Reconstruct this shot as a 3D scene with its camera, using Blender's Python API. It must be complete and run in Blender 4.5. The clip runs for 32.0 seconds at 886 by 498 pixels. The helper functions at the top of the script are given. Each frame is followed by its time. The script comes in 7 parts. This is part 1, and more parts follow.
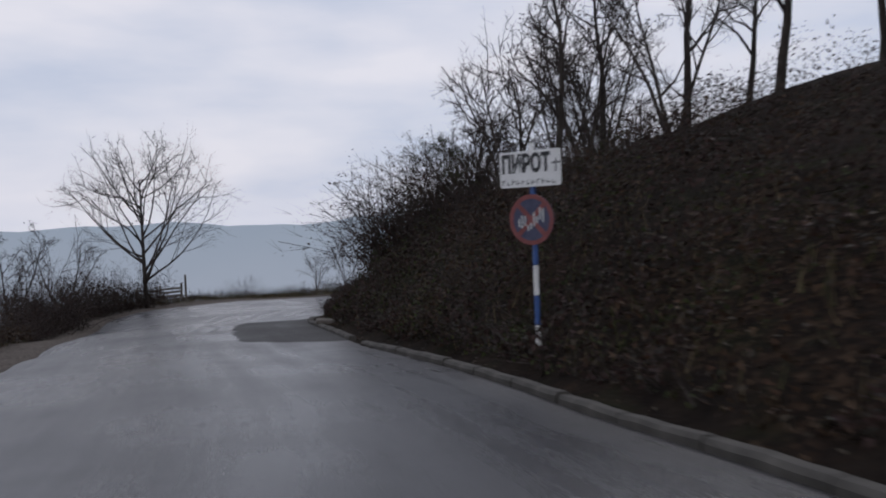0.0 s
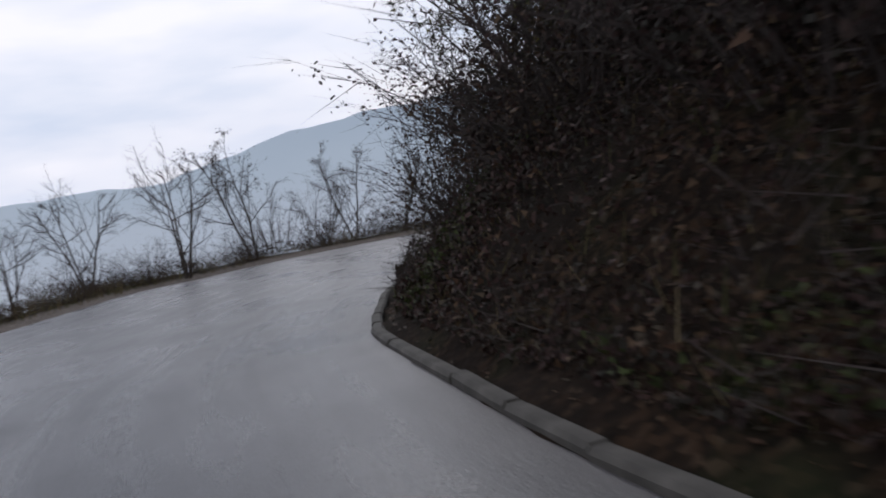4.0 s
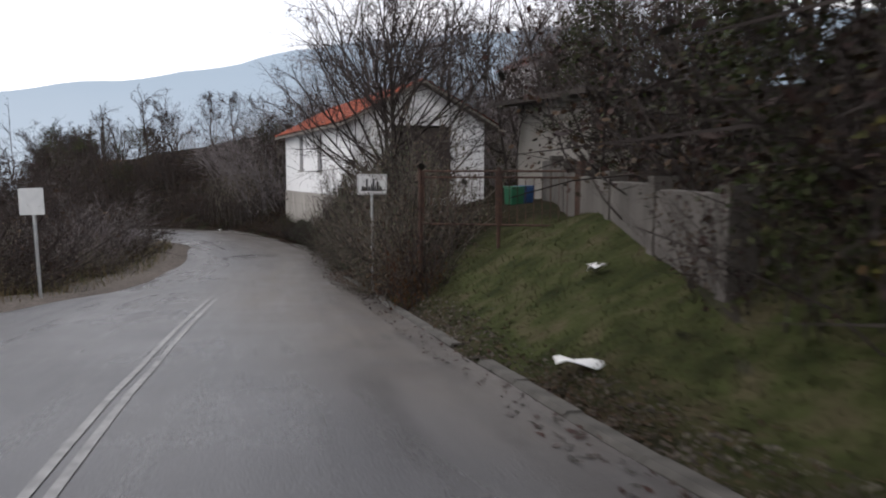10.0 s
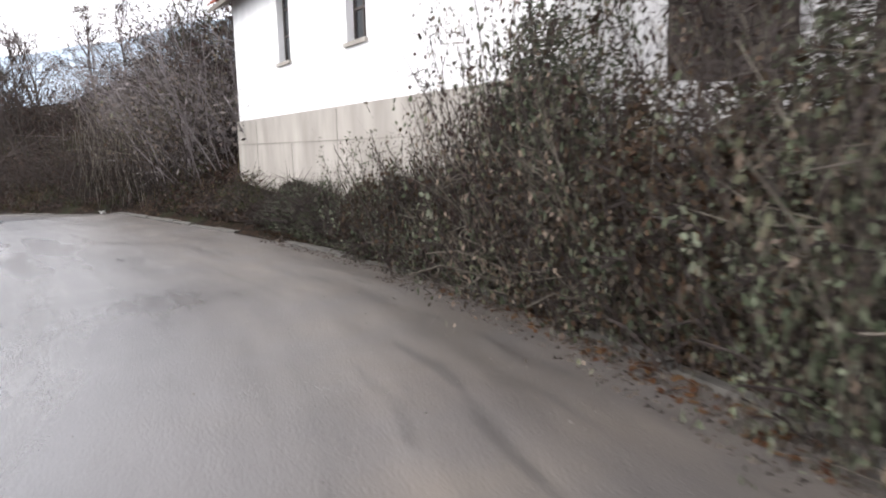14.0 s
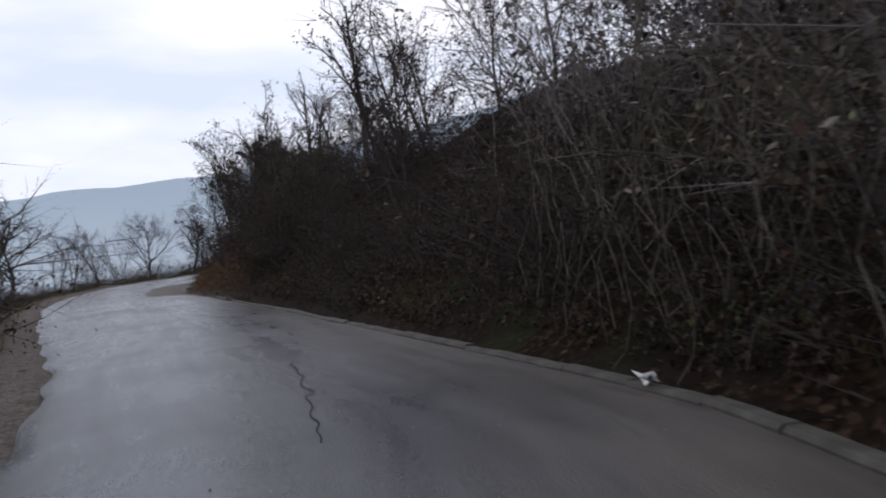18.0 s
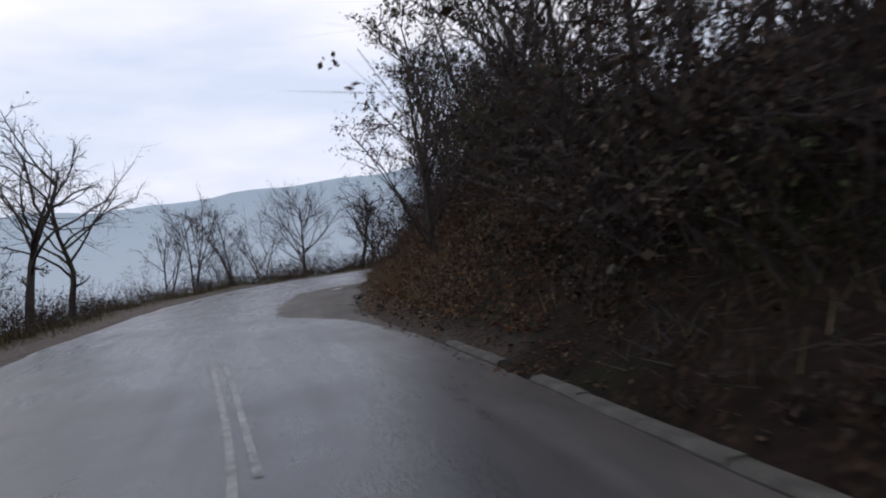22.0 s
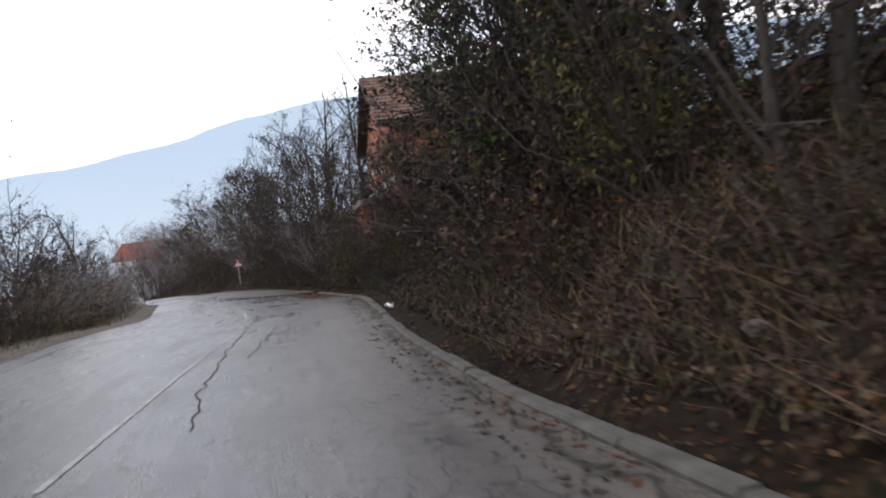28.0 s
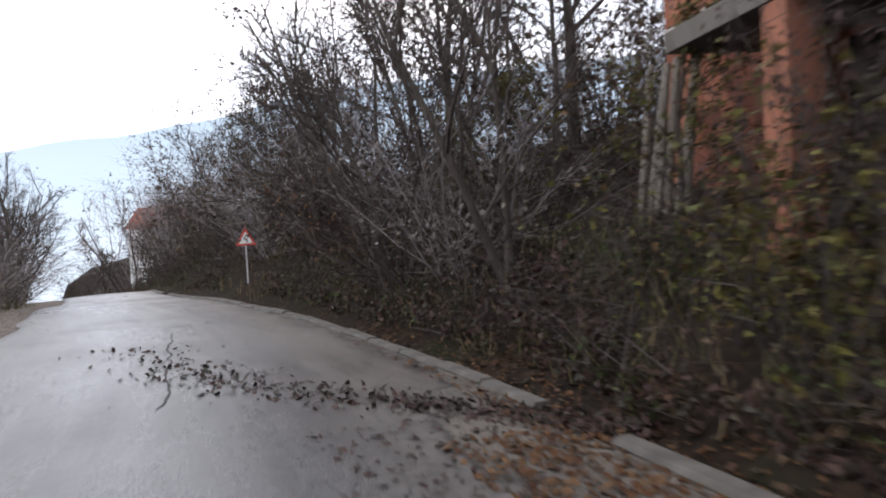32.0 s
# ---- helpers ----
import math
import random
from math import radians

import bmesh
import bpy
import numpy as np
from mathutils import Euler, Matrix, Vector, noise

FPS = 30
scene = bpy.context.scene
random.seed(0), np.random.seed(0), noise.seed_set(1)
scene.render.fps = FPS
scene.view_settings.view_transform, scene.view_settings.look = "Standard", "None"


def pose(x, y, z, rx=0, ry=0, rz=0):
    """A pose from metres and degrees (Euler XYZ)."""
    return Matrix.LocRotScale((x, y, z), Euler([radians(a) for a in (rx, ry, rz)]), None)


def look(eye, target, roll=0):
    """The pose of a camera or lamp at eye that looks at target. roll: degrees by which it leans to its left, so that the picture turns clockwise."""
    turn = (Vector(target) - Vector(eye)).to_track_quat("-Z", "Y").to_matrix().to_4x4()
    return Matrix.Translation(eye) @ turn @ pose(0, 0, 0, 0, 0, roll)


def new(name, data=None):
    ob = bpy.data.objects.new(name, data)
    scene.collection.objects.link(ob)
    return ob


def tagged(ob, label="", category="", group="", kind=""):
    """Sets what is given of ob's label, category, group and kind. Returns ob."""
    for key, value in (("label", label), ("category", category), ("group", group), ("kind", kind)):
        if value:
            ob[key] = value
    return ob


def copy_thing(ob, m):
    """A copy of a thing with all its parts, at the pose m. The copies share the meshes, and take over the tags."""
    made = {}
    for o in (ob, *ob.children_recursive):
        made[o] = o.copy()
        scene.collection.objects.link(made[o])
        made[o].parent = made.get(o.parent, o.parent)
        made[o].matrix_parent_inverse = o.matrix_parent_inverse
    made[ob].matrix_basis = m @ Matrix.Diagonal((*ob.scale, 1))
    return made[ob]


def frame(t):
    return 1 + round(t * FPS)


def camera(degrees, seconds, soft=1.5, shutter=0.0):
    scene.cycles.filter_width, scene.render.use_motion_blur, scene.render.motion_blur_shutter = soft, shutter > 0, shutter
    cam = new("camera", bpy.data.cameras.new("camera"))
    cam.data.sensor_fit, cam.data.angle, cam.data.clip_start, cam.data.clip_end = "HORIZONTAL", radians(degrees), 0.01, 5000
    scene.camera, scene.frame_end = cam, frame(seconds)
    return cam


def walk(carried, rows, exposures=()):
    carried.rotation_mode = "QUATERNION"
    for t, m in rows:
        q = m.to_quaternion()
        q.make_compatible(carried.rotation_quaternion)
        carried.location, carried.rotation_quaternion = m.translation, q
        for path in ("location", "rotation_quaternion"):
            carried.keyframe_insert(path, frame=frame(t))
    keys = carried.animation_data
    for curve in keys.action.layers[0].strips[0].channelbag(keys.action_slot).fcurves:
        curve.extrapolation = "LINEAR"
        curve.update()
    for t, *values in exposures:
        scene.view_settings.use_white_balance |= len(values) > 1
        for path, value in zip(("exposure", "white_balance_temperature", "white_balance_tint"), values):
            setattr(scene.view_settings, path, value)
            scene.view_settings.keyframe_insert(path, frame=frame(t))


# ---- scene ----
cam = camera(62.13, 32.0, soft=1.9, shutter=0.32)
# seconds, place, yaw, pitch, roll
PATH = [
    (0.0, -0.00, 0.00, 1.250, 0.00, -3.70, 1.31),
    (0.5, -0.84, 3.39, 0.909, 1.13, -3.60, 1.54),
    (1.0, -1.83, 6.65, 0.596, 1.51, -4.79, 3.70),
    (1.5, -2.70, 9.33, 0.312, 0.02, -4.74, 7.00),
    (2.0, -3.68, 12.25, 0.047, -3.57, -6.42, 9.54),
    (2.5, -4.36, 14.58, -0.202, -11.68, -9.54, 13.66),
    (3.0, -5.00, 17.19, -0.452, -16.73, -10.76, 13.64),
    (3.5, -5.53, 19.92, -0.718, -21.15, -10.58, 11.31),
    (4.0, -5.92, 22.70, -1.007, -26.53, -9.48, 8.49),
    (4.5, -6.14, 25.48, -1.325, -33.35, -7.96, 7.02),
    (5.0, -6.12, 28.17, -1.684, -40.09, -6.51, 8.73),
    (5.5, -5.66, 31.41, -2.030, -48.92, -7.22, 7.90),
    (6.0, -4.92, 34.23, -2.387, -55.25, -6.39, 7.57),
    (6.5, -3.77, 37.30, -2.701, -63.37, -5.67, 6.36),
    (7.0, -2.05, 40.53, -3.013, -71.45, -5.06, 5.46),
    (7.5, -0.23, 42.58, -3.303, -76.45, -3.15, 4.77),
    (8.0, 1.92, 44.38, -3.576, -82.50, -2.78, 3.34),
    (8.5, 4.29, 45.69, -3.776, -84.20, -2.51, 1.69),
    (9.0, 7.21, 46.88, -3.971, -89.21, -2.78, 1.32),
    (9.5, 9.96, 47.74, -4.189, -92.88, -5.70, 1.72),
    (10.0, 12.96, 48.56, -4.422, -95.35, -5.94, -0.06),
    (10.5, 15.71, 49.20, -4.659, -95.50, -6.00, -1.07),
    (11.0, 18.72, 49.81, -4.893, -98.34, -5.52, 0.43),
    (11.5, 21.39, 50.28, -5.119, -100.82, -7.62, 0.19),
    (12.0, 23.79, 50.66, -5.303, -104.05, -9.25, -0.37),
    (12.5, 25.94, 50.95, -5.480, -104.09, -8.04, -1.48),
    (13.0, 27.87, 51.21, -5.640, -104.98, -9.30, -1.40),
    (13.5, 29.65, 51.47, -5.769, -102.97, -8.34, -0.20),
    (14.0, 31.38, 51.75, -5.883, -102.06, -8.08, 1.50),
    (14.5, 33.07, 52.00, -5.979, -100.46, -5.71, 1.17),
    (15.0, 34.89, 52.27, -6.090, -92.67, -4.39, -3.83),
    (15.5, 36.44, 52.62, -6.139, -89.81, -4.06, -4.19),
    (16.0, 38.65, 53.37, -6.117, -81.30, -3.66, -2.88),
    (16.5, 41.11, 54.37, -6.065, -76.44, -3.26, -0.62),
    (17.0, 43.60, 55.38, -6.022, -76.77, -2.92, 1.86),
    (17.5, 45.93, 56.21, -6.025, -79.10, -2.72, 3.87),
    (18.0, 47.72, 56.83, -6.117, -75.05, -2.72, 4.67),
    (18.5, 49.02, 57.51, -6.097, -71.40, -1.73, 3.55),
    (19.0, 51.07, 58.88, -6.201, -66.64, -1.92, 5.13),
    (19.5, 53.39, 60.20, -6.346, -64.72, -1.73, 5.23),
    (20.0, 56.14, 61.86, -6.515, -63.25, -2.77, 5.42),
    (20.5, 58.91, 63.77, -6.692, -61.44, -1.14, 4.73),
    (21.0, 61.05, 65.33, -6.866, -60.75, 1.35, 4.35),
    (21.5, 63.22, 67.14, -7.042, -61.89, -0.45, 4.89),
    (22.0, 65.49, 69.16, -7.189, -62.95, -1.96, 5.05),
    (22.5, 67.71, 71.20, -7.319, -62.93, -3.11, 3.75),
    (23.0, 70.06, 73.29, -7.429, -64.24, -3.03, 3.95),
    (23.5, 72.14, 75.20, -7.533, -65.47, -3.60, 4.51),
    (24.0, 74.41, 77.31, -7.620, -69.63, -4.91, 4.69),
    (24.5, 76.43, 78.97, -7.704, -72.01, -4.32, 5.55),
    (25.0, 78.61, 80.79, -7.782, -77.19, -5.66, 6.56),
    (25.5, 80.45, 82.25, -7.855, -79.94, -4.55, 4.88),
    (26.0, 82.58, 83.80, -7.927, -83.30, -4.11, 4.91),
    (26.5, 84.89, 85.30, -7.992, -87.01, -4.06, 5.74),
    (27.0, 87.32, 86.64, -8.043, -91.51, -4.10, 7.18),
    (27.5, 89.79, 87.78, -8.070, -96.46, -3.73, 8.04),
    (28.0, 92.21, 88.62, -8.075, -99.05, -2.16, 6.89),
    (28.5, 94.50, 89.13, -8.099, -100.81, -0.78, 5.33),
    (29.0, 97.36, 89.45, -8.151, -102.09, -0.93, 4.46),
    (29.5, 99.89, 89.65, -8.239, -103.09, -1.33, 3.97),
    (30.0, 102.71, 89.83, -8.322, -103.03, -2.25, 3.80),
    (30.5, 105.28, 89.92, -8.397, -101.25, -1.20, 3.43),
    (31.0, 108.63, 90.06, -8.472, -99.31, -1.81, 3.53),
    (31.5, 111.05, 90.26, -8.577, -97.54, -2.22, 3.15),
    (32.0, 113.92, 90.49, -8.689, -96.02, -2.59, 2.93),
]
from mathutils.bvhtree import BVHTree

EXPOSURES = [(0.0, -0.62, 6000, 12), (2.5, -0.5, 6000, 12), (4.5, -0.2, 6100, 11), (8.0, -0.1, 6350, 10), (10.0, 0.45, 6500, 10), (12.0, 1.6, 6700, 10),
             (14.0, 1.75, 6600, 10), (15.5, 1.25, 6500, 10), (17.5, 0.0, 6100, 11), (21.0, -0.2, 6000, 12), (24.0, 0.0, 6200, 11), (25.0, 0.35, 6300, 11), (28.0, 0.8, 6350, 10), (30.0, 0.95, 6400, 10), (32.0, 1.15, 6400, 10)]
walk(cam, [(t, pose(x, y, z, 90 + pitch, roll, yaw)) for t, x, y, z, yaw, pitch, roll in PATH], EXPOSURES)

# ---------------------------------------------------------------- world, sun
world = bpy.data.worlds.new("overcast_sky")
scene.world = world
world.use_nodes = True
wn, wl = world.node_tree.nodes, world.node_tree.links
wn.clear()
w_out = wn.new("ShaderNodeOutputWorld")
w_bg = wn.new("ShaderNodeBackground")
w_sky = wn.new("ShaderNodeTexSky")
w_sky.sky_type = "NISHITA"
w_sky.sun_disc = False
w_sky.sun_elevation = radians(12)
w_sky.sun_rotation = radians(200)
w_sky.air_density = 1.0
w_sky.dust_density = 3.0
w_gain = wn.new("ShaderNodeMix")
w_gain.data_type, w_gain.blend_type = "RGBA", "MULTIPLY"
w_gain.inputs[0].default_value = 1.0
w_gain.inputs[7].default_value = (0.10, 0.10, 0.10, 1)
w_co = wn.new("ShaderNodeTexCoord")
w_map = wn.new("ShaderNodeMapping")
w_map.inputs["Scale"].default_value = (1.2, 1.2, 4.5)
w_noise = wn.new("ShaderNodeTexNoise")
w_noise.inputs["Scale"].default_value = 2.1
w_noise.inputs["Detail"].default_value = 5
w_noise.inputs["Roughness"].default_value = 0.5
w_ramp = wn.new("ShaderNodeValToRGB")
w_ramp.color_ramp.elements[0].position, w_ramp.color_ramp.elements[0].color = 0.33, (0.88, 0.93, 1.06, 1)
w_ramp.color_ramp.elements[1].position, w_ramp.color_ramp.elements[1].color = 0.62, (1.28, 1.22, 1.23, 1)
w_mix = wn.new("ShaderNodeMix")
w_mix.data_type = "RGBA"
w_mix.inputs[0].default_value = 0.92
wl.new(w_co.outputs["Generated"], w_map.inputs["Vector"])
wl.new(w_map.outputs[0], w_noise.inputs["Vector"])
wl.new(w_noise.outputs["Fac"], w_ramp.inputs[0])
wl.new(w_sky.outputs[0], w_gain.inputs[6])
wl.new(w_gain.outputs[2], w_mix.inputs[6])
wl.new(w_ramp.outputs[0], w_mix.inputs[7])
wl.new(w_mix.outputs[2], w_bg.inputs[0])
w_bg.inputs[1].default_value = 1.0
wl.new(w_bg.outputs[0], w_out.inputs[0])

sun_data = bpy.data.lights.new("sun", "SUN")
sun_data.energy, sun_data.angle, sun_data.color = 0.5, radians(25), (1.0, 0.95, 0.9)
sun = new("sun", sun_data)
sun.matrix_world = look((0, 0, 60), (60 * math.sin(radians(200)), 60 * math.cos(radians(200)), 20))
scene.view_settings.exposure = 0.0


# ---------------------------------------------------------------- materials
def mat(name, base, rough=0.8, metal=0.0):
    m = bpy.data.materials.new(name)
    m.use_nodes = True
    b = m.node_tree.nodes["Principled BSDF"]
    b.inputs["Base Color"].default_value = (*base, 1)
    b.inputs["Roughness"].default_value = rough
    b.inputs["Metallic"].default_value = metal
    return m, m.node_tree.nodes, m.node_tree.links, b


def noise_node(n, l, scale, detail=4, co=None, stretch=None):
    t = n.new("ShaderNodeTexNoise")
    t.inputs["Scale"].default_value = scale
    t.inputs["Detail"].default_value = detail
    if co is None:
        co = n.new("ShaderNodeTexCoord").outputs["Object"]
    if stretch:
        mp = n.new("ShaderNodeMapping")
        mp.inputs["Scale"].default_value = stretch
        l.new(co, mp.inputs["Vector"])
        co = mp.outputs[0]
    l.new(co, t.inputs["Vector"])
    return t.outputs["Fac"]


def ramp(n, l, fac, stops):
    r = n.new("ShaderNodeValToRGB")
    e = r.color_ramp.elements
    while len(e) < len(stops):
        e.new(0.5)
    for k, (p, c) in enumerate(stops):
        e[k].position = p
        e[k].color = (*c, 1) if len(c) == 3 else c
    l.new(fac, r.inputs[0])
    return r.outputs[0]


def mixc(n, l, fac, a, b, kind="MIX"):
    m = n.new("ShaderNodeMix")
    m.data_type, m.blend_type = "RGBA", kind
    for sock, v in ((m.inputs[0], fac), (m.inputs[6], a), (m.inputs[7], b)):
        if isinstance(v, (int, float)):
            sock.default_value = v
        elif isinstance(v, tuple):
            sock.default_value = (*v, 1)
        else:
            l.new(v, sock)
    return m.outputs[2]


def calc(n, l, op, a, b=0.0, clamp=False):
    m = n.new("ShaderNodeMath")
    m.operation, m.use_clamp = op, clamp
    for sock, v in ((m.inputs[0], a), (m.inputs[1], b)):
        if isinstance(v, (int, float)):
            sock.default_value = v
        else:
            l.new(v, sock)
    return m.outputs[0]


def bump(n, l, b, height, strength=0.4, dist=0.02):
    k = n.new("ShaderNodeBump")
    k.inputs["Strength"].default_value = strength
    k.inputs["Distance"].default_value = dist
    l.new(height, k.inputs["Height"])
    l.new(k.outputs[0], b.inputs["Normal"])


def plain(name, c1, c2, scale=6.0, rough=0.8, relief=0.3, dist=0.01, stretch=None, metal=0.0, big=0.6):
    """Two tones broken up by a coarse and a fine noise, with relief."""
    m, n, l, b = mat(name, c1, rough, metal)
    if rough > 0.92:
        b.inputs["Specular IOR Level"].default_value = 0.1
    f = noise_node(n, l, scale, 6, stretch=stretch)
    g = noise_node(n, l, scale * 0.13, 3)
    s = calc(n, l, "ADD", calc(n, l, "MULTIPLY", f, 1 - big * 0.5), calc(n, l, "MULTIPLY", g, big * 0.5))
    l.new(ramp(n, l, s, [(0.32, c1), (0.68, c2)]), b.inputs["Base Color"])
    if relief:
        bump(n, l, b, noise_node(n, l, scale * 3, 5, stretch=stretch), relief, dist)
    return m


def leafy(name, colours, rough=0.6):
    """Each leaf its own tone out of a few."""
    m, n, l, b = mat(name, colours[0], rough)
    g = n.new("ShaderNodeNewGeometry")
    k = len(colours)
    col = ramp(n, l, g.outputs["Random Per Island"], [(i / k, c) for i, c in enumerate(colours)])
    o = n.new("ShaderNodeObjectInfo")
    dim = calc(n, l, "ADD", calc(n, l, "MULTIPLY", o.outputs["Random"], 0.5), 0.75)
    v = n.new("ShaderNodeHueSaturation")
    l.new(dim, v.inputs["Value"])
    l.new(col, v.inputs["Color"])
    l.new(v.outputs[0], b.inputs["Base Color"])
    b.inputs["Specular IOR Level"].default_value = 0.1
    return m


def attr(n, name):
    a = n.new("ShaderNodeAttribute")
    a.attribute_name = name
    return a.outputs["Fac"]


# wet worn asphalt: mud towards the bank, cracked and patched stretches
M_ROAD, n, l, b = mat("wet_asphalt", (0.07, 0.07, 0.075), 0.4)
fine = noise_node(n, l, 60, 3)
blot = noise_node(n, l, 0.35, 5)
streak = noise_node(n, l, 1.3, 4)
col = ramp(n, l, calc(n, l, "ADD", calc(n, l, "MULTIPLY", fine, 0.35), calc(n, l, "MULTIPLY", blot, 0.65)),
           [(0.3, (0.030, 0.031, 0.036)), (0.7, (0.062, 0.062, 0.067))])
mudf = calc(n, l, "MULTIPLY", attr(n, "mud"), calc(n, l, "ADD", streak, 0.25), True)
col = mixc(n, l, mudf, col, (0.086, 0.074, 0.063))
vo = n.new("ShaderNodeTexVoronoi")
vo.feature = "DISTANCE_TO_EDGE"
vo.inputs["Scale"].default_value = 4.6
co = n.new("ShaderNodeTexCoord").outputs["Object"]
warp = n.new("ShaderNodeTexNoise")
warp.inputs["Scale"].default_value = 1.7
warp.inputs["Detail"].default_value = 4
l.new(co, warp.inputs["Vector"])
wadd = n.new("ShaderNodeVectorMath")
wadd.operation = "MULTIPLY_ADD"
l.new(warp.outputs["Color"], wadd.inputs[0])
wadd.inputs[1].default_value = (0.5, 0.5, 0.5)
l.new(co, wadd.inputs[2])
l.new(wadd.outputs[0], vo.inputs["Vector"])
crack = calc(n, l, "LESS_THAN", vo.outputs["Distance"], 0.026)
crack = calc(n, l, "MULTIPLY", crack, calc(n, l, "MULTIPLY", attr(n, "worn"), ramp(n, l, noise_node(n, l, 0.8, 3), [(0.30, (0, 0, 0)), (0.42, (1, 1, 1))])))
patch = attr(n, "patch")
ragged = ramp(n, l, calc(n, l, "ADD", patch, calc(n, l, "MULTIPLY", calc(n, l, "SUBTRACT", noise_node(n, l, 1.6, 5), 0.5), 0.9)), [(0.47, (0, 0, 0)), (0.53, (1, 1, 1))])
col = mixc(n, l, calc(n, l, "MULTIPLY", ragged, 0.75), col, (0.021, 0.019, 0.018))
# long streaks left by tyres
cx = n.new("ShaderNodeCombineXYZ")
l.new(attr(n, "along"), cx.inputs[0])
l.new(attr(n, "across"), cx.inputs[1])
track = noise_node(n, l, 1.0, 5, co=cx.outputs[0], stretch=(0.22, 2.6, 1))
track2 = noise_node(n, l, 1.0, 6, co=cx.outputs[0], stretch=(1.1, 7.0, 1))
tone = calc(n, l, "ADD", calc(n, l, "MULTIPLY", track, 0.9), calc(n, l, "MULTIPLY", track2, 0.5))
tv = n.new("ShaderNodeHueSaturation")
l.new(calc(n, l, "ADD", calc(n, l, "MULTIPLY", tone, 1.1), 0.25), tv.inputs["Value"])
l.new(col, tv.inputs["Color"])
col = tv.outputs[0]
skid = ramp(n, l, noise_node(n, l, 1.0, 6, co=cx.outputs[0], stretch=(0.7, 5.0, 1)), [(0.56, (0, 0, 0)), (0.66, (1, 1, 1))])
col = mixc(n, l, calc(n, l, "MULTIPLY", calc(n, l, "MULTIPLY", skid, attr(n, "mud")), 0.6), col, (0.030, 0.027, 0.025))
col = mixc(n, l, crack, col, (0.006, 0.006, 0.006))
# gravel washed over the edge of the asphalt
apron_v = calc(n, l, "ADD", attr(n, "apron"), calc(n, l, "MULTIPLY", calc(n, l, "SUBTRACT", noise_node(n, l, 2.6, 8), 0.5), 0.9))
apron = ramp(n, l, apron_v, [(0.46, (0, 0, 0)), (0.54, (1, 1, 1))])
col = mixc(n, l, calc(n, l, "MULTIPLY", ramp(n, l, apron_v, [(0.36, (0, 0, 0)), (0.43, (1, 1, 1))]), 0.8), col, (0.012, 0.011, 0.010))
pebble = n.new("ShaderNodeTexVoronoi")
pebble.inputs["Scale"].default_value = 75
l.new(co, pebble.inputs["Vector"])
psep = n.new("ShaderNodeSeparateColor")
l.new(pebble.outputs["Color"], psep.inputs[0])
grit = ramp(n, l, psep.outputs[0], [(0.1, (0.03, 0.026, 0.022)), (0.7, (0.055, 0.048, 0.042)), (0.98, (0.12, 0.105, 0.09))])
silt = ramp(n, l, noise_node(n, l, 1.0, 5, co=cx.outputs[0], stretch=(0.45, 2.2, 1)), [(0.42, (0, 0, 0)), (0.62, (1, 1, 1))])
col = mixc(n, l, apron, col, mixc(n, l, calc(n, l, "MULTIPLY", silt, 0.4), grit, (0.115, 0.095, 0.078)))
l.new(col, b.inputs["Base Color"])
wet = calc(n, l, "ADD", calc(n, l, "MULTIPLY", noise_node(n, l, 0.5, 4), 0.42), calc(n, l, "MULTIPLY", fine, 0.18))
wet = calc(n, l, "ADD", wet, calc(n, l, "MULTIPLY", mudf, 0.2))
wet = calc(n, l, "ADD", calc(n, l, "ADD", wet, calc(n, l, "MULTIPLY", apron, 0.4)), calc(n, l, "MULTIPLY", calc(n, l, "SUBTRACT", track, 0.5), 0.35))
l.new(calc(n, l, "ADD", wet, calc(n, l, "MULTIPLY", ragged, 0.4), True), b.inputs["Roughness"])
b.inputs["Specular IOR Level"].default_value = 0.38
bump(n, l, b, calc(n, l, "SUBTRACT", calc(n, l, "ADD", fine, calc(n, l, "MULTIPLY", streak, 0.6)), crack), 0.35, 0.012)

# ground: litter and soil, lawn, gravel
M_GROUND, n, l, b = mat("bank_soil_and_litter", (0.06, 0.045, 0.035), 0.95)
v1 = n.new("ShaderNodeTexVoronoi")
v1.inputs["Scale"].default_value = 16
l.new(n.new("ShaderNodeTexCoord").outputs["Object"], v1.inputs["Vector"])
sep = n.new("ShaderNodeSeparateColor")
l.new(v1.outputs["Color"], sep.inputs[0])
big = noise_node(n, l, 0.5, 5)
mid = noise_node(n, l, 4, 5)
litter = ramp(n, l, sep.outputs[0], [(0.0, (0.0050, 0.0038, 0.0029)), (0.55, (0.0126, 0.0084, 0.0059)), (0.85, (0.0252, 0.0151, 0.0092)), (1.0, (0.0420, 0.0286, 0.0189))])
soil = ramp(n, l, mid, [(0.3, (0.0067, 0.0050, 0.0042)), (0.7, (0.0189, 0.0139, 0.0105))])
col = mixc(n, l, ramp(n, l, big, [(0.42, (0, 0, 0)), (0.58, (1, 1, 1))]), soil, litter)
mossy = noise_node(n, l, 0.9, 4)
col = mixc(n, l, calc(n, l, "MULTIPLY", ramp(n, l, mossy, [(0.55, (0, 0, 0)), (0.7, (1, 1, 1))]), 0.6), col, (0.014, 0.018, 0.008))
grassy = ramp(n, l, noise_node(n, l, 2.5, 7), [(0.32, (0.018, 0.022, 0.008)), (0.5, (0.036, 0.042, 0.015)), (0.68, (0.062, 0.054, 0.030))])
col = mixc(n, l, calc(n, l, "MULTIPLY", attr(n, "lawn"), calc(n, l, "ADD", mid, 0.45), True), col, grassy)
v2 = n.new("ShaderNodeTexVoronoi")
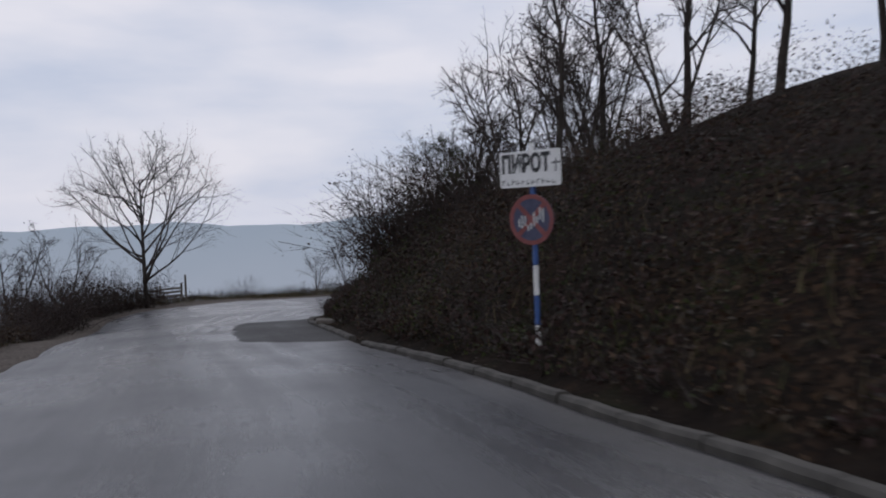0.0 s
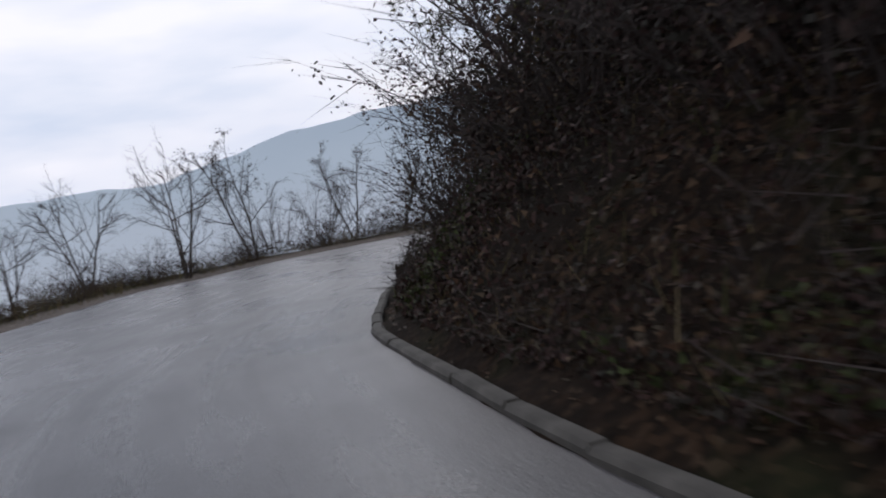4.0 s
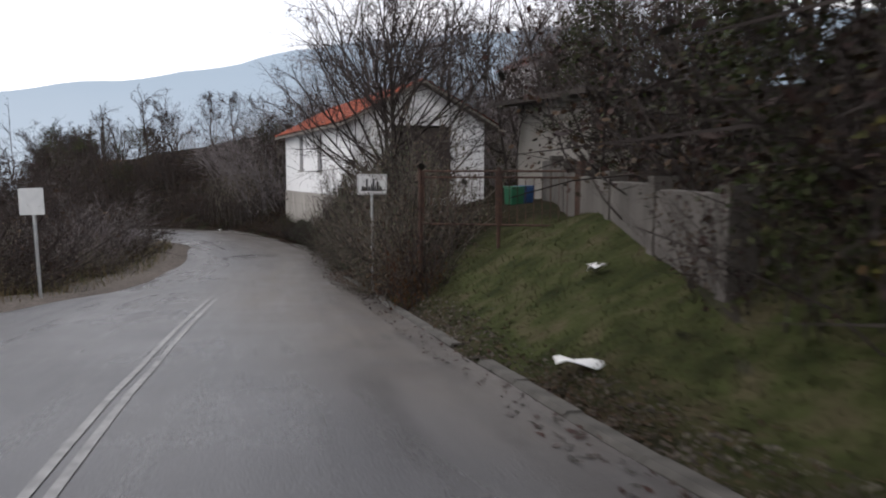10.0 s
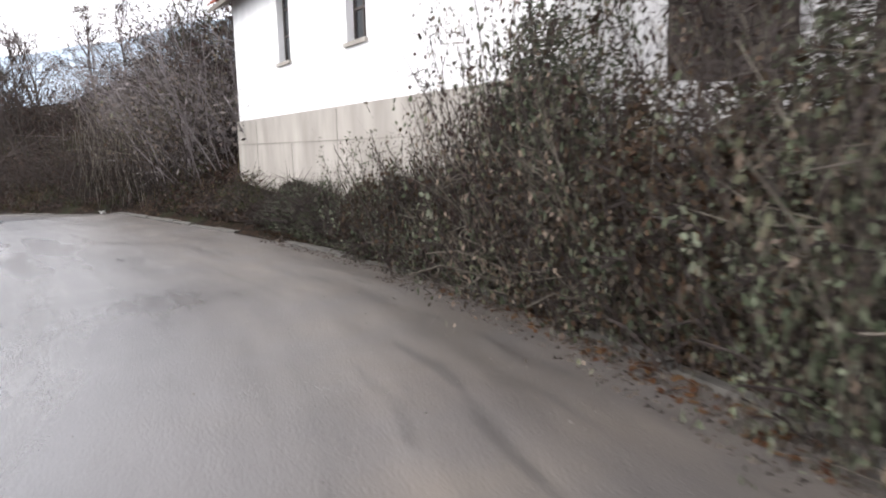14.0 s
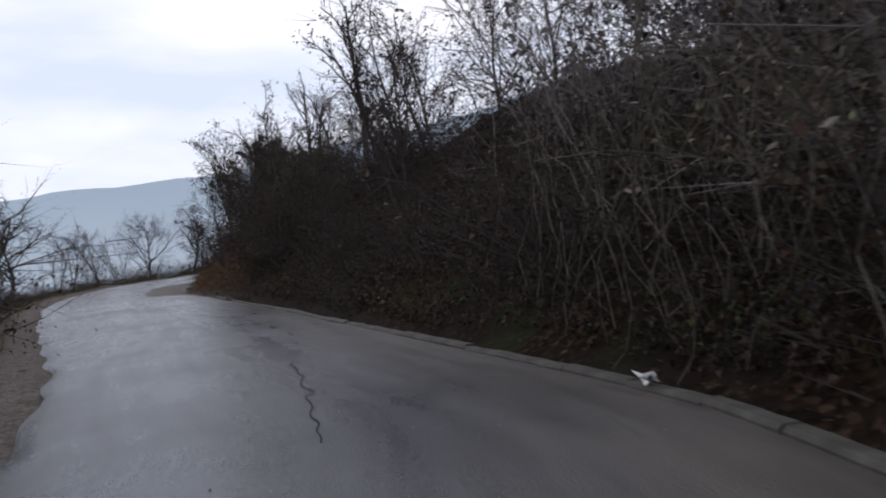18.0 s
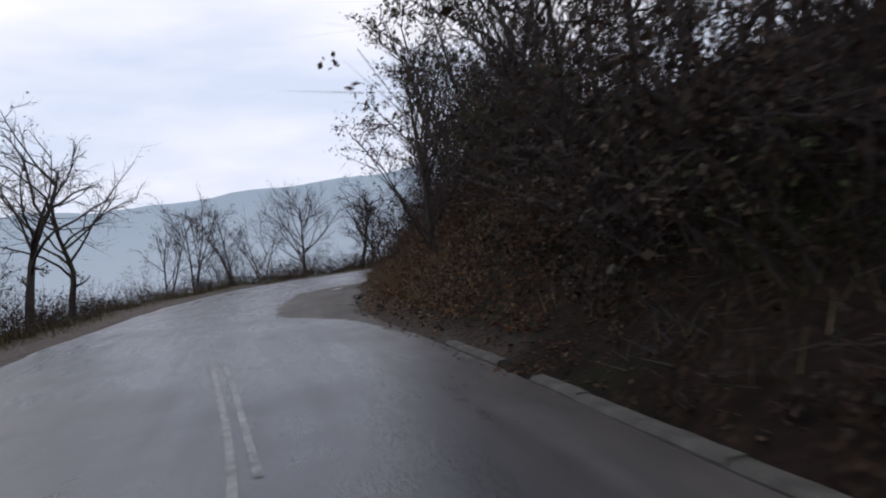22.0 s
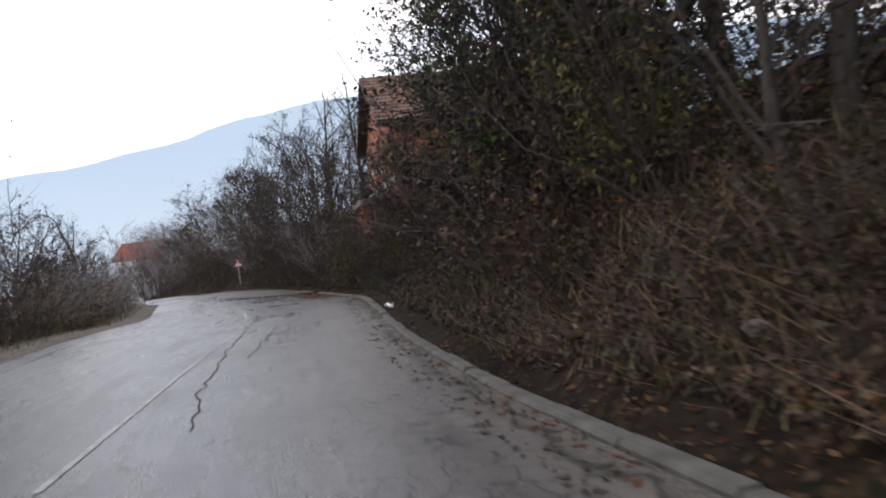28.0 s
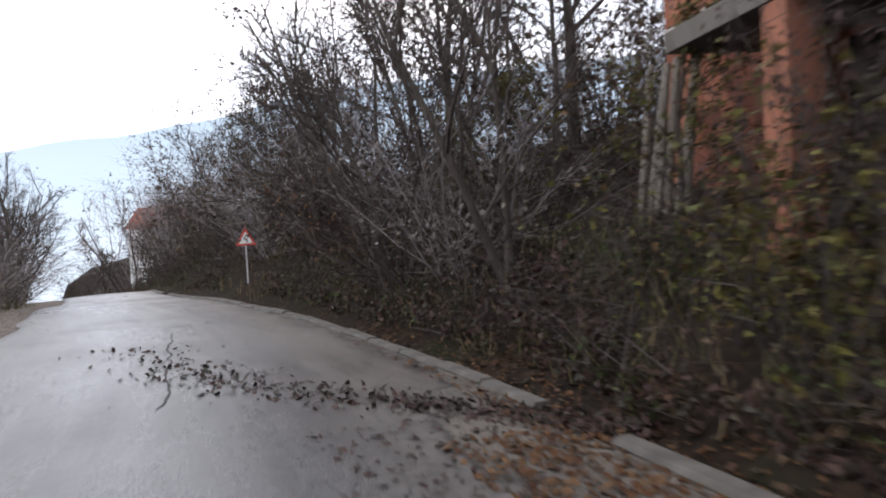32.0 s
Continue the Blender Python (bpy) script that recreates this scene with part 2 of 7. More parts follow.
v2.inputs["Scale"].default_value = 22
l.new(n.new("ShaderNodeTexCoord").outputs["Object"], v2.inputs["Vector"])
sep2 = n.new("ShaderNodeSeparateColor")
l.new(v2.outputs["Color"], sep2.inputs[0])
grav = ramp(n, l, calc(n, l, "ADD", calc(n, l, "MULTIPLY", sep2.outputs[0], 0.6), calc(n, l, "MULTIPLY", mid, 0.4)),
            [(0.2, (0.055, 0.048, 0.042)), (0.75, (0.15, 0.13, 0.115))])
col = mixc(n, l, attr(n, "gravel"), col, grav)
l.new(col, b.inputs["Base Color"])
b.inputs["Specular IOR Level"].default_value = 0.05
bump(n, l, b, calc(n, l, "ADD", v1.outputs["Distance"], mid), 0.3, 0.03)

M_KERB = plain("old_mossy_concrete_kerb", (0.0180, 0.0162, 0.0132), (0.0780, 0.0720, 0.0630), 4, 0.9, 0.6, 0.012)
M_CONC = plain("stained_concrete", (0.2295, 0.2125, 0.1870), (0.3740, 0.3485, 0.3145), 2.2, 0.9, 0.3, 0.01, stretch=(1, 1, 0.35))
M_SEAM = plain("formwork_seam_concrete", (0.15, 0.138, 0.12), (0.25, 0.232, 0.205), 3, 0.9, 0.2, 0.005)
M_OLDCONC = plain("old_streaked_concrete", (0.0488, 0.0429, 0.0364), (0.1235, 0.1105, 0.0975), 2.0, 0.9, 0.4, 0.01, stretch=(1, 1, 0.3))
M_BLUEBIN = plain("blue_plastic", (0.02, 0.06, 0.16), (0.03, 0.09, 0.22), 5, 0.45, 0.0)
M_PLASTER = plain("white_plaster", (0.70, 0.70, 0.70), (0.82, 0.82, 0.81), 3, 0.9, 0.15, 0.004)
M_BARK = plain("grey_brown_bark", (0.024, 0.020, 0.018), (0.075, 0.064, 0.056), 14, 0.95, 0.8, 0.02, stretch=(1, 1, 0.25))
M_TWIG = plain("dark_twigs", (0.0250, 0.0200, 0.0187), (0.0688, 0.0575, 0.0525), 5, 0.95, 0.0)
M_LEAF_BROWN = leafy("withered_leaves", [(0.0272, 0.0176, 0.0112), (0.0448, 0.0248, 0.0152), (0.0648, 0.0424, 0.0248), (0.0368, 0.0296, 0.0200)])
M_LEAF_OLIVE = leafy("dull_green_leaves", [(0.018, 0.024, 0.008), (0.028, 0.036, 0.012), (0.044, 0.056, 0.018), (0.034, 0.028, 0.015)])
M_LEAF_YELLOW = leafy("yellow_green_leaves", [(0.0648, 0.0592, 0.0152), (0.0944, 0.0840, 0.0224), (0.0448, 0.0472, 0.0152), (0.0592, 0.0368, 0.0152)])
M_LEAF_RUST = leafy("rust_leaves", [(0.0592, 0.0272, 0.0120), (0.0840, 0.0368, 0.0152), (0.0448, 0.0200, 0.0112), (0.0992, 0.0544, 0.0248)])
M_LEAF_PURPLE = leafy("dark_purple_brown_leaves", [(0.0224, 0.0136, 0.0128), (0.0344, 0.0200, 0.0176), (0.0496, 0.0296, 0.0248), (0.0272, 0.0248, 0.0200)])
M_LEAF_IVY = leafy("grey_green_ivy_leaves", [(0.0425, 0.0528, 0.0323), (0.0731, 0.0850, 0.0528), (0.1156, 0.1258, 0.0901), (0.0528, 0.0425, 0.0323)])
# winter-grey twigs, lightened further to stand in for distance haze
M_TWIG_HAZED = plain("hazed_grey_bare_twigs", (0.105, 0.092, 0.094), (0.210, 0.188, 0.186), 5, 0.95, 0.0)
# lighter copy of the brown leaves: brighter light painted into the colour
M_LEAF_LIT = leafy("lit_brown_leaves", [(0.115, 0.085, 0.064), (0.165, 0.130, 0.100), (0.080, 0.060, 0.048), (0.105, 0.108, 0.068)])
# withered grey leaves, paled by the same painted haze
M_LEAF_HAZED = leafy("hazed_grey_withered_leaves", [(0.115, 0.100, 0.100), (0.160, 0.140, 0.138), (0.080, 0.070, 0.069), (0.120, 0.102, 0.090)])
M_LEAF_STRAW = leafy("pale_brown_dead_stalks", [(0.110, 0.075, 0.048), (0.160, 0.115, 0.075), (0.075, 0.050, 0.034), (0.130, 0.085, 0.050)], 0.9)
M_VINE = plain("pale_dead_vine", (0.0900, 0.0780, 0.0660), (0.1680, 0.1500, 0.1260), 8, 0.95, 0.0)
M_MUD = leafy("drying_mud", [(0.05, 0.042, 0.035), (0.08, 0.067, 0.056), (0.11, 0.095, 0.08), (0.035, 0.03, 0.026)], 0.8)
M_ROCK = plain("brown_grey_rock", (0.05, 0.043, 0.036), (0.13, 0.115, 0.10), 9, 0.9, 0.6, 0.02)
M_DRYGRASS = leafy("dry_grass", [(0.13, 0.10, 0.055), (0.19, 0.15, 0.085), (0.10, 0.085, 0.04), (0.07, 0.075, 0.03)], 0.9)
M_GRASS = leafy("short_green_grass", [(0.028, 0.034, 0.012), (0.040, 0.046, 0.016), (0.060, 0.062, 0.027), (0.070, 0.060, 0.034)], 0.8)
M_STONE = leafy("pale_stones", [(0.0880, 0.0825, 0.0743), (0.1320, 0.1210, 0.1100), (0.1870, 0.1760, 0.1595), (0.0660, 0.0605, 0.0550)], 0.9)
M_PAINT = plain("worn_white_road_paint", (0.055, 0.055, 0.058), (0.27, 0.27, 0.265), 9, 0.5, 0.2, 0.004, big=0.9)
M_WHITE = plain("white_sign_enamel", (0.66, 0.66, 0.65), (0.76, 0.76, 0.75), 7, 0.4, 0.0)
M_BLACK = plain("black_lettering", (0.015, 0.015, 0.016), (0.03, 0.03, 0.03), 7, 0.5, 0.0)
M_RED = plain("faded_red_paint", (0.40, 0.035, 0.03), (0.50, 0.07, 0.05), 8, 0.45, 0.0)
M_OLD_RED = plain("bleached_dark_red", (0.14, 0.035, 0.035), (0.24, 0.07, 0.065), 8, 0.6, 0.0)
M_OLD_BLUE = plain("bleached_dark_blue", (0.03, 0.035, 0.075), (0.07, 0.075, 0.13), 12, 0.6, 0.0)
M_BLUE = plain("blue_paint", (0.03, 0.07, 0.22), (0.05, 0.11, 0.30), 8, 0.45, 0.0)
M_GALV = plain("galvanised_steel", (0.38, 0.39, 0.40), (0.52, 0.53, 0.53), 9, 0.45, 0.1, 0.003, metal=0.6)
M_SIGNBACK = plain("grey_sign_back", (0.48, 0.49, 0.49), (0.58, 0.59, 0.58), 6, 0.5, 0.0)
M_RUST = plain("rusty_iron", (0.0420, 0.0245, 0.0196), (0.0980, 0.0525, 0.0350), 12, 0.8, 0.4, 0.005, metal=0.3)
M_WOOD = plain("weathered_wood", (0.08, 0.068, 0.058), (0.19, 0.165, 0.14), 10, 0.9, 0.5, 0.01, stretch=(1, 1, 0.15))
M_BRICK = leafy("orange_hollow_brick", [(0.22, 0.085, 0.055), (0.27, 0.105, 0.065), (0.31, 0.14, 0.09), (0.18, 0.07, 0.05)], 0.9)
M_MORTAR = plain("grey_mortar", (0.20, 0.18, 0.165), (0.34, 0.31, 0.28), 14, 0.95, 0.5, 0.01)
M_TILE_RED = leafy("red_roof_tile", [(0.2100, 0.0525, 0.0280), (0.2520, 0.0700, 0.0385), (0.1820, 0.0455, 0.0280), (0.1540, 0.0490, 0.0350)], 0.8)
M_TILE_BROWN = leafy("brown_roof_tile", [(0.13, 0.075, 0.055), (0.17, 0.095, 0.07), (0.10, 0.06, 0.048), (0.15, 0.10, 0.085)], 0.85)
M_DOOR = plain("dark_brown_boards", (0.030, 0.022, 0.018), (0.055, 0.042, 0.034), 8, 0.7, 0.3, 0.01, stretch=(1, 1, 0.15))
M_GLASS, n, l, b = mat("window_glass", (0.03, 0.035, 0.04), 0.06)
M_SHADE = plain("painted_dark_shade", (0.02, 0.018, 0.016), (0.035, 0.03, 0.028), 3, 0.95, 0.0)
M_GREENBIN = plain("green_plastic", (0.015, 0.10, 0.05), (0.03, 0.15, 0.08), 5, 0.45, 0.0)
M_PUDDLE, n, l, b = mat("muddy_water", (0.10, 0.085, 0.07), 0.45)
b.inputs["Roughness"].default_value = 0.03

# far ridge: plain backdrop, kilometres off, with glowing haze painted in, palest low down
M_RIDGE, n, l, b = mat("far_ridge_painted_haze", (0.35, 0.42, 0.48), 1.0)
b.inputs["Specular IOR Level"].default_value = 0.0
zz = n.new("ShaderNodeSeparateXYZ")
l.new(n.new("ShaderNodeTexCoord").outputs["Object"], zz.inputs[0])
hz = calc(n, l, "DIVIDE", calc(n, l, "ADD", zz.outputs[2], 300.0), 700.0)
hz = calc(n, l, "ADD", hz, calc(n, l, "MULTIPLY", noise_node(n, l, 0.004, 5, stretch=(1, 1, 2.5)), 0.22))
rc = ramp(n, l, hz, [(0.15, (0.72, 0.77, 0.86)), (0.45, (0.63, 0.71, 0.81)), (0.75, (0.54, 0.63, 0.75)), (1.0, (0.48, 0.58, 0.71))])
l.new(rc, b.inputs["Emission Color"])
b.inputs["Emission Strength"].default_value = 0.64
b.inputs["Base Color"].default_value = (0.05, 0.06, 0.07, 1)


# ---------------------------------------------------------------- mesh helpers
class Mesh:
    """Collects vertices and faces."""

    def __init__(self):
        self.v, self.f = [], []

    def quad(self, a, b, c, d):
        k = len(self.v)
        self.v += [a, b, c, d]
        self.f.append((k, k + 1, k + 2, k + 3))

    def tube(self, pts, radii, sides=5, cap=False):
        k0 = len(self.v)
        pts = [Vector(p) for p in pts]
        ref = Vector((0.31, 0.95, 0.12))
        for i, p in enumerate(pts):
            t = (pts[min(i + 1, len(pts) - 1)] - pts[max(i - 1, 0)])
            t.normalize()
            u = t.cross(ref)
            if u.length < 0.05:
                u = t.cross(Vector((1, 0, 0)))
            u.normalize()
            w = t.cross(u)
            r = radii[i]
            for s in range(sides):
                a = 2 * math.pi * s / sides
                self.v.append(p + u * (r * math.cos(a)) + w * (r * math.sin(a)))
        for i in range(len(pts) - 1):
            for s in range(sides):
                a, b2 = k0 + i * sides + s, k0 + i * sides + (s + 1) % sides
                self.f.append((a, b2, b2 + sides, a + sides))
        if cap:
            self.f.append(tuple(k0 + s for s in range(sides))[::-1])
            e = k0 + (len(pts) - 1) * sides
            self.f.append(tuple(e + s for s in range(sides)))

    def box(self, x0, y0, z0, x1, y1, z1, m=None, taper=0.0):
        k = len(self.v)
        c = [(x0, y0, z0), (x1, y0, z0), (x1, y1, z0), (x0, y1, z0),
             (x0 + taper, y0 + taper, z1), (x1 - taper, y0 + taper, z1), (x1 - taper, y1 - taper, z1), (x0 + taper, y1 - taper, z1)]
        self.v += [(m @ Vector(p)) if m is not None else Vector(p) for p in c]
        self.f += [tuple(k + i for i in q) for q in ((3, 2, 1, 0), (4, 5, 6, 7), (0, 1, 5, 4), (1, 2, 6, 5), (2, 3, 7, 6), (3, 0, 4, 7))]

    def prism(self, outline, depth, m=None):
        """An outline in x and z, extruded along y."""
        k, c = len(self.v), len(outline)
        for y in (0, depth):
            for x, z in outline:
                p = Vector((x, y, z))
                self.v.append(m @ p if m is not None else p)
        self.f.append(tuple(k + i for i in range(c)))
        self.f.append(tuple(k + c + i for i in range(c))[::-1])
        for i in range(c):
            j = (i + 1) % c
            self.f.append((k + j, k + i, k + c + i, k + c + j))

    def leaf(self, p, size, rnd):
        d = Vector((rnd.gauss(0, 1), rnd.gauss(0, 1), rnd.gauss(-0.4, 0.8)))
        d.normalize()
        w = d.cross(Vector((rnd.gauss(0, 1), rnd.gauss(0, 1), rnd.gauss(0, 1))))
        if w.length < 1e-3:
            return
        w.normalize()
        p = Vector(p)
        self.quad(p, p + d * size * 0.55 + w * size * 0.3, p + d * size, p + d * size * 0.5 - w * size * 0.28)

    def leaflet(self, p, size, rnd):
        d = Vector((rnd.gauss(0, 1), rnd.gauss(0, 1), rnd.gauss(-0.4, 0.8))).normalized()
        w = d.cross(Vector((rnd.gauss(0, 1), rnd.gauss(0, 1), rnd.gauss(0, 1))))
        p, k = Vector(p), len(self.v)
        w = w.normalized() * (size * 0.32)
        self.v += [p - w, p + w, p + d * size]
        self.f.append((k, k + 1, k + 2))

    def sliver(self, a, b, w, rnd):
        """A twig as thin as a blade."""
        a, b, k = Vector(a), Vector(b), len(self.v)
        side = (b - a).cross(Vector((rnd.gauss(0, 1), rnd.gauss(0, 1), rnd.gauss(0, 1))))
        side = side.normalized() * w
        self.v += [a - side, a + side, b]
        self.f.append((k, k + 1, k + 2))

    def mesh(self, name, material, smooth=False):
        me = bpy.data.meshes.new(name)
        me.from_pydata([tuple(p) for p in self.v], [], self.f)
        me.materials.append(material)
        if smooth:
            me.polygons.foreach_set("use_smooth", [True] * len(me.polygons))
        me.update()
        return me


def part(name, shape, material, parent=None, label="", smooth=False, bevel=0.0):
    """One mesh object under a thing or a part."""
    me = shape if isinstance(shape, bpy.types.Mesh) else shape.mesh(name, material, smooth)
    ob = new(name, me)
    ob.parent = parent
    if bevel:
        k = ob.modifiers.new("edges", "BEVEL")
        k.width, k.segments, k.limit_method = bevel, 2, "ANGLE"
    if label:
        tagged(ob, label)
    return ob


def thing(name, m, label, category, group="", kind=""):
    ob = new(name)
    ob.empty_display_size = 0.3
    ob.matrix_world = m
    return tagged(ob, label, category, group, kind)


def tube_obj(pts, r, sides=8):
    s = Mesh()
    s.tube(pts, [r] * len(pts), sides, True)
    return s


def yaw_at(x, y, z, degrees):
    return pose(x, y, z, 0, 0, degrees)


# ---------------------------------------------------------------- the lie of the road
RIGHT = [(22, -62), (9, -25), (5.2, -10), (2.7, 0.2), (1.1, 5.8), (-0.3, 9.8), (-1.5, 12.8), (-2.7, 16.4), (-3.6, 19.2), (-4.05, 21.8),
         (-4.05, 24.9), (-3.5, 29.6), (-3.0, 31.4), (-2.2, 33.4), (-1.0, 36.0), (1.2, 38.9), (2.8, 40.8), (4.3, 42.6), (6.4, 44), (9.8, 45.4),
         (14.6, 46.8), (18.6, 47.5), (25, 48.4), (28.4, 48.8), (32.2, 49.4), (35.7, 49.6), (38.5, 50.1), (40.5, 50.8), (42.5, 51.6)]
RIGHT += [(44.6, 52.6), (47.2, 54.0), (51.6, 56), (53.9, 57.1), (58.4, 60.9), (61.6, 63.3), (65.4, 66.2), (69.0, 69.4), (72.6, 72.4), (77.4, 76.9),
          (79.9, 78.9), (82.5, 80.8), (86.7, 83.4), (89.5, 85.4), (94.2, 86.9), (101.7, 87.7), (111, 87.9), (114.4, 88.4), (118.4, 89.3), (121.1, 90),
          (126.3, 91.9), (131.1, 94), (140, 98), (158, 105), (192, 117), (240, 134)]
LEFT = [(17, -66), (2.5, -26), (-1, -10), (-4.2, 1), (-7.1, 11.6), (-8.2, 14.5), (-9.8, 19.1), (-11.8, 24.5), (-13, 29), (-12.7, 33),
        (-11.2, 36.4), (-9.2, 39.8), (-7.2, 42.6), (-5.2, 44.8), (-3.3, 46.4), (1.3, 49.5), (8.9, 52.1), (13.8, 53.7), (18.5, 54.1), (22.8, 54.4),
        (28.8, 54.1), (34.9, 54.5), (38.4, 54.9), (41.2, 55.6), (43.2, 55.9), (44.5, 56.8), (50.7, 60.8), (53, 62.3), (56.3, 65.2), (60.2, 69),
        (63.5, 72.4), (66.9, 75.6), (74.5, 82.8), (78.5, 86.1), (82.5, 89), (87.5, 91.8), (92.5, 93.6), (98, 94.6), (104, 95), (110, 94.9),
        (115.5, 94.6), (120.5, 95.2), (127, 96.6), (132.5, 98.6), (137, 99.6), (150, 105.5), (186, 123), (236, 142)]
# the road runs downhill: place along RIGHT, height
FALL = np.array([(0, 5.5), (1, 2.3), (2, .95), (3, .12), (4, -.48), (5, -.89), (7, -1.58), (9, -2.16), (11, -3.11), (13, -3.65), (15, -4.33), (17, -4.88),
                 (19, -5.38), (20, -5.77), (21, -6.09), (22, -6.61), (23, -6.88), (24, -7.15), (25, -7.29), (27, -7.34), (30, -7.34), (31, -7.44),
                 (33, -7.84), (35, -8.32), (37, -8.71), (39, -9.02), (41, -9.24), (43, -9.38), (45, -9.82), (47, -10.05), (49, -10.2), (50, -10.35), (51, -10.75), (52, -12.4), (53, -17), (54, -26)])
# bank on the uphill side: place along RIGHT, steepness, height
BANK = np.array([(0, .5, 4), (3, .6, 4.5), (6, .75, 3.9), (8, .65, 3.4), (10, .9, 5), (14, 1.2, 6), (17, 1.2, 6.5), (18.6, .8, 5), (19.8, .35, 1.0),
                 (21, .7, 1.0), (22, 1.5, 1.35), (22.6, 2.0, 1.35), (24, 1.2, 1.5), (25, .6, 1.7), (28, .5, 1.6), (29.6, .7, 3), (31, 1.2, 5.4), (32.4, 1.0, 4.5), (34.2, .95, 4.4), (35.2, 1.1, 6), (37, .9, 5), (40, .9, 6), (42.3, 1.0, 6.5),
                 (44.4, .9, 3.4), (46, .8, 2.2), (47.5, .7, 2.2), (49, .8, 3.5), (51, .7, 4), (54, .5, 4)])


def curve(points, per=8):
    """A smooth line through the points, with each sample's place along the list."""
    p = np.array(points, float)
    q = np.vstack([2 * p[0] - p[1], p, 2 * p[-1] - p[-2]])
    out, place = [], []
    for i in range(len(p) - 1):
        a, b2, c, d = q[i], q[i + 1], q[i + 2], q[i + 3]
        for k in range(per):
            t = k / per
            out.append(0.5 * (2 * b2 + (c - a) * t + (2 * a - 5 * b2 + 4 * c - d) * t * t + (3 * b2 - a - 3 * c + d) * t ** 3))
            place.append(i + t)
    out.append(p[-1])
    place.append(len(p) - 1)
    return np.array(out), np.array(place)


R_LINE, R_AT = curve(RIGHT)
L_LINE, L_AT = curve(LEFT)


def from_line(px, py, line, at):
    """Signed distance from a line (positive to its right) and the place along it."""
    px, py = np.atleast_1d(px).astype(float), np.atleast_1d(py).astype(float)
    best = np.full(px.shape, 1e9)
    sign, where = np.zeros(px.shape), np.zeros(px.shape)
    for i in range(len(line) - 1):
        a, d = line[i], line[i + 1] - line[i]
        t = np.clip(((px - a[0]) * d[0] + (py - a[1]) * d[1]) / (d @ d), 0, 1)
        qx, qy = px - a[0] - t * d[0], py - a[1] - t * d[1]
        r = np.hypot(qx, qy)
        s = np.sign(d[1] * (px - a[0]) - d[0] * (py - a[1]))
        m = r < best - 1e-9
        best[m], sign[m] = r[m], s[m]
        where[m] = at[i] + t[m] * (at[i + 1] - at[i])
    return best * np.where(sign == 0, 1, sign), where


def spread(lo, hi, step, far):
    mid = np.arange(lo, hi + step / 2, step)
    grow = step * np.cumsum(1.28 ** np.arange(1, 40))
    grow = grow[grow < far]
    return np.concatenate([lo - grow[::-1], mid, hi + grow])


S = np.linspace(0, 1, 700)


def along(line, f):
    seg = np.concatenate([[0], np.cumsum(np.hypot(*np.diff(line, axis=0).T))])
    return np.stack([np.interp(f * seg[-1], seg, line[:, k]) for k in (0, 1)], -1)


# pair the edges: for each place on the right edge the nearest free place on the left one
pair = []
for q in along(R_LINE, S):
    pair.append(np.argmin(np.hypot(L_LINE[:, 0] - q[0], L_LINE[:, 1] - q[1])))
pair = np.maximum.accumulate(np.array(pair, float))
ker = np.ones(9) / 9
pair = np.convolve(np.pad(pair, 4, mode="edge"), ker, mode="valid")
rp_pts = along(R_LINE, S)
lp_pts = np.stack([np.interp(pair, np.arange(len(L_LINE)), L_LINE[:, k]) for k in (0, 1)], -1)
_, pl = from_line(rp_pts[:, 0], rp_pts[:, 1], R_LINE, R_AT)
mono = np.maximum.accumulate(pair + np.arange(len(pair)) * 1e-6)


GX, GY = spread(-40, 178, 0.85, 4200), spread(-25, 138, 0.85, 4200)
gx, gy = np.meshgrid(GX, GY, indexing="ij")
rd, rp = from_line(gx.ravel(), gy.ravel(), R_LINE, R_AT)
ld, lp = from_line(gx.ravel(), gy.ravel(), L_LINE, L_AT)
rd, rp, ld = rd.reshape(gx.shape), rp.reshape(gx.shape), -ld.reshape(gx.shape)
steep, tall = np.interp(rp, BANK[:, 0], BANK[:, 1]), np.interp(rp, BANK[:, 0], BANK[:, 2])


def value_noise(x, y, size, seed):
    """Smooth noise in -1 to 1 over the plan."""
    r = np.random.RandomState(seed).rand(97, 97) * 2 - 1
    u, v = x / size, y / size
    i, j = np.floor(u).astype(int), np.floor(v).astype(int)
    a, b2 = u - i, v - j
    a, b2 = a * a * (3 - 2 * a), b2 * b2 * (3 - 2 * b2)
    i, j = i % 96, j % 96
    return (r[i, j] * (1 - a) + r[i + 1, j] * a) * (1 - b2) + (r[i, j + 1] * (1 - a) + r[i + 1, j + 1] * a) * b2


base_r = np.interp(rp, FALL[:, 0], FALL[:, 1])
base_l = np.interp(np.interp(lp.reshape(gx.shape) * 8, mono, pl), FALL[:, 0], FALL[:, 1])
share = np.clip(-rd, 0, None) / np.maximum(np.clip(-rd, 0, None) + np.clip(-ld, 0, None), 1e-6)
share = np.where(ld > 0, 1.0, np.where(rd > 0, 0.0, share))
share = np.where((rd > 0) & (ld > 0), 0.0, share)
base = BASE = base_r * (1 - share) + base_l * share
d = np.clip(rd - 0.7, 0, None)
up = np.clip(rd - 0.35, 0, 0.45) * 0.4 - 0.07 + tall * (1 - np.exp(-d * steep / tall)) + np.interp(rp, [0, 44, 46, 54], [.10, .10, .02, .02]) * np.clip(d, 0, 260) + value_noise(gx, gy, 2.3, 1) * np.clip(d * 0.25, 0, 0.3) + value_noise(gx, gy, 9, 2) * np.clip(d * 0.1, 0, 0.8)
e = np.clip(ld - 1.9, 0, None)
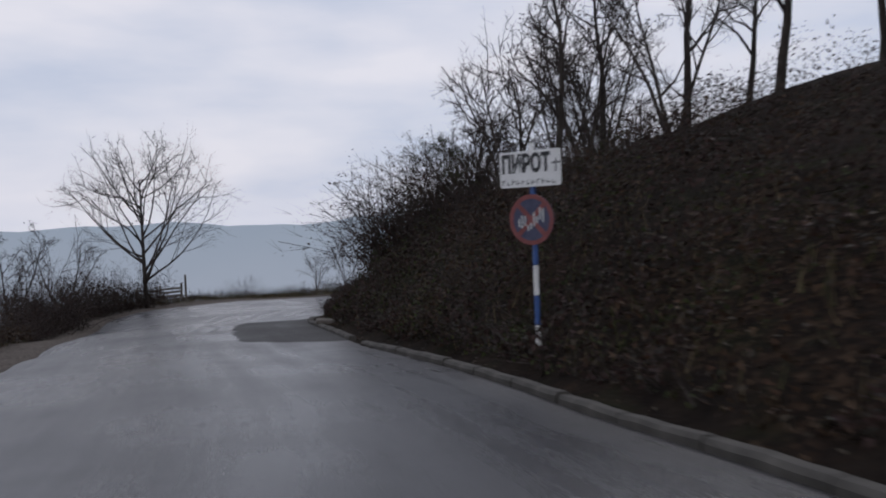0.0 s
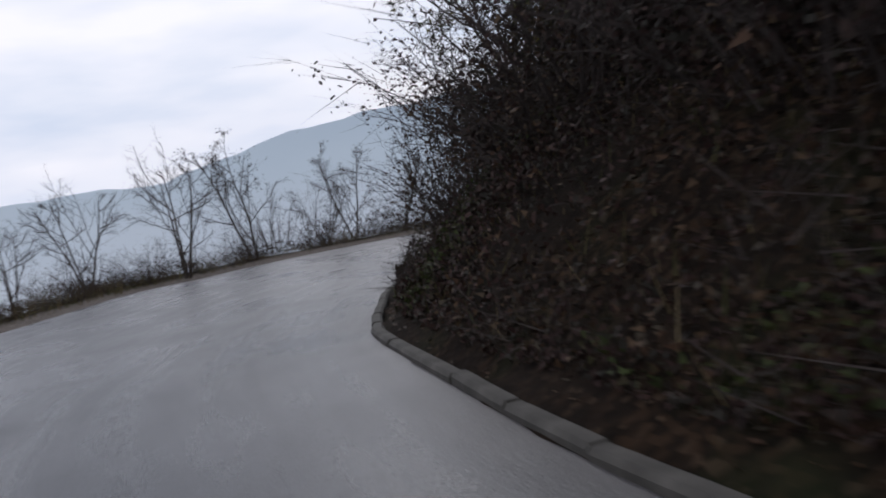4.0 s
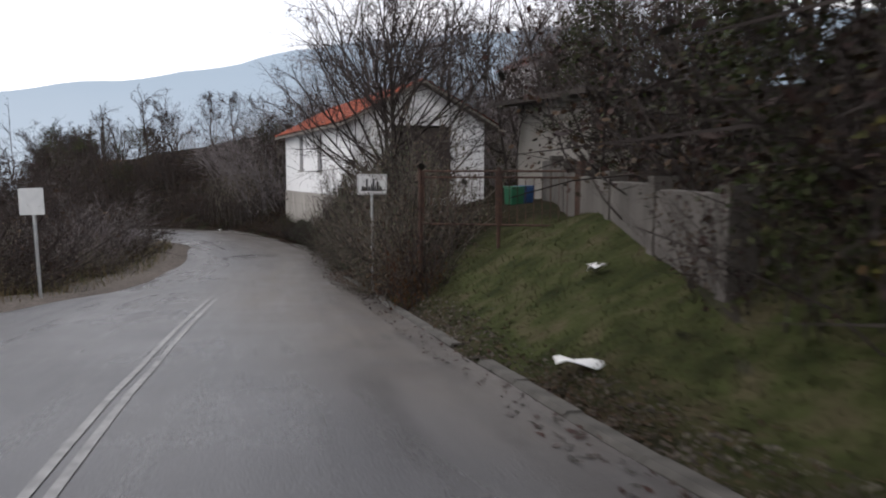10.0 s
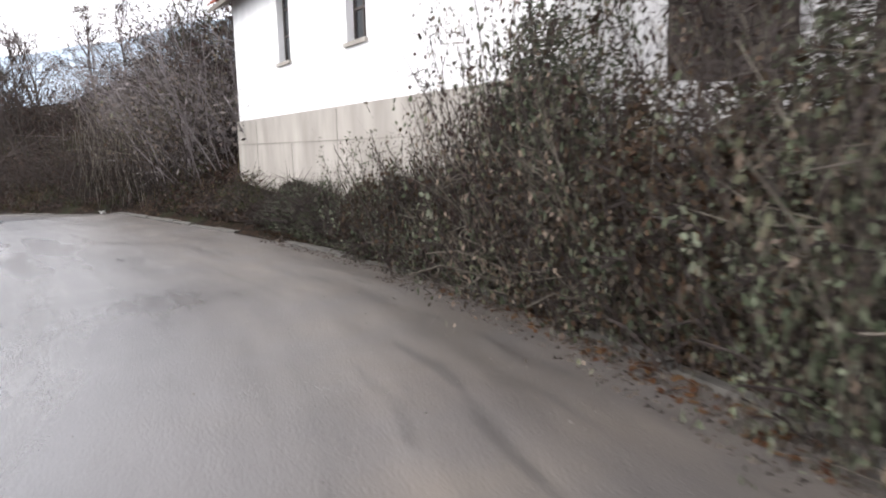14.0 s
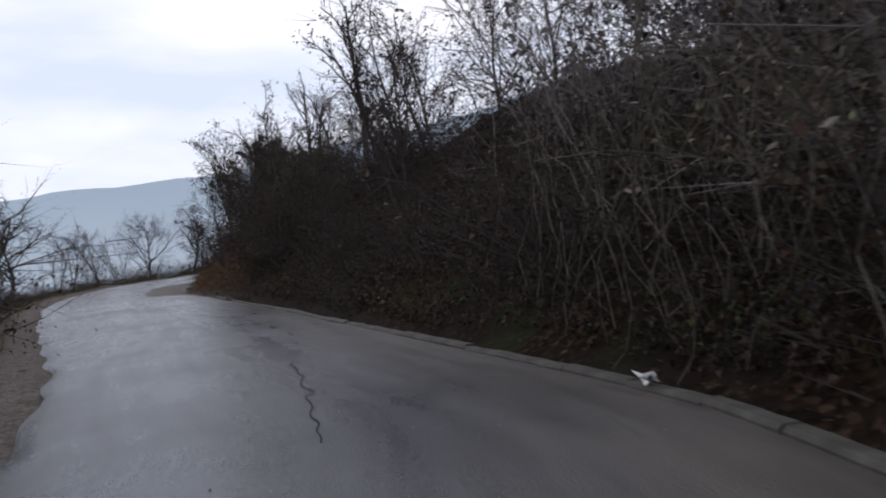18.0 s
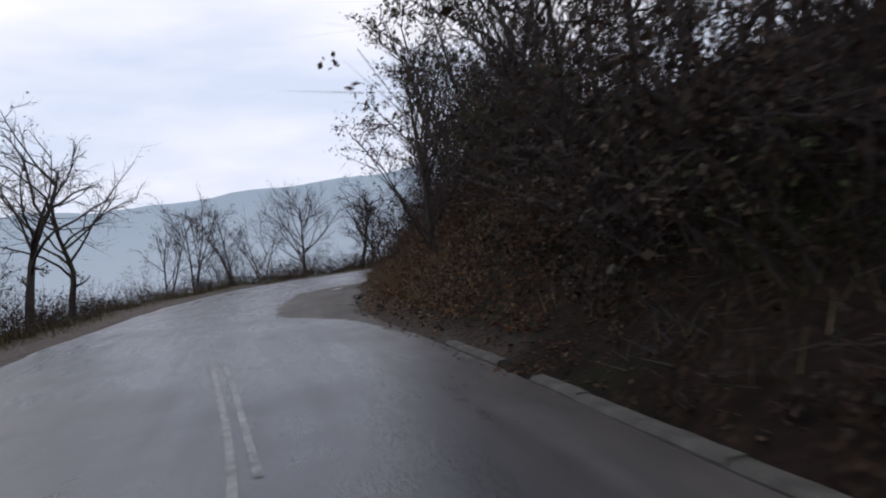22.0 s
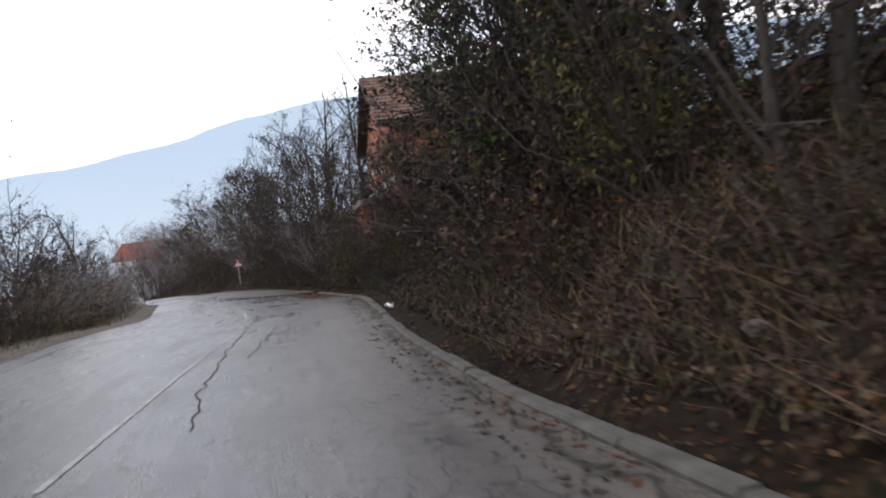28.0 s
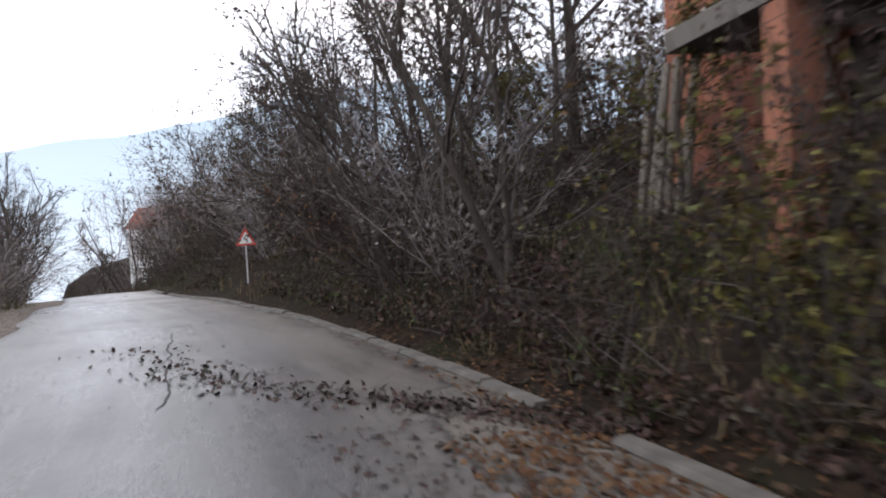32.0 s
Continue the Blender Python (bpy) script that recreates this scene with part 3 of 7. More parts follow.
down = -0.02 - 0.10 * np.clip(e, 0, 2.8) - 480 * (1 - np.exp(-np.clip(e - 2.8, 0, None) * 0.62 / 480)) + value_noise(gx, gy, 2.0, 3) * np.clip(ld * 0.06, 0, 0.25)
GZ = np.where(rd > 0, up, np.where(ld > 0, down, -0.07 - 0.12 * np.clip(np.minimum(-rd, -ld), 0, 1)))
both = (rd > 0) & (ld > 0)
GZ = np.where(both, np.minimum(up, 3.0), GZ) + base
for _ in range(2):
    k = GZ.copy()
    k[1:-1, 1:-1] = (GZ[1:-1, 1:-1] * 2 + GZ[2:, 1:-1] + GZ[:-2, 1:-1] + GZ[1:-1, 2:] + GZ[1:-1, :-2]) / 6
    GZ = np.where((rd > 0.4) | (ld > 0.4), k, GZ)


def on_grid(grid, x, y):
    i = int(np.clip(np.searchsorted(GX, x) - 1, 0, len(GX) - 2))
    j = int(np.clip(np.searchsorted(GY, y) - 1, 0, len(GY) - 2))
    u, v = (x - GX[i]) / (GX[i + 1] - GX[i]), (y - GY[j]) / (GY[j + 1] - GY[j])
    return float((grid[i, j] * (1 - u) + grid[i + 1, j] * u) * (1 - v) + (grid[i, j + 1] * (1 - u) + grid[i + 1, j + 1] * u) * v)


def ground_z(x, y):
    return on_grid(GZ, x, y)


def road_z(x, y):
    return on_grid(BASE, x, y)


def float_attr(me, name, values):
    a = me.attributes.new(name, "FLOAT", "POINT")
    a.data.foreach_set("value", np.asarray(values, float).ravel())


nx, ny = gx.shape
idx = np.arange(nx * ny).reshape(nx, ny)
quads = np.stack([idx[:-1, :-1], idx[1:, :-1], idx[1:, 1:], idx[:-1, 1:]], -1).reshape(-1, 4)
me = bpy.data.meshes.new("ground")
me.from_pydata(np.stack([gx, gy, GZ], -1).reshape(-1, 3).tolist(), [], quads.tolist())
me.polygons.foreach_set("use_smooth", [True] * len(me.polygons))
me.materials.append(M_GROUND)
lawn = ((rd > 0.3) & (rp > 20.2) & (rp < 22.2) & (rd < 3.2)) * 1.0
lawn = np.maximum(lawn, ((rd > 0.6) & (rp > 22) & (rp < 30) & (rd < 14)) * 0.2)
gravel = np.clip(1.25 - np.abs(ld - 0.6) / 1.6, 0, 1) * (ld > -0.6) * (rd < 0)
gravel = np.maximum(gravel, ((rd > -1) & (rd < 0.3) & (rp > 37) & (rp < 42)) * 0.5)
float_attr(me, "lawn", lawn)
float_attr(me, "gravel", gravel)
ground = tagged(new("ground", me), "brown leaf-littered hillside with gravel verge and a patch of lawn", "ground", kind="structure")

# road surface: strips across from edge to edge
C = 29
across = np.linspace(0, 1, C)
wob = value_noise(lp_pts[:, 0], lp_pts[:, 1], 1.4, 8)[:, None] * 0.12
rx = rp_pts[:, None, 0] + (lp_pts - rp_pts)[:, None, 0] * across[None, :]
ry = rp_pts[:, None, 1] + (lp_pts - rp_pts)[:, None, 1] * across[None, :]
out = (lp_pts - rp_pts) / np.linalg.norm(lp_pts - rp_pts, axis=1)[:, None]
rx[:, -1] += out[:, 0] * wob[:, 0]
ry[:, -1] += out[:, 1] * wob[:, 0]
rz = 0.03 * np.sin(across * math.pi)[None, :] - 0.03 * (across[None, :] > 0.99) + 0 * rx + np.interp(pl, FALL[:, 0], FALL[:, 1])[:, None]
idx = np.arange(rx.size).reshape(rx.shape)
quads = np.stack([idx[:-1, :-1], idx[1:, :-1], idx[1:, 1:], idx[:-1, 1:]], -1).reshape(-1, 4)[:, ::-1]
me = bpy.data.meshes.new("road")
me.from_pydata(np.stack([rx, ry, rz], -1).reshape(-1, 3).tolist(), [], quads.tolist())
me.polygons.foreach_set("use_smooth", [True] * len(me.polygons))
me.materials.append(M_ROAD)
dr = np.hypot(rx - rp_pts[:, None, 0], ry - rp_pts[:, None, 1])
muddy = np.interp(pl, [0.0, 18.3, 20.4, 22.1, 29.7, 31.8, 37.0, 41.2, 44.4, 48.9, 54.0], [.25, .25, .4, 1.5, 1.2, .7, .5, .7, .8, .9, .5])
float_attr(me, "mud", np.clip((muddy[:, None] * 2.4 - dr) / 1.6, 0, 1))
worn = np.interp(pl, [0.0, 7.0, 8.0, 9.5, 11.0, 21.4, 22.1, 29.7, 31.0, 38.0, 39.2, 41.4, 44.4, 45.0, 48.9, 54.0], [0, 0, 1, 1, 0, 0, 0, 0, 0, 0, 1, 1, 1, .9, .4, .2])
float_attr(me, "worn", worn[:, None] * (dr < 4.4) * (dr > 0.4))
patchy = np.interp(pl, [0.0, 6.2, 6.6, 9.0, 9.5, 13.5, 14.0, 16.0, 16.5, 54.0], [0, 0, 1, 1, 0, 0, 0, 0, 0, 0])
float_attr(me, "patch", np.clip(patchy[:, None] * (2.3 - dr) / 0.8, 0, 1))
float_attr(me, "across", dr)
float_attr(me, "along", np.repeat(np.concatenate([[0], np.cumsum(np.hypot(*np.diff(rp_pts, axis=0).T))])[:, None], C, 1))
spill = np.interp(pl, [0.0, 37.4, 38.0, 38.8, 40.0, 41.2, 42.0, 42.5, 44.8, 45.6, 47.2, 47.8, 54.0], [0, 0, .5, 1.8, 2.2, 2.3, 1.1, .2, .1, .8, .8, .1, 0])
float_attr(me, "apron", np.clip((spill[:, None] - dr) / 0.9 + 0.45, 0, 1) * (spill[:, None] > 0.05))
road = tagged(new("road", me), "wet grey asphalt road, muddy and cracked towards the bank", "road", kind="structure")

TOP = BVHTree.FromPolygons([tuple(p) for p in np.stack([rx, ry, rz], -1).reshape(-1, 3)], quads.tolist())


def road_top(x, y):
    """Height of the asphalt."""
    hit = TOP.ray_cast(Vector((x, y, 50)), Vector((0, 0, -1)))[0]
    return hit.z if hit is not None else road_z(x, y)


# ridge round the valley, its mist painted in the material
BEAR = [(-180, 7), (-120, 11), (-95, 10.4), (-88, 9.6), (-80, 8.0), (-70, 6.1), (-60, 4.5), (-50, 3.5), (-40, 3.0), (-28, 2.6), (-20, 2.1), (-12, 0.8), (-4, -0.9), (8, -1.1), (14, -1.4), (40, -1.0), (90, 3), (180, 7)]
ring = Mesh()
rad = 2600
cols = 260
for k in range(cols + 1):
    a = -180 + 360 * k / cols
    el = np.interp(a, [p[0] for p in BEAR], [p[1] for p in BEAR])
    rough = 0.16 * math.sin(a * 0.35) + 0.10 * math.sin(a * 0.9 + 1) + 0.04 * math.sin(a * 2.3 + 2)
    top = rad * math.tan(radians(el + rough))
    c, s2 = -math.sin(radians(a)), math.cos(radians(a))
    for f, push in ((0.0, -200), (0.5, -120), (0.85, -40), (1.0, 0)):
        z = -700 + (top + 700) * f
        ring.v.append((60 + (rad + push) * c, 60 + (rad + push) * s2, z))
for k in range(cols):
    for i in range(3):
        a = k * 4 + i
        ring.f.append((a, a + 4, a + 5, a + 1))
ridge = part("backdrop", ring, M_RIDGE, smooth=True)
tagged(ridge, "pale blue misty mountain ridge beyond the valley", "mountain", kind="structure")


# ---------------------------------------------------------------- trees and shrubs
def limb(rnd, start, heading, length, steps, bend, lift):
    """A wandering line of points."""
    p, h = Vector(start), Vector(heading).normalized()
    pts = [p.copy()]
    for _ in range(steps):
        h = (h + Vector((rnd.gauss(0, bend), rnd.gauss(0, bend), rnd.gauss(lift, bend)))).normalized()
        p = p + h * (length / steps)
        pts.append(p.copy())
    return pts


def tapered(r0, r1, count):
    return [r0 + (r1 - r0) * (i / (count - 1)) ** 0.8 for i in range(count)]


def turned(rnd, heading, angle):
    h = Vector(heading).normalized()
    side = h.cross(Vector((rnd.gauss(0, 1), rnd.gauss(0, 1), rnd.gauss(0, 1))))
    side.normalize()
    return (h * math.cos(angle) + side * math.sin(angle)).normalized()


def make_tree(seed, height, lean, limbs, spread, leaf_mat=None, leaves=0, stems=1, label="", low=0.3, gnarl=0.12, twigs=5, leaf_size=0.09, trunk_r=None, dome=None, twig_mat=None):
    """A bare or thinly leaved tree: trunk, crown of limbs and twigs, leaves."""
    rnd = random.Random(seed)
    wood, crown, foliage = Mesh(), Mesh(), Mesh()
    tips = []
    for st in range(stems):
        r0 = (trunk_r or height * 0.018) * (1.0 if stems == 1 else 0.65)
        side = Vector((rnd.gauss(0, 0.25), rnd.gauss(0, 0.25), 1)) if stems > 1 else Vector((lean, lean * 0.3, 1))
        trunk = limb(rnd, (rnd.gauss(0, 0.12) * (stems > 1), rnd.gauss(0, 0.12) * (stems > 1), -0.3), side, height * 0.8 + 0.3, 9, gnarl * 0.5, 0.03)
        wood.tube(trunk, tapered(r0, r0 * 0.22, len(trunk)), 7)
        for i in range(limbs):
            f = low + (1 - low) * (i + rnd.random()) / limbs
            k = min(int(f * 9), 8)
            base = trunk[k].lerp(trunk[k + 1], f * 9 - k)
            axis = trunk[min(k + 1, 9)] - trunk[k]
            lh = turned(rnd, axis, radians(rnd.uniform(35, 70)) * (1.1 - 0.5 * f))
            ll = height * spread * rnd.uniform(0.6, 1.15) * (1.15 - 0.75 * f)
            if dome:
                # reach the outside of a rounded crown
                lh = turned(rnd, axis, radians(rnd.uniform(25, 80)))
                c0, rw, rh = dome[0] * height, dome[1] * height, dome[2] * height
                ll = 0.1 * height
                while ll < height and ((base.x + lh.x * ll) / rw) ** 2 + ((base.y + lh.y * ll) / rw) ** 2 + ((base.z + lh.z * ll - c0) / rh) ** 2 < 0.85:
                    ll += 0.02 * height
            arm = limb(rnd, base, lh, ll, 6, gnarl, 0.07)
            lr = r0 * 0.45 * (1.1 - 0.6 * f)
            crown.tube(arm, tapered(lr, 0.012, len(arm)), 4)
            for j in range(6):
                g = 0.25 + 0.75 * (j + rnd.random()) / 6
                q = min(int(g * 6), 5)
                b0 = arm[q].lerp(arm[q + 1], g * 6 - q)
                bh = turned(rnd, arm[q + 1] - arm[q], radians(rnd.uniform(25, 60)))
                bl = ll * rnd.uniform(0.25, 0.5) * (1.2 - 0.6 * g)
                br = limb(rnd, b0, bh, bl, 2, gnarl * 1.4, 0.06)
                crown.tube(br, tapered(max(lr * 0.35, 0.014), 0.007, len(br)), 3)
                for m2 in range(twigs):
                    u = 0.2 + 0.8 * (m2 + rnd.random()) / twigs
                    z = min(int(u * 2), 1)
                    t0 = br[z].lerp(br[z + 1], u * 2 - z)
                    th = turned(rnd, br[z + 1] - br[z], radians(rnd.uniform(20, 55)))
                    tw = limb(rnd, t0, th, bl * rnd.uniform(0.35, 0.75), 1, gnarl, 0.05)
                    crown.sliver(tw[0], tw[1], 0.0075, rnd)
                    for f2 in (0.35, 0.7):
                        q2 = tw[0].lerp(tw[1], f2)
                        crown.sliver(q2, q2 + turned(rnd, th, radians(rnd.uniform(25, 60))) * (bl * rnd.uniform(0.2, 0.45)), 0.006, rnd)
                    tips += [tw[0].lerp(tw[1], 0.5), tw[1]]
    for _ in range(leaves):
        p = rnd.choice(tips)
        foliage.leaflet((p[0] + rnd.gauss(0, 0.09), p[1] + rnd.gauss(0, 0.09), p[2] + rnd.gauss(0, 0.09)), leaf_size * rnd.uniform(0.6, 1.3), rnd)
    ob = thing("tree", Matrix(), label, "tree")
    part("trunk", wood, M_BARK, ob, smooth=True)
    part("crown", crown, twig_mat or M_TWIG, ob)
    if leaves:
        part("foliage", foliage, leaf_mat, ob)
    return ob


def make_shrub(seed, height, radius, stems, leaf_mat, leaves, leaf_size, label, arch=0.0, name="shrub", core=0, brush=0, twig_mat=None, round_leaf=False):
    rnd = random.Random(seed)
    wood, foliage, tips = Mesh(), Mesh(), []
    for i in range(stems):
        a = rnd.uniform(0, 2 * math.pi)
        base = (radius * 0.5 * rnd.random() * math.cos(a), radius * 0.5 * rnd.random() * math.sin(a), -0.15)
        out = rnd.uniform(0.05, 1.0)
        stem = limb(rnd, base, (math.cos(a) * out, math.sin(a) * out, 1.0), height * rnd.uniform(0.6, 1.15), 4, 0.16, -arch)
        wood.tube(stem, tapered(rnd.uniform(0.008, 0.016), 0.005, len(stem)), 3)
        for j in range(5):
            g = 0.15 + 0.8 * rnd.random()
            q = min(int(g * 4), 3)
            b0 = stem[q].lerp(stem[q + 1], g * 4 - q)
            br = limb(rnd, b0, turned(rnd, stem[q + 1] - stem[q], radians(rnd.uniform(25, 80))), height * rnd.uniform(0.14, 0.4), 1, 0.2, -arch * 0.5)
            wood.sliver(br[0], br[1], 0.006, rnd)
            tips += [br[0], br[0].lerp(br[1], 0.5), br[1], br[1], stem[q + 1]]
    for _ in range(leaves):
        p = rnd.choice(tips)
        (foliage.leaf if round_leaf or leaf_mat is M_LEAF_IVY else foliage.leaflet)((p[0] + rnd.gauss(0, 0.08), p[1] + rnd.gauss(0, 0.08), max(p[2] + rnd.gauss(0, 0.08), 0.02)), leaf_size * rnd.uniform(0.6, 1.4), rnd)
    for _ in range(core):
        p = rnd.choice(tips)
        foliage.leaf((p[0] * 0.5, p[1] * 0.5, max(p[2] * 0.62, 0.05)), leaf_size * rnd.uniform(1.3, 2.3), rnd)
    for _ in range(brush):
        p = rnd.choice(tips)
        h = Vector((p[0] + rnd.gauss(0, 0.5), p[1] + rnd.gauss(0, 0.5), 0.6 + rnd.gauss(0, 0.7))).normalized()
        wood.sliver(p, p + h * (height * rnd.uniform(0.12, 0.3)), 0.0035, rnd)
    ob = thing(name, Matrix(), label, name.replace("_", " "))
    part("branchwork", wood, twig_mat or M_TWIG, ob)
    part("foliage", foliage, leaf_mat, ob)
    return ob


TREES = {
    "walnut": make_tree(11, 7.4, 0.0, 26, 0.72, label="bare grey tree with a round crown", low=0.2, gnarl=0.11, twigs=8, dome=(0.56, 0.60, 0.46)),
    "locust": make_tree(12, 8.0, 0.12, 12, 0.46, M_LEAF_BROWN, 90, label="tall bare tree with crooked limbs on the bank", low=0.35, gnarl=0.19, twigs=4),
    "gnarled": make_tree(36, 6.2, 0.06, 15, 0.5, M_LEAF_BROWN, 120, label="gnarled bare tree with a thick trunk", low=0.3, gnarl=0.2, twigs=5, trunk_r=0.17, dome=(0.64, 0.46, 0.36)),
    "upright": make_tree(13, 7.2, 0.05, 9, 0.44, M_LEAF_PURPLE, 700, stems=2, label="slender tree with sparse withered leaves", low=0.2, gnarl=0.11, twigs=4, leaf_size=0.1),
    "leafy": make_tree(14, 6.0, -0.06, 16, 0.47, M_LEAF_PURPLE, 3600, label="tree holding its withered dark brown leaves", low=0.06, gnarl=0.13, leaf_size=0.085, twigs=4, dome=(0.5, 0.40, 0.47)),
    "dead": make_tree(15, 4.6, 0.10, 11, 0.42, M_LEAF_BROWN, 60, label="stubby dead tree with knotted bare branches", low=0.3, gnarl=0.26, twigs=4),
    "spread": make_tree(16, 6.4, -0.05, 9, 0.55, stems=3, label="bare tree forked into several stems", low=0.1, gnarl=0.12, twigs=4, dome=(0.56, 0.42, 0.42)),
    "yellow": make_tree(17, 5.5, 0.05, 13, 0.47, M_LEAF_YELLOW, 3000, label="small tree with yellowing green leaves", low=0.08, gnarl=0.13, leaf_size=0.105),
    "dense": make_tree(19, 6.5, 0.04, 16, 0.5, M_LEAF_OLIVE, 5600, label="thick dark tree overgrown with ivy and brown leaves", low=0.04, gnarl=0.13, twigs=4, leaf_size=0.09, dome=(0.5, 0.40, 0.48)),
    "tall": make_tree(18, 9.0, 0.02, 12, 0.36, label="tall thin bare tree", low=0.35, gnarl=0.1, twigs=5),
    "grey": make_tree(37, 6.5, 0.05, 9, 0.5, M_LEAF_HAZED, 500, stems=3, label="grey bare tree in the hillside wood", low=0.06, gnarl=0.12, twigs=5, twig_mat=M_TWIG_HAZED, dome=(0.54, 0.40, 0.46), leaf_size=0.1),
}
SHRUBS = {
    "brown": make_shrub(21, 1.7, 1.2, 18, M_LEAF_BROWN, 620, 0.052, "tangled shrub with withered brown leaves on the bank", 0.07, core=70, brush=80, round_leaf=True),
    "purple": make_shrub(22, 2.0, 1.3, 18, M_LEAF_PURPLE, 700, 0.052, "dense dark shrub with purple-brown leaves", 0.04, core=90, brush=80, round_leaf=True),
    "olive": make_shrub(23, 1.5, 1.2, 16, M_LEAF_OLIVE, 700, 0.052, "leafy dull green shrub on the bank", 0.09, core=70, brush=50, round_leaf=True),
    "bare": make_shrub(24, 2.2, 1.0, 30, M_LEAF_BROWN, 200, 0.06, "bare grey thicket of thin stems", 0.02, "bare_shrub", brush=350),
    "rust": make_shrub(25, 1.3, 1.2, 16, M_LEAF_RUST, 800, 0.06, "shrub with rust-coloured autumn leaves", 0.11, core=50, brush=60),
    "bramble": make_shrub(26, 1.0, 1.3, 20, M_LEAF_OLIVE, 650, 0.055, "low bramble with arching stems", 0.17, "bramble", brush=60),
    "ivy": make_shrub(27, 1.7, 1.2, 18, M_LEAF_IVY, 900, 0.06, "thick grey-green ivy-covered shrub beside the kerb", 0.09, "ivy_bush", core=90, brush=60),
    "yellow": make_shrub(28, 1.8, 1.1, 18, M_LEAF_YELLOW, 1000, 0.062, "shrub with yellow-green leaves", 0.06, core=50),
    "thicket": make_shrub(29, 2.5, 1.9, 26, M_LEAF_PURPLE, 1300, 0.062, "high dark thicket standing close to the road", 0.05, "thicket", core=420, brush=300, round_leaf=True),
    "hazel": make_shrub(30, 3.6, 1.2, 24, M_LEAF_BROWN, 1300, 0.072, "tall hazel bush fanning out over the kerb", -0.01, "hazel_bush", core=120, brush=300, round_leaf=True),
    "lit_brown": make_shrub(31, 2.1, 1.6, 24, M_LEAF_LIT, 1500, 0.056, "mud-dusted brown bramble thicket by the road", 0.10, "thicket", core=300, brush=520, twig_mat=M_VINE, round_leaf=True),
    "grey": make_shrub(32, 2.6, 1.7, 30, M_LEAF_HAZED, 650, 0.058, "grey bare thicket hung with dead creepers", 0.03, "grey_thicket", core=300, brush=800, twig_mat=M_TWIG_HAZED, round_leaf=True),
}
used = set()


def plant(store, kind, x, y, size=1.0, turn=0.0, wide=1.0, tilt=0.0, sink=0.05):
    m = pose(x, y, ground_z(x, y) - sink, tilt, 0, turn) @ Matrix.Diagonal((size * wide, size * wide, size, 1))
    src = store[kind]
    if (id(store), kind) not in used:
        used.add((id(store), kind))
        src.matrix_world = m
        return src
    return copy_thing_scaled(src, m)


def copy_thing_scaled(src, m):
    keep = src.matrix_basis.copy()
    src.matrix_basis = Matrix()
    ob = copy_thing(src, m)
    src.matrix_basis = keep
    return ob


# single trees, valley side first
rt = random.Random(5)
for kind, x, y, size in (
        ("walnut", -13.6, 33.4, 1.0), ("spread", -18.3, 34.7, 0.75), ("upright", -17.3, 29.2, 0.65), ("spread", -20.8, 30.8, 0.8), ("upright", -22.7, 35.7, .8),
        ("spread", -3.4, 47.4, 0.72), ("spread", -6.3, 47.7, 0.6), ("upright", -0.6, 50.7, 0.75), ("spread", -8.4, 47.9, 0.5),
        ("dead", 9.6, 56.4, 1.0), ("dead", 7.6, 55.4, 1.05), ("upright", 4.6, 54.4, 0.7), ("leafy", 14.1, 57.4, 0.85), ("leafy", 17.2, 57.2, 0.85),
        ("spread", 3.7, 56.1, .6), ("leafy", 20.2, 57.4, .75), ("leafy", 11.5, 56.6, .7), ("spread", 24.0, 57.6, .7), ("leafy", 31.0, 57.8, .6), ("spread", 38.5, 59.5, .8), ("leafy", 41.5, 60.5, .7), ("spread", 34.9, 60.0, 0.7), ("leafy", 44.6, 62.7, 0.6), ("upright", 47.9, 63.2, 0.6), ("spread", 52.9, 65.8, .75),
        ("leafy", 60.5, 72.9, .9), ("spread", 63.6, 76.8, 1.0), ("gnarled", 66.3, 79.5, 1.1), ("gnarled", 68.6, 81.4, 1.0), ("leafy", 64.6, 79.1, 0.98), ("dead", 74.1, 86.4, 1.17),
        ("gnarled", 79.3, 90.6, 1.05), ("spread", 71.6, 84.5, 0.87), ("upright", 76.6, 90.1, 0.65), ("gnarled", 81.9, 91.8, .85),
        ("spread", 92.4, 97.1, 0.82), ("upright", 95.5, 97.5, 0.74), ("walnut", 102.5, 98.1, .75), ("gnarled", 107.4, 97.0, 1.0), ("spread", 98.8, 98.2, 0.69), ("upright", 90.1, 96.4, 0.65),
        ("upright", 110.7, 97.6, 0.84), ("spread", 118.2, 99.4, 0.87), ("leafy", 108.3, 96.9, 0.77), ("upright", 124.7, 101.1, 0.84),
        ("locust", 150.0, 107.2, 1.2), ("spread", 154.0, 109.2, 1.2), ("upright", 159.0, 111.8, 1.3), ("leafy", 163.5, 114.0, 1.2), ("spread", 168.0, 116.3, 1.4), ("upright", 173.0, 118.6, 1.5), ("spread", 146.0, 105.2, .8), ("leafy", 152.0, 108.4, .8), ("spread", 150.3, 107.0, 0.9), ("spread", 155.9, 111.6, 0.9), ("upright", 143.8, 106.4, 0.8), ("spread", 137.8, 105.4, .8)):
    plant(TREES, kind, x, y, size, rt.uniform(0, 360))
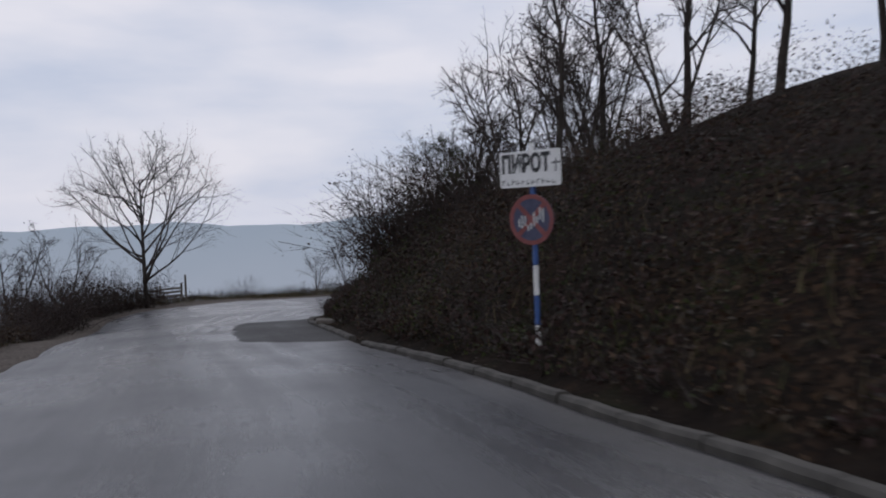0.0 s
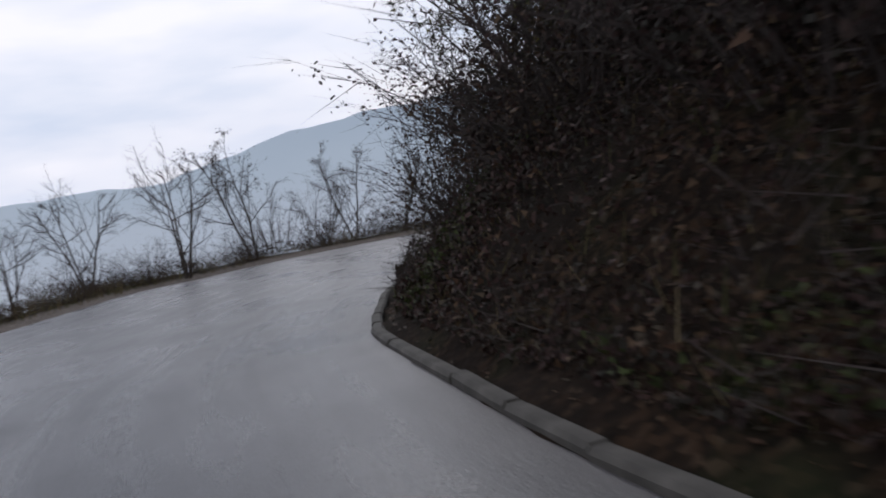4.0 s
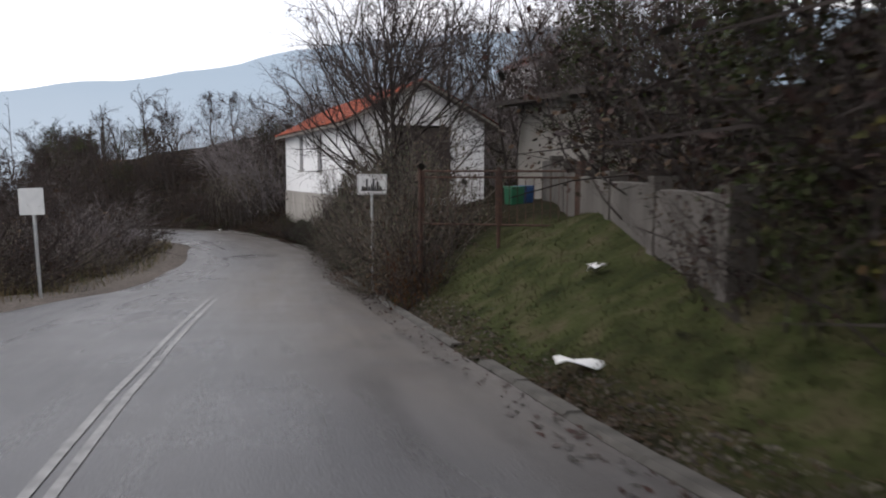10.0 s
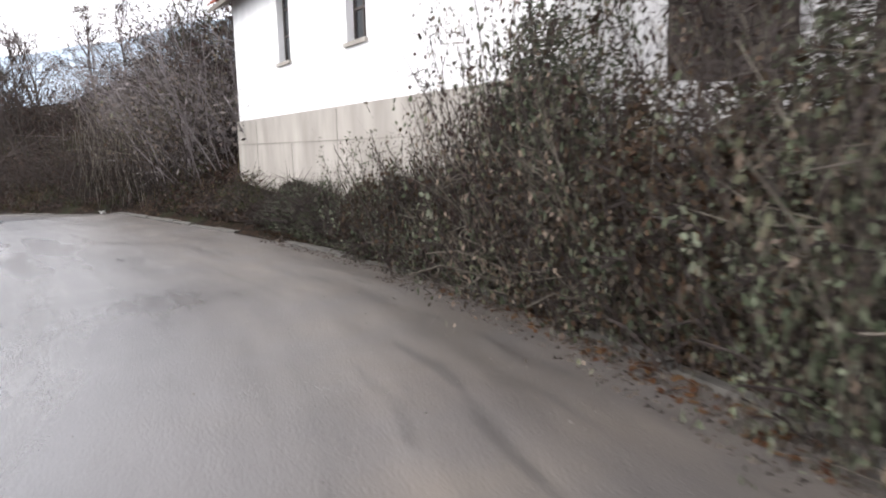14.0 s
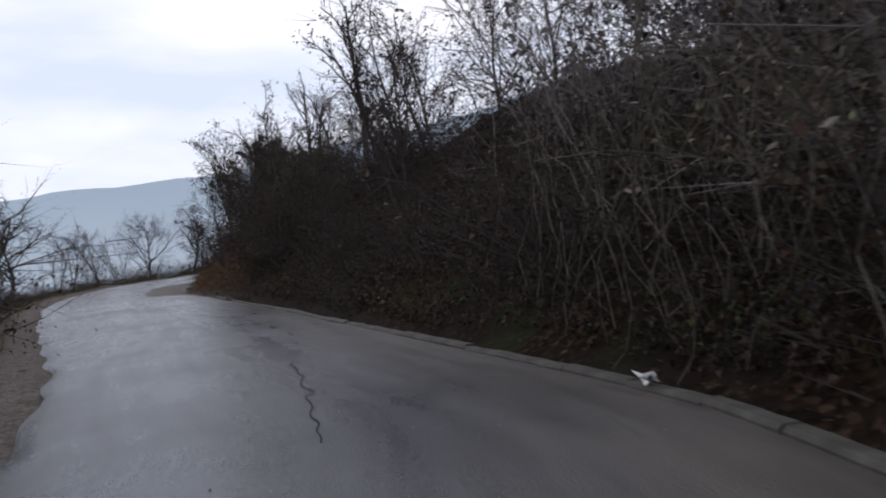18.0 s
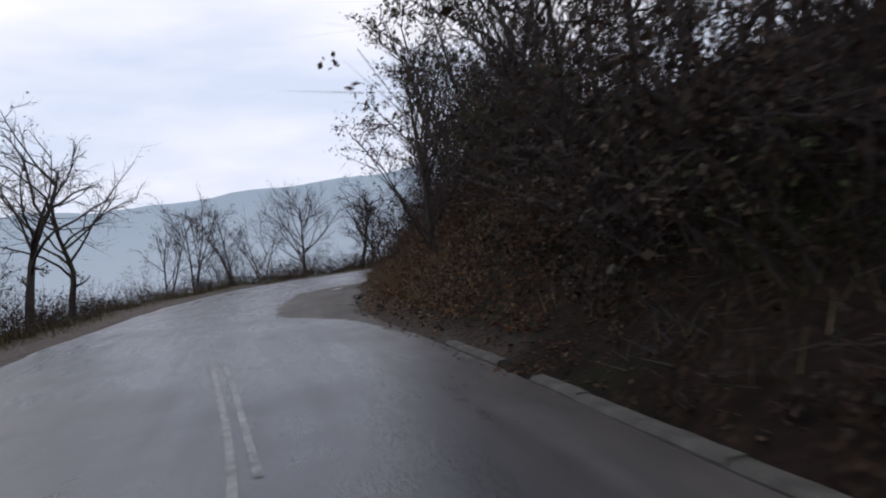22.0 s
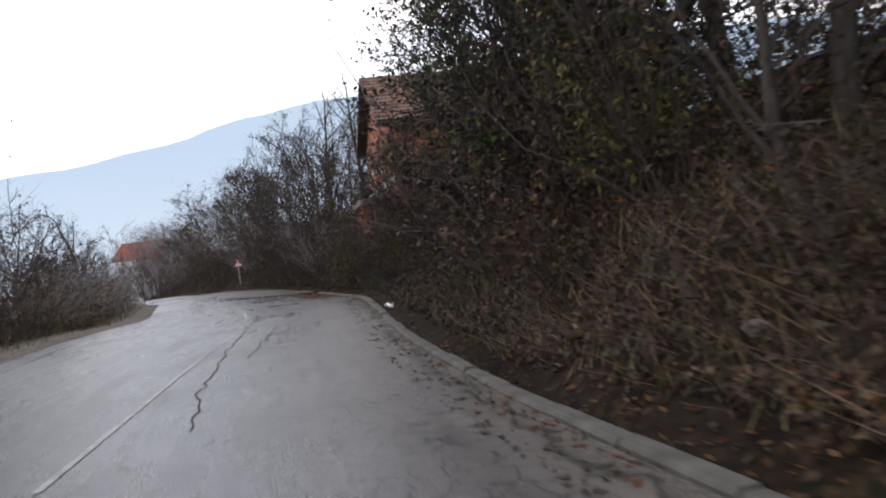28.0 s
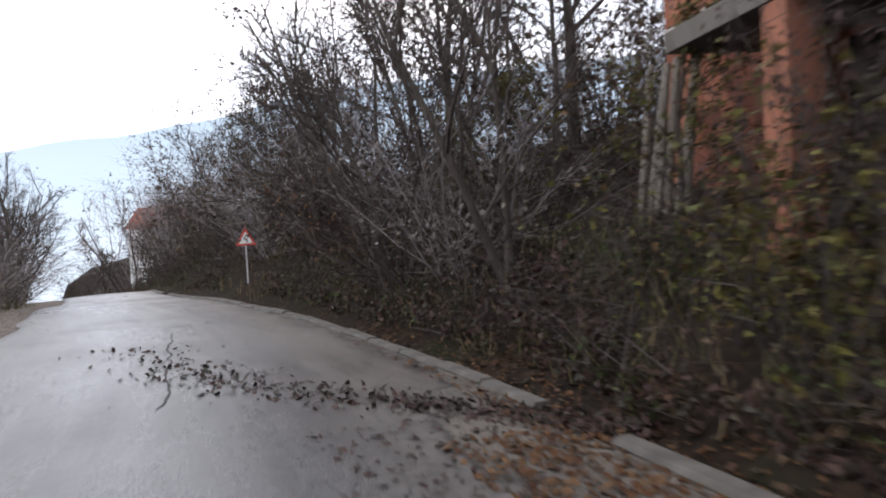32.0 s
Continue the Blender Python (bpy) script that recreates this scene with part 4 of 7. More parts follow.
# uphill side
for kind, x, y, size in (
        ("locust", 3.3, 21.7, 0.95), ("tall", 7.5, 22.6, 0.95), ("locust", 8.2, 18.1, 1.0), ("tall", 9.6, 15.4, 1.0), ("upright", 1.0, 26.6, 0.85), ("dense", -0.3, 25.0, 0.6),
        ("locust", 11.5, 19.4, 1.0), ("upright", 12.2, 13.1, 1.05), ("tall", 5.6, 25.7, 0.9), ("locust", 9.9, 24.0, 0.9), ("spread", 13.5, 17.4, 1.0), ("spread", 12.8, 10.1, .9),
        ("leafy", 1.8, 30.6, 0.8), ("locust", 4.8, 31.1, 0.9), ("dense", 2.6, 35.7, 0.85), ("upright", 5.8, 34.0, 0.95), ("leafy", 5.5, 38.7, .8), ("locust", 8.0, 40.1, 0.85),
        ("tall", 10.0, 37.2, .9), ("yellow", 9.8, 42.6, 0.75), ("gnarled", 11.9, 44.2, 1.35), ("gnarled", 5.2, 39.9, 1.2), ("dense", 12.3, 42.2, 0.85), ("locust", 16.0, 43.3, 0.8), ("yellow", 13.7, 44.3, 0.7), ("leafy", 17.2, 40.9, 1.0),
        ("upright", 20.6, 40.8, 1.0), ("locust", 23.9, 39.7, .9), ("yellow", 16.7, 44.9, .6), ("leafy", 15.4, 44.9, .7), ("dense", 13.4, 43.9, .95), ("yellow", 12.0, 44.4, .7), ("dense", 14.5, 42.6, .9), ("leafy", 168.0, 104.0, .9), ("spread", 176.0, 107.0, 1.0), ("upright", 184.0, 110.0, 1.0), ("leafy", 180.0, 104.0, 1.0), ("dense", 19.5, 43.6, .8), ("dense", 22.5, 42.6, .9), ("leafy", 25.4, 43.2, .8), ("dense", 28.3, 43.0, .8), ("leafy", 12.6, 41.0, 1.0), ("leafy", 34.0, 48.2, .42), ("upright", 36.0, 48.2, .5), ("walnut", 31.9, 48.0, .88), ("walnut", 31.6, 48.15, .8), ("dense", 17.6, 44.9, .7), ("dense", 103.2, 84.4, 1.2), ("dense", 106.8, 84.0, 1.2), ("dense", 105.2, 82.6, 1.3), ("leafy", 108.8, 83.2, 1.2), ("spread", 6.5, 20.5, 1.0), ("locust", 10.5, 17, 1.1), ("spread", 2.2, 24, .9), ("spread", 12, 14, 1.1), ("locust", 14.5, 12, 1.1), ("upright", 4.5, 24, 1.0), ("dense", 105.5, 85.4, .95), ("leafy", 107.4, 85.8, .9), ("dense", 109.6, 85.4, .8), ("dense", 97.5, 84.4, 1.1), ("dense", 101.0, 83.4, 1.3), ("leafy", 104.0, 83.8, 1.3), ("dense", 112.2, 86.0, .5), ("spread", 111.0, 86.3, .6), ("dense", 102.5, 85.1, 1.1), ("leafy", 99.8, 84.8, 1.1), ("upright", 122.0, 89.0, .8), ("spread", 124.5, 90.0, .8), ("upright", 127.3, 90.5, .9), ("spread", 34.5, 47.6, .5), ("upright", 27.4, 41.6, .9), ("dense", 31.5, 40.5, .8), ("leafy", 34.5, 42.0, .8), ("dense", 37.5, 41.0, .9), ("spread", 42.0, 42.5, 1.0), ("leafy", 45.5, 41.0, 1.0), ("upright", 33.0, 44.6, .7), ("dense", 160.0, 113.5, .8), ("spread", 172.0, 118.5, .9), ("upright", 180.0, 121.0, 1.0), ("spread", 186.0, 116.0, 1.0), ("leafy", 176.0, 112.0, .9), ("spread", 195.0, 121.0, 1.0), ("upright", 190.0, 128.0, 1.0), ("spread", 170.0, 124.0, 1.0),
        ("spread", 39.9, 38.3, 1.0), ("upright", 49.5, 37.9, 1.0), ("spread", 56.0, 41.3, 1.1), ("tall", 60.4, 43.7, 1.0), ("spread", 35.5, 39.4, .9), ("upright", 64.3, 37.6, 1.1), ("tall", 51.6, 45.0, .9),
        ("upright", 54.3, 53.6, .8), ("dense", 56.1, 54.4, 0.6), ("upright", 64.0, 62.0, .8), ("dense", 62.2, 56.1, .5),
        ("leafy", 67.3, 65.1, 0.45), ("dense", 70.8, 67.6, 0.5), ("locust", 72.4, 65.9, 1.0), ("upright", 74.4, 69.9, 1.0), ("leafy", 75.4, 71.9, .85),
        ("dense", 77.7, 73.8, .9), ("locust", 80.4, 74.9, .85), ("leafy", 79.5, 76.5, .8), ("upright", 86.9, 79.5, 1.05), ("locust", 88.1, 81.1, 0.85), ("locust", 90.9, 82.6, .75),
        ("upright", 83.9, 76.5, 1.0), ("tall", 82.1, 72.6, .9), ("dense", 94.1, 83.9, .75), ("leafy", 97.2, 85.2, 0.7), ("upright", 95.8, 81.7, .9), ("yellow", 100.7, 85.0, .75),
        ("dense", 103.1, 83.9, .9), ("locust", 99.2, 82.1, .9), ("yellow", 105.8, 85.1, .7), ("leafy", 108.4, 84.0, .9), ("locust", 110.0, 82.4, 1.0), ("spread", 113.7, 85.7, 0.6),
        ("upright", 125.0, 87.7, 0.95), ("tall", 126.9, 86.7, 0.9), ("spread", 128.3, 88.7, 1.0), ("upright", 131.1, 89.0, 1.0), ("tall", 132.7, 88.2, 0.95), ("spread", 135.1, 91.0, .95),
        ("dense", 137.8, 92.7, 0.8), ("upright", 140.6, 92.4, .95), ("leafy", 142.6, 93.8, .9), ("spread", 147.6, 94.7, .9), ("upright", 152.7, 97.7, 1.0), ("dense", 150.7, 96.9, .8),
        ("yellow", 120.9, 87.4, .45), ("yellow", 124.1, 88.7, .5), ("spread", 158.7, 100.6, .9), ("leafy", 163.8, 101.5, .9), ("upright", 121.9, 82.2, 1.1), ("tall", 116.3, 78.3, 1.0)):
    plant(TREES, kind, x, y, size, rt.uniform(0, 360))


def beside(line, at, place, off):
    """A point off a line: off metres to its right."""
    x, y = np.interp(place, at, line[:, 0]), np.interp(place, at, line[:, 1])
    x2, y2 = np.interp(place + 0.1, at, line[:, 0]), np.interp(place + 0.1, at, line[:, 1])
    t = np.array([x2 - x, y2 - y])
    t /= np.linalg.norm(t)
    return x + t[1] * off, y - t[0] * off


def keep_out(x, y):
    """Lawn, gate and houses."""
    if 13.5 < x < 26.2 and 45.0 < y < 48.2:
        return True
    u, w = (x - 48.51) * -0.952 + (y - 52.69) * -0.305, (x - 48.51) * 0.305 + (y - 52.69) * -0.952
    if -0.4 < u < 12 and -0.12 < w < 5.5:
        return True
    if 26 < x < 38 and 42 < y < 47.6:
        return True
    if 129.5 < x < 133.2 and 92.0 < y < 94.6:
        return True
    if 117.5 < x < 124.5 and 86.5 < y < 88.6:
        return True
    if 114.0 < x < 123.6 and 76 < y < 87.0:
        return True
    return False


# trees standing higher on the bank
rh = random.Random(19)
for a, b2, o0, o1, count, kinds in ((9.2, 18.0, 5, 10, 8, ("upright", "locust", "leafy", "spread")), (34.6, 37.5, 5, 10, 5, ("leafy", "upright", "locust", "dense")),
                                    (37.5, 44.0, 5, 11, 8, ("upright", "leafy", "locust"))):
    for i in range(count):
        x, y = beside(R_LINE, R_AT, a + (b2 - a) * (i + rh.random()) / count, rh.uniform(o0, o1))
        if not keep_out(x, y):
            plant(TREES, rh.choice(kinds), x, y, rh.uniform(0.6, 0.95), rh.uniform(0, 360))

# shrubs in bands along the uphill kerb: from, to, offset from, to, number, kinds, size
rs = random.Random(8)
for a, b2, o0, o1, count, kinds, s0, s1, *slim in (
        (2.6, 6.5, 3.2, 6.5, 7, ("brown", "bare", "purple"), 0.4, 0.6),
        (6.0, 9.0, 3.4, 6.5, 6, ("brown", "bare", "purple"), 0.45, 0.7),
        (8.9, 11.5, 2.6, 6.0, 14, ("bare", "purple", "bare", "purple"), 1.1, 1.8),
        (11.0, 14.0, 1.5, 5.5, 14, ("brown", "olive", "purple", "bare"), 0.9, 1.4),
        (14.0, 18.4, 1.5, 6.0, 24, ("brown", "purple", "bare", "olive", "yellow"), 0.9, 1.6),
        (18.2, 19.9, 2.0, 6.0, 9, ("purple", "olive", "brown"), 0.8, 1.3),
        (19.6, 22.4, 3.2, 6.5, 20, ("purple", "olive", "brown", "purple"), 1.2, 1.9),
        (22.2, 23.4, 0.8, 1.6, 8, ("ivy", "brown", "bramble"), 0.7, 0.9, 0.7),
        (23.3, 24.8, 0.7, 1.9, 16, ("ivy", "ivy", "brown", "ivy"), 1.3, 2.2, 0.5),
        (24.4, 26.5, 0.1, 0.45, 26, ("ivy", "ivy", "brown"), 1.5, 2.1, 0.4),
        (26.4, 27.6, 0.15, 0.5, 14, ("ivy", "ivy", "brown"), 0.8, 1.3, 0.5),
        (26.8, 28.4, 0.4, 0.9, 12, ("bramble", "ivy", "olive"), 0.6, 0.9, 0.55),
        (28.0, 29.8, 0.6, 1.1, 7, ("bramble", "olive"), 0.45, 0.65),
        (30.2, 32.4, 1.0, 4.0, 14, ("bare", "bare", "brown", "bramble"), 1.0, 1.5),
        (32.0, 34.8, 1.2, 4.5, 15, ("purple", "brown", "bare", "olive", "bramble"), 0.6, 0.95),
        (34.8, 37.2, 1.2, 4.5, 14, ("purple", "brown", "bare", "olive", "bramble"), 0.8, 1.3),
        (37.0, 40.2, 2.2, 6.0, 12, ("brown", "rust", "bramble", "purple"), 0.5, 0.9),
        (40.0, 43.8, 1.3, 5.0, 18, ("rust", "brown", "purple", "olive", "bare"), 0.7, 1.2),
        (43.6, 47.4, 1.2, 2.6, 24, ("olive", "brown", "purple", "yellow", "bramble"), 0.6, 1.0),
        (47.2, 52.5, 1.2, 4.5, 24, ("brown", "purple", "bare", "olive", "rust"), 0.9, 1.6)):
    for i in range(count):
        pl2, off = a + (b2 - a) * (i + rs.random()) / count, o0 + (o1 - o0) * rs.random() ** 1.2
        x, y = beside(R_LINE, R_AT, pl2, off)
        if keep_out(x, y):
            continue
        plant(SHRUBS, rs.choice(kinds), x, y, rs.uniform(s0, s1) * (0.7 + 0.1 * min(off, 4)), rs.uniform(0, 360), rs.uniform(0.9, 1.25) * (slim[0] if slim else 1))
for kind, x, y, size, wide in (("brown", 24.5, 47.75, 1.15, .6), ("purple", 25.0, 47.6, 1.0, .55), ("brown", 25.6, 48.0, 1.2, .6), ("rust", 24.2, 47.95, 1.0, .5), ("brown", 26.8, 48.0, 1.3, .7), ("purple", 17.0, 44.8, 1.3, .8), ("brown", 16.2, 44.9, 1.2, .8), ("purple", 18.1, 45.6, .9, .6), ("olive", 17.4, 45.4, 1.2, .7), ("brown", 18.9, 45.75, .8, .6), ("purple", 16.6, 45.25, 1.3, .7), ("brown", 26.7, 48.3, .7, .7), ("ivy", 27.3, 48.4, .7, .7), ("thicket", 110.5, 86.9, .75, .8), ("thicket", 112.0, 86.9, .8, .7), ("yellow", 116.2, 87.7, 1.1, .8), ("yellow", 117.4, 87.9, 1.05, .8), ("yellow", 118.6, 88.1, .95, .8), ("olive", 119.8, 88.2, .9, .8), ("thicket", 118.0, 87.3, .9, .7), ("thicket", 119.4, 87.5, .8, .7), ("thicket", 120.5, 87.9, .4, .7), ("thicket", 113.0, 86.5, 1.0, .8), ("thicket", 114.3, 86.75, .95, .8), ("thicket", 115.5, 86.95, .95, .8), ("thicket", 111.8, 86.1, 1.15, .8), ("hazel", 110.6, 86.2, .85, .9), ("hazel", 113.6, 86.4, .75, .9), ("thicket", 101.5, 86.0, 1.2, 1), ("thicket", 103.0, 85.2, 1.4, 1), ("thicket", 104.6, 84.2, 1.6, 1), ("thicket", 106.6, 83.0, 1.7, 1), ("thicket", 38.3, 49.72, 1.2, .42), ("thicket", 37.6, 49.5, 1.3, .42), ("thicket", 36.9, 49.3, 1.2, .42), ("thicket", 116.8, 87.2, .75, .7), ("bramble", 45.7, 52.25, .7, .7), ("bramble", 46.5, 52.6, .8, .7), ("olive", 114.2, 87.2, 1.0, .8), ("yellow", 13.0, 44.9, 1.3, .9), ("purple", 14.2, 44.9, 1.7, .8), ("olive", 12.0, 44.9, 1.3, .9), ("purple", 15.4, 44.8, 1.1, .7), ("purple", 29.5, 48.4, 1.2, .7), ("purple", 30.6, 48.3, 1.3, .7), ("purple", 27.6, 47.7, 1.3, .6), ("brown", 28.4, 47.8, 1.3, .6), ("purple", 29.0, 47.9, 1.4, .6), ("bare", 28.0, 47.9, 1.2, .7)):
    plant(SHRUBS, kind, x, y, size, rs.uniform(0, 360), wide)
# valley side
for a, b2, o0, o1, count, kinds, s0, s1 in (
        (7.0, 9.3, 1.2, 2.4, 13, ("purple", "brown", "purple", "bare"), 0.75, 1.1),
        (3.4, 8.4, 1.6, 5.5, 14, ("bare", "brown", "purple", "bramble"), 0.6, 0.9),
        (11.0, 15.2, 2.4, 5.5, 12, ("bare", "brown", "bramble"), 0.4, 0.7),
        (15.0, 20.5, 2.0, 4.2, 24, ("bare", "brown", "purple", "purple"), 0.7, 1.2),
        (20.0, 25.2, 1.8, 5.0, 22, ("brown", "bare", "purple", "purple"), 0.7, 1.2),
        (26.2, 32.0, 2.0, 5.0, 20, ("purple", "bare", "brown", "bare"), 0.9, 1.5),
        (32.0, 36.5, 2.4, 5.0, 13, ("brown", "bare", "bramble"), 0.4, 0.8),
        (36.5, 41.5, 1.6, 4.5, 20, ("brown", "purple", "bare", "rust"), 0.8, 1.2),
        (41.0, 45.5, 2.2, 6.0, 14, ("bare", "brown", "purple"), 0.8, 1.3)):
    for i in range(count):
        pl2, off = a + (b2 - a) * (i + rs.random()) / count, o0 + (o1 - o0) * rs.random() ** 1.2
        x, y = beside(L_LINE, L_AT, pl2, -off)
        plant(SHRUBS, rs.choice(kinds), x, y, rs.uniform(s0, s1) * 1.1, rs.uniform(0, 360), rs.uniform(0.95, 1.3))
# walls of thicket: line, from, to, offset from, to, number, kinds, size
rw = random.Random(77)
for line, at, side, a, b2, o0, o1, count, kinds, s0, s1 in (
        (R_LINE, R_AT, 1, 9.2, 10.6, 2.2, 4.0, 7, ("thicket", "thicket", "bare"), 1.0, 1.4),
        (R_LINE, R_AT, 1, 12.2, 18.3, 2.2, 3.4, 12, ("thicket", "olive", "thicket", "brown"), 0.9, 1.3),
        (R_LINE, R_AT, 1, 12.6, 19.2, 4.0, 7.5, 13, ("thicket", "hazel", "thicket"), 1.2, 1.7),
        (R_LINE, R_AT, 1, 19.0, 21.4, 4.6, 7.5, 8, ("thicket", "hazel"), 1.4, 2.0),
        (R_LINE, R_AT, 1, 29.9, 31.6, 1.3, 3.0, 8, ("grey", "lit_brown", "grey"), 1.1, 1.5),
        (R_LINE, R_AT, 1, 29.9, 33.5, 3.5, 10.0, 22, ("grey", "thicket", "grey"), 1.3, 1.9),
        (R_LINE, R_AT, 1, 32.0, 34.8, 1.3, 2.2, 10, ("thicket", "purple", "brown", "thicket"), 0.5, 0.75),
        (R_LINE, R_AT, 1, 34.8, 37.0, 1.4, 2.4, 7, ("thicket", "purple", "brown", "thicket"), 0.75, 1.05),
        (R_LINE, R_AT, 1, 32.2, 34.4, 3.0, 6.0, 9, ("thicket", "brown", "purple"), 0.6, 0.8),
        (R_LINE, R_AT, 1, 34.6, 37.3, 3.0, 6.0, 10, ("thicket", "hazel", "thicket"), 0.9, 1.25),
        (R_LINE, R_AT, 1, 36.2, 37.6, 1.6, 2.8, 5, ("hazel", "hazel", "rust"), 0.9, 1.2),
        (R_LINE, R_AT, 1, 37.7, 38.7, 3.4, 6.0, 6, ("thicket", "hazel", "rust"), 0.9, 1.25),
        (R_LINE, R_AT, 1, 39.4, 40.6, 5.0, 8.0, 5, ("thicket", "hazel"), 0.75, 1.0),
        (L_LINE, L_AT, -1, 29.6, 33.2, 2.0, 3.6, 12, ("thicket", "hazel", "purple"), 0.65, 0.95),
        (R_LINE, R_AT, 1, 40.0, 42.0, 6.0, 9.5, 5, ("hazel", "rust", "thicket"), 0.7, 1.0),
        (R_LINE, R_AT, 1, 41.6, 44.0, 2.2, 5.5, 9, ("hazel", "thicket", "rust", "thicket"), 0.9, 1.4),
        (R_LINE, R_AT, 1, 43.6, 45.3, 1.8, 4.2, 11, ("thicket", "yellow", "olive", "thicket"), 0.9, 1.3),
        (R_LINE, R_AT, 1, 47.6, 52.6, 1.4, 3.2, 16, ("grey", "thicket", "brown", "hazel"), 1.0, 1.4),
        (R_LINE, R_AT, 1, 47.6, 53.0, 3.5, 10.0, 20, ("grey", "hazel", "grey"), 1.3, 1.9),
        (L_LINE, L_AT, -1, 6.4, 9.1, 1.3, 2.6, 18, ("thicket", "thicket", "purple"), 0.5, 0.72),
        (L_LINE, L_AT, -1, 11.4, 20.0, 1.7, 3.0, 24, ("brown", "lit_brown", "bare", "purple"), 0.3, 0.5),
        (L_LINE, L_AT, -1, 14.4, 20.5, 2.6, 4.4, 16, ("thicket", "brown", "hazel", "purple"), 0.55, 0.85),
        (L_LINE, L_AT, -1, 20.0, 24.6, 2.2, 4.4, 12, ("lit_brown", "grey", "purple"), 0.6, 0.95),
        (L_LINE, L_AT, -1, 25.0, 30.6, 2.2, 4.2, 16, ("thicket", "hazel", "thicket", "purple"), 0.8, 1.15),
        (L_LINE, L_AT, -1, 33.0, 40.0, 3.0, 5.0, 12, ("brown", "bare", "hazel"), 0.5, 0.75),
        (L_LINE, L_AT, -1, 41.0, 46.4, 1.4, 2.8, 16, ("grey", "lit_brown", "bare", "grey"), 0.7, 1.2),
        (L_LINE, L_AT, -1, 39.0, 45.6, 2.4, 4.6, 18, ("grey", "lit_brown", "hazel", "grey"), 0.8, 1.15)):
    for i in range(count):
        x, y = beside(line, at, a + (b2 - a) * (i + rw.random()) / count, side * rw.uniform(o0, o1))
        if not keep_out(x, y):
            plant(SHRUBS, rw.choice(kinds), x, y, rw.uniform(s0, s1), rw.uniform(0, 360), rw.uniform(0.85, 1.15))
# grey wood on the hillside behind the white house, painted haze in its colour
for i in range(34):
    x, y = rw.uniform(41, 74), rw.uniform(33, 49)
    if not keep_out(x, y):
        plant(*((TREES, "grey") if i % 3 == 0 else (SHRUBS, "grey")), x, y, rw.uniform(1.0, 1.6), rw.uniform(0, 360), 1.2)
# wood where the road drops out of sight, haze painted into its grey
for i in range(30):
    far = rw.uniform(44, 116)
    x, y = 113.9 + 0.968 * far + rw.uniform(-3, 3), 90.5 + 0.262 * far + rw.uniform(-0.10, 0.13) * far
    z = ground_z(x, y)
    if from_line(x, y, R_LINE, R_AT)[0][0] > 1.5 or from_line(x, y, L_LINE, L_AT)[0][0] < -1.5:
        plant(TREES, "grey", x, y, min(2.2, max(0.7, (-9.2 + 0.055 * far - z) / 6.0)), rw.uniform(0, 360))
# brown bramble heaps round the sign and along the plinth
for x, y, size, wide in ((27.0, 48.72, .32, .7), (27.7, 48.75, .35, .7), (26.3, 47.9, 1.0, .6), (26.9, 47.6, 1.15, .65), (27.6, 47.9, 1.05, .6), (28.6, 48.1, 1.1, .65), (29.6, 48.2, 1.15, .65), (30.8, 48.5, 1.2, .6), (32.0, 48.6, 1.3, .6), (33.2, 48.9, 1.35, .55), (25.6, 47.8, .9, .55), (34.2, 48.9, 1.3, .5), (36.3, 49.15, 1.25, .5), (37.0, 49.3, 1.35, .45), (37.4, 49.4, 1.4, .45), (38.1, 49.55, 1.4, .4), (38.9, 49.85, .95, .4), (28.0, 47.2, 1.4, .6), (29.8, 47.4, 1.5, .6), (31.4, 47.8, 1.5, .6)):
    plant(SHRUBS, "lit_brown", x, y, size, rw.uniform(0, 360), wide)
for store in (TREES, SHRUBS):
    for kind, ob in store.items():
        if (id(store), kind) not in used:
            for o in (*ob.children_recursive, ob):
                bpy.data.objects.remove(o)


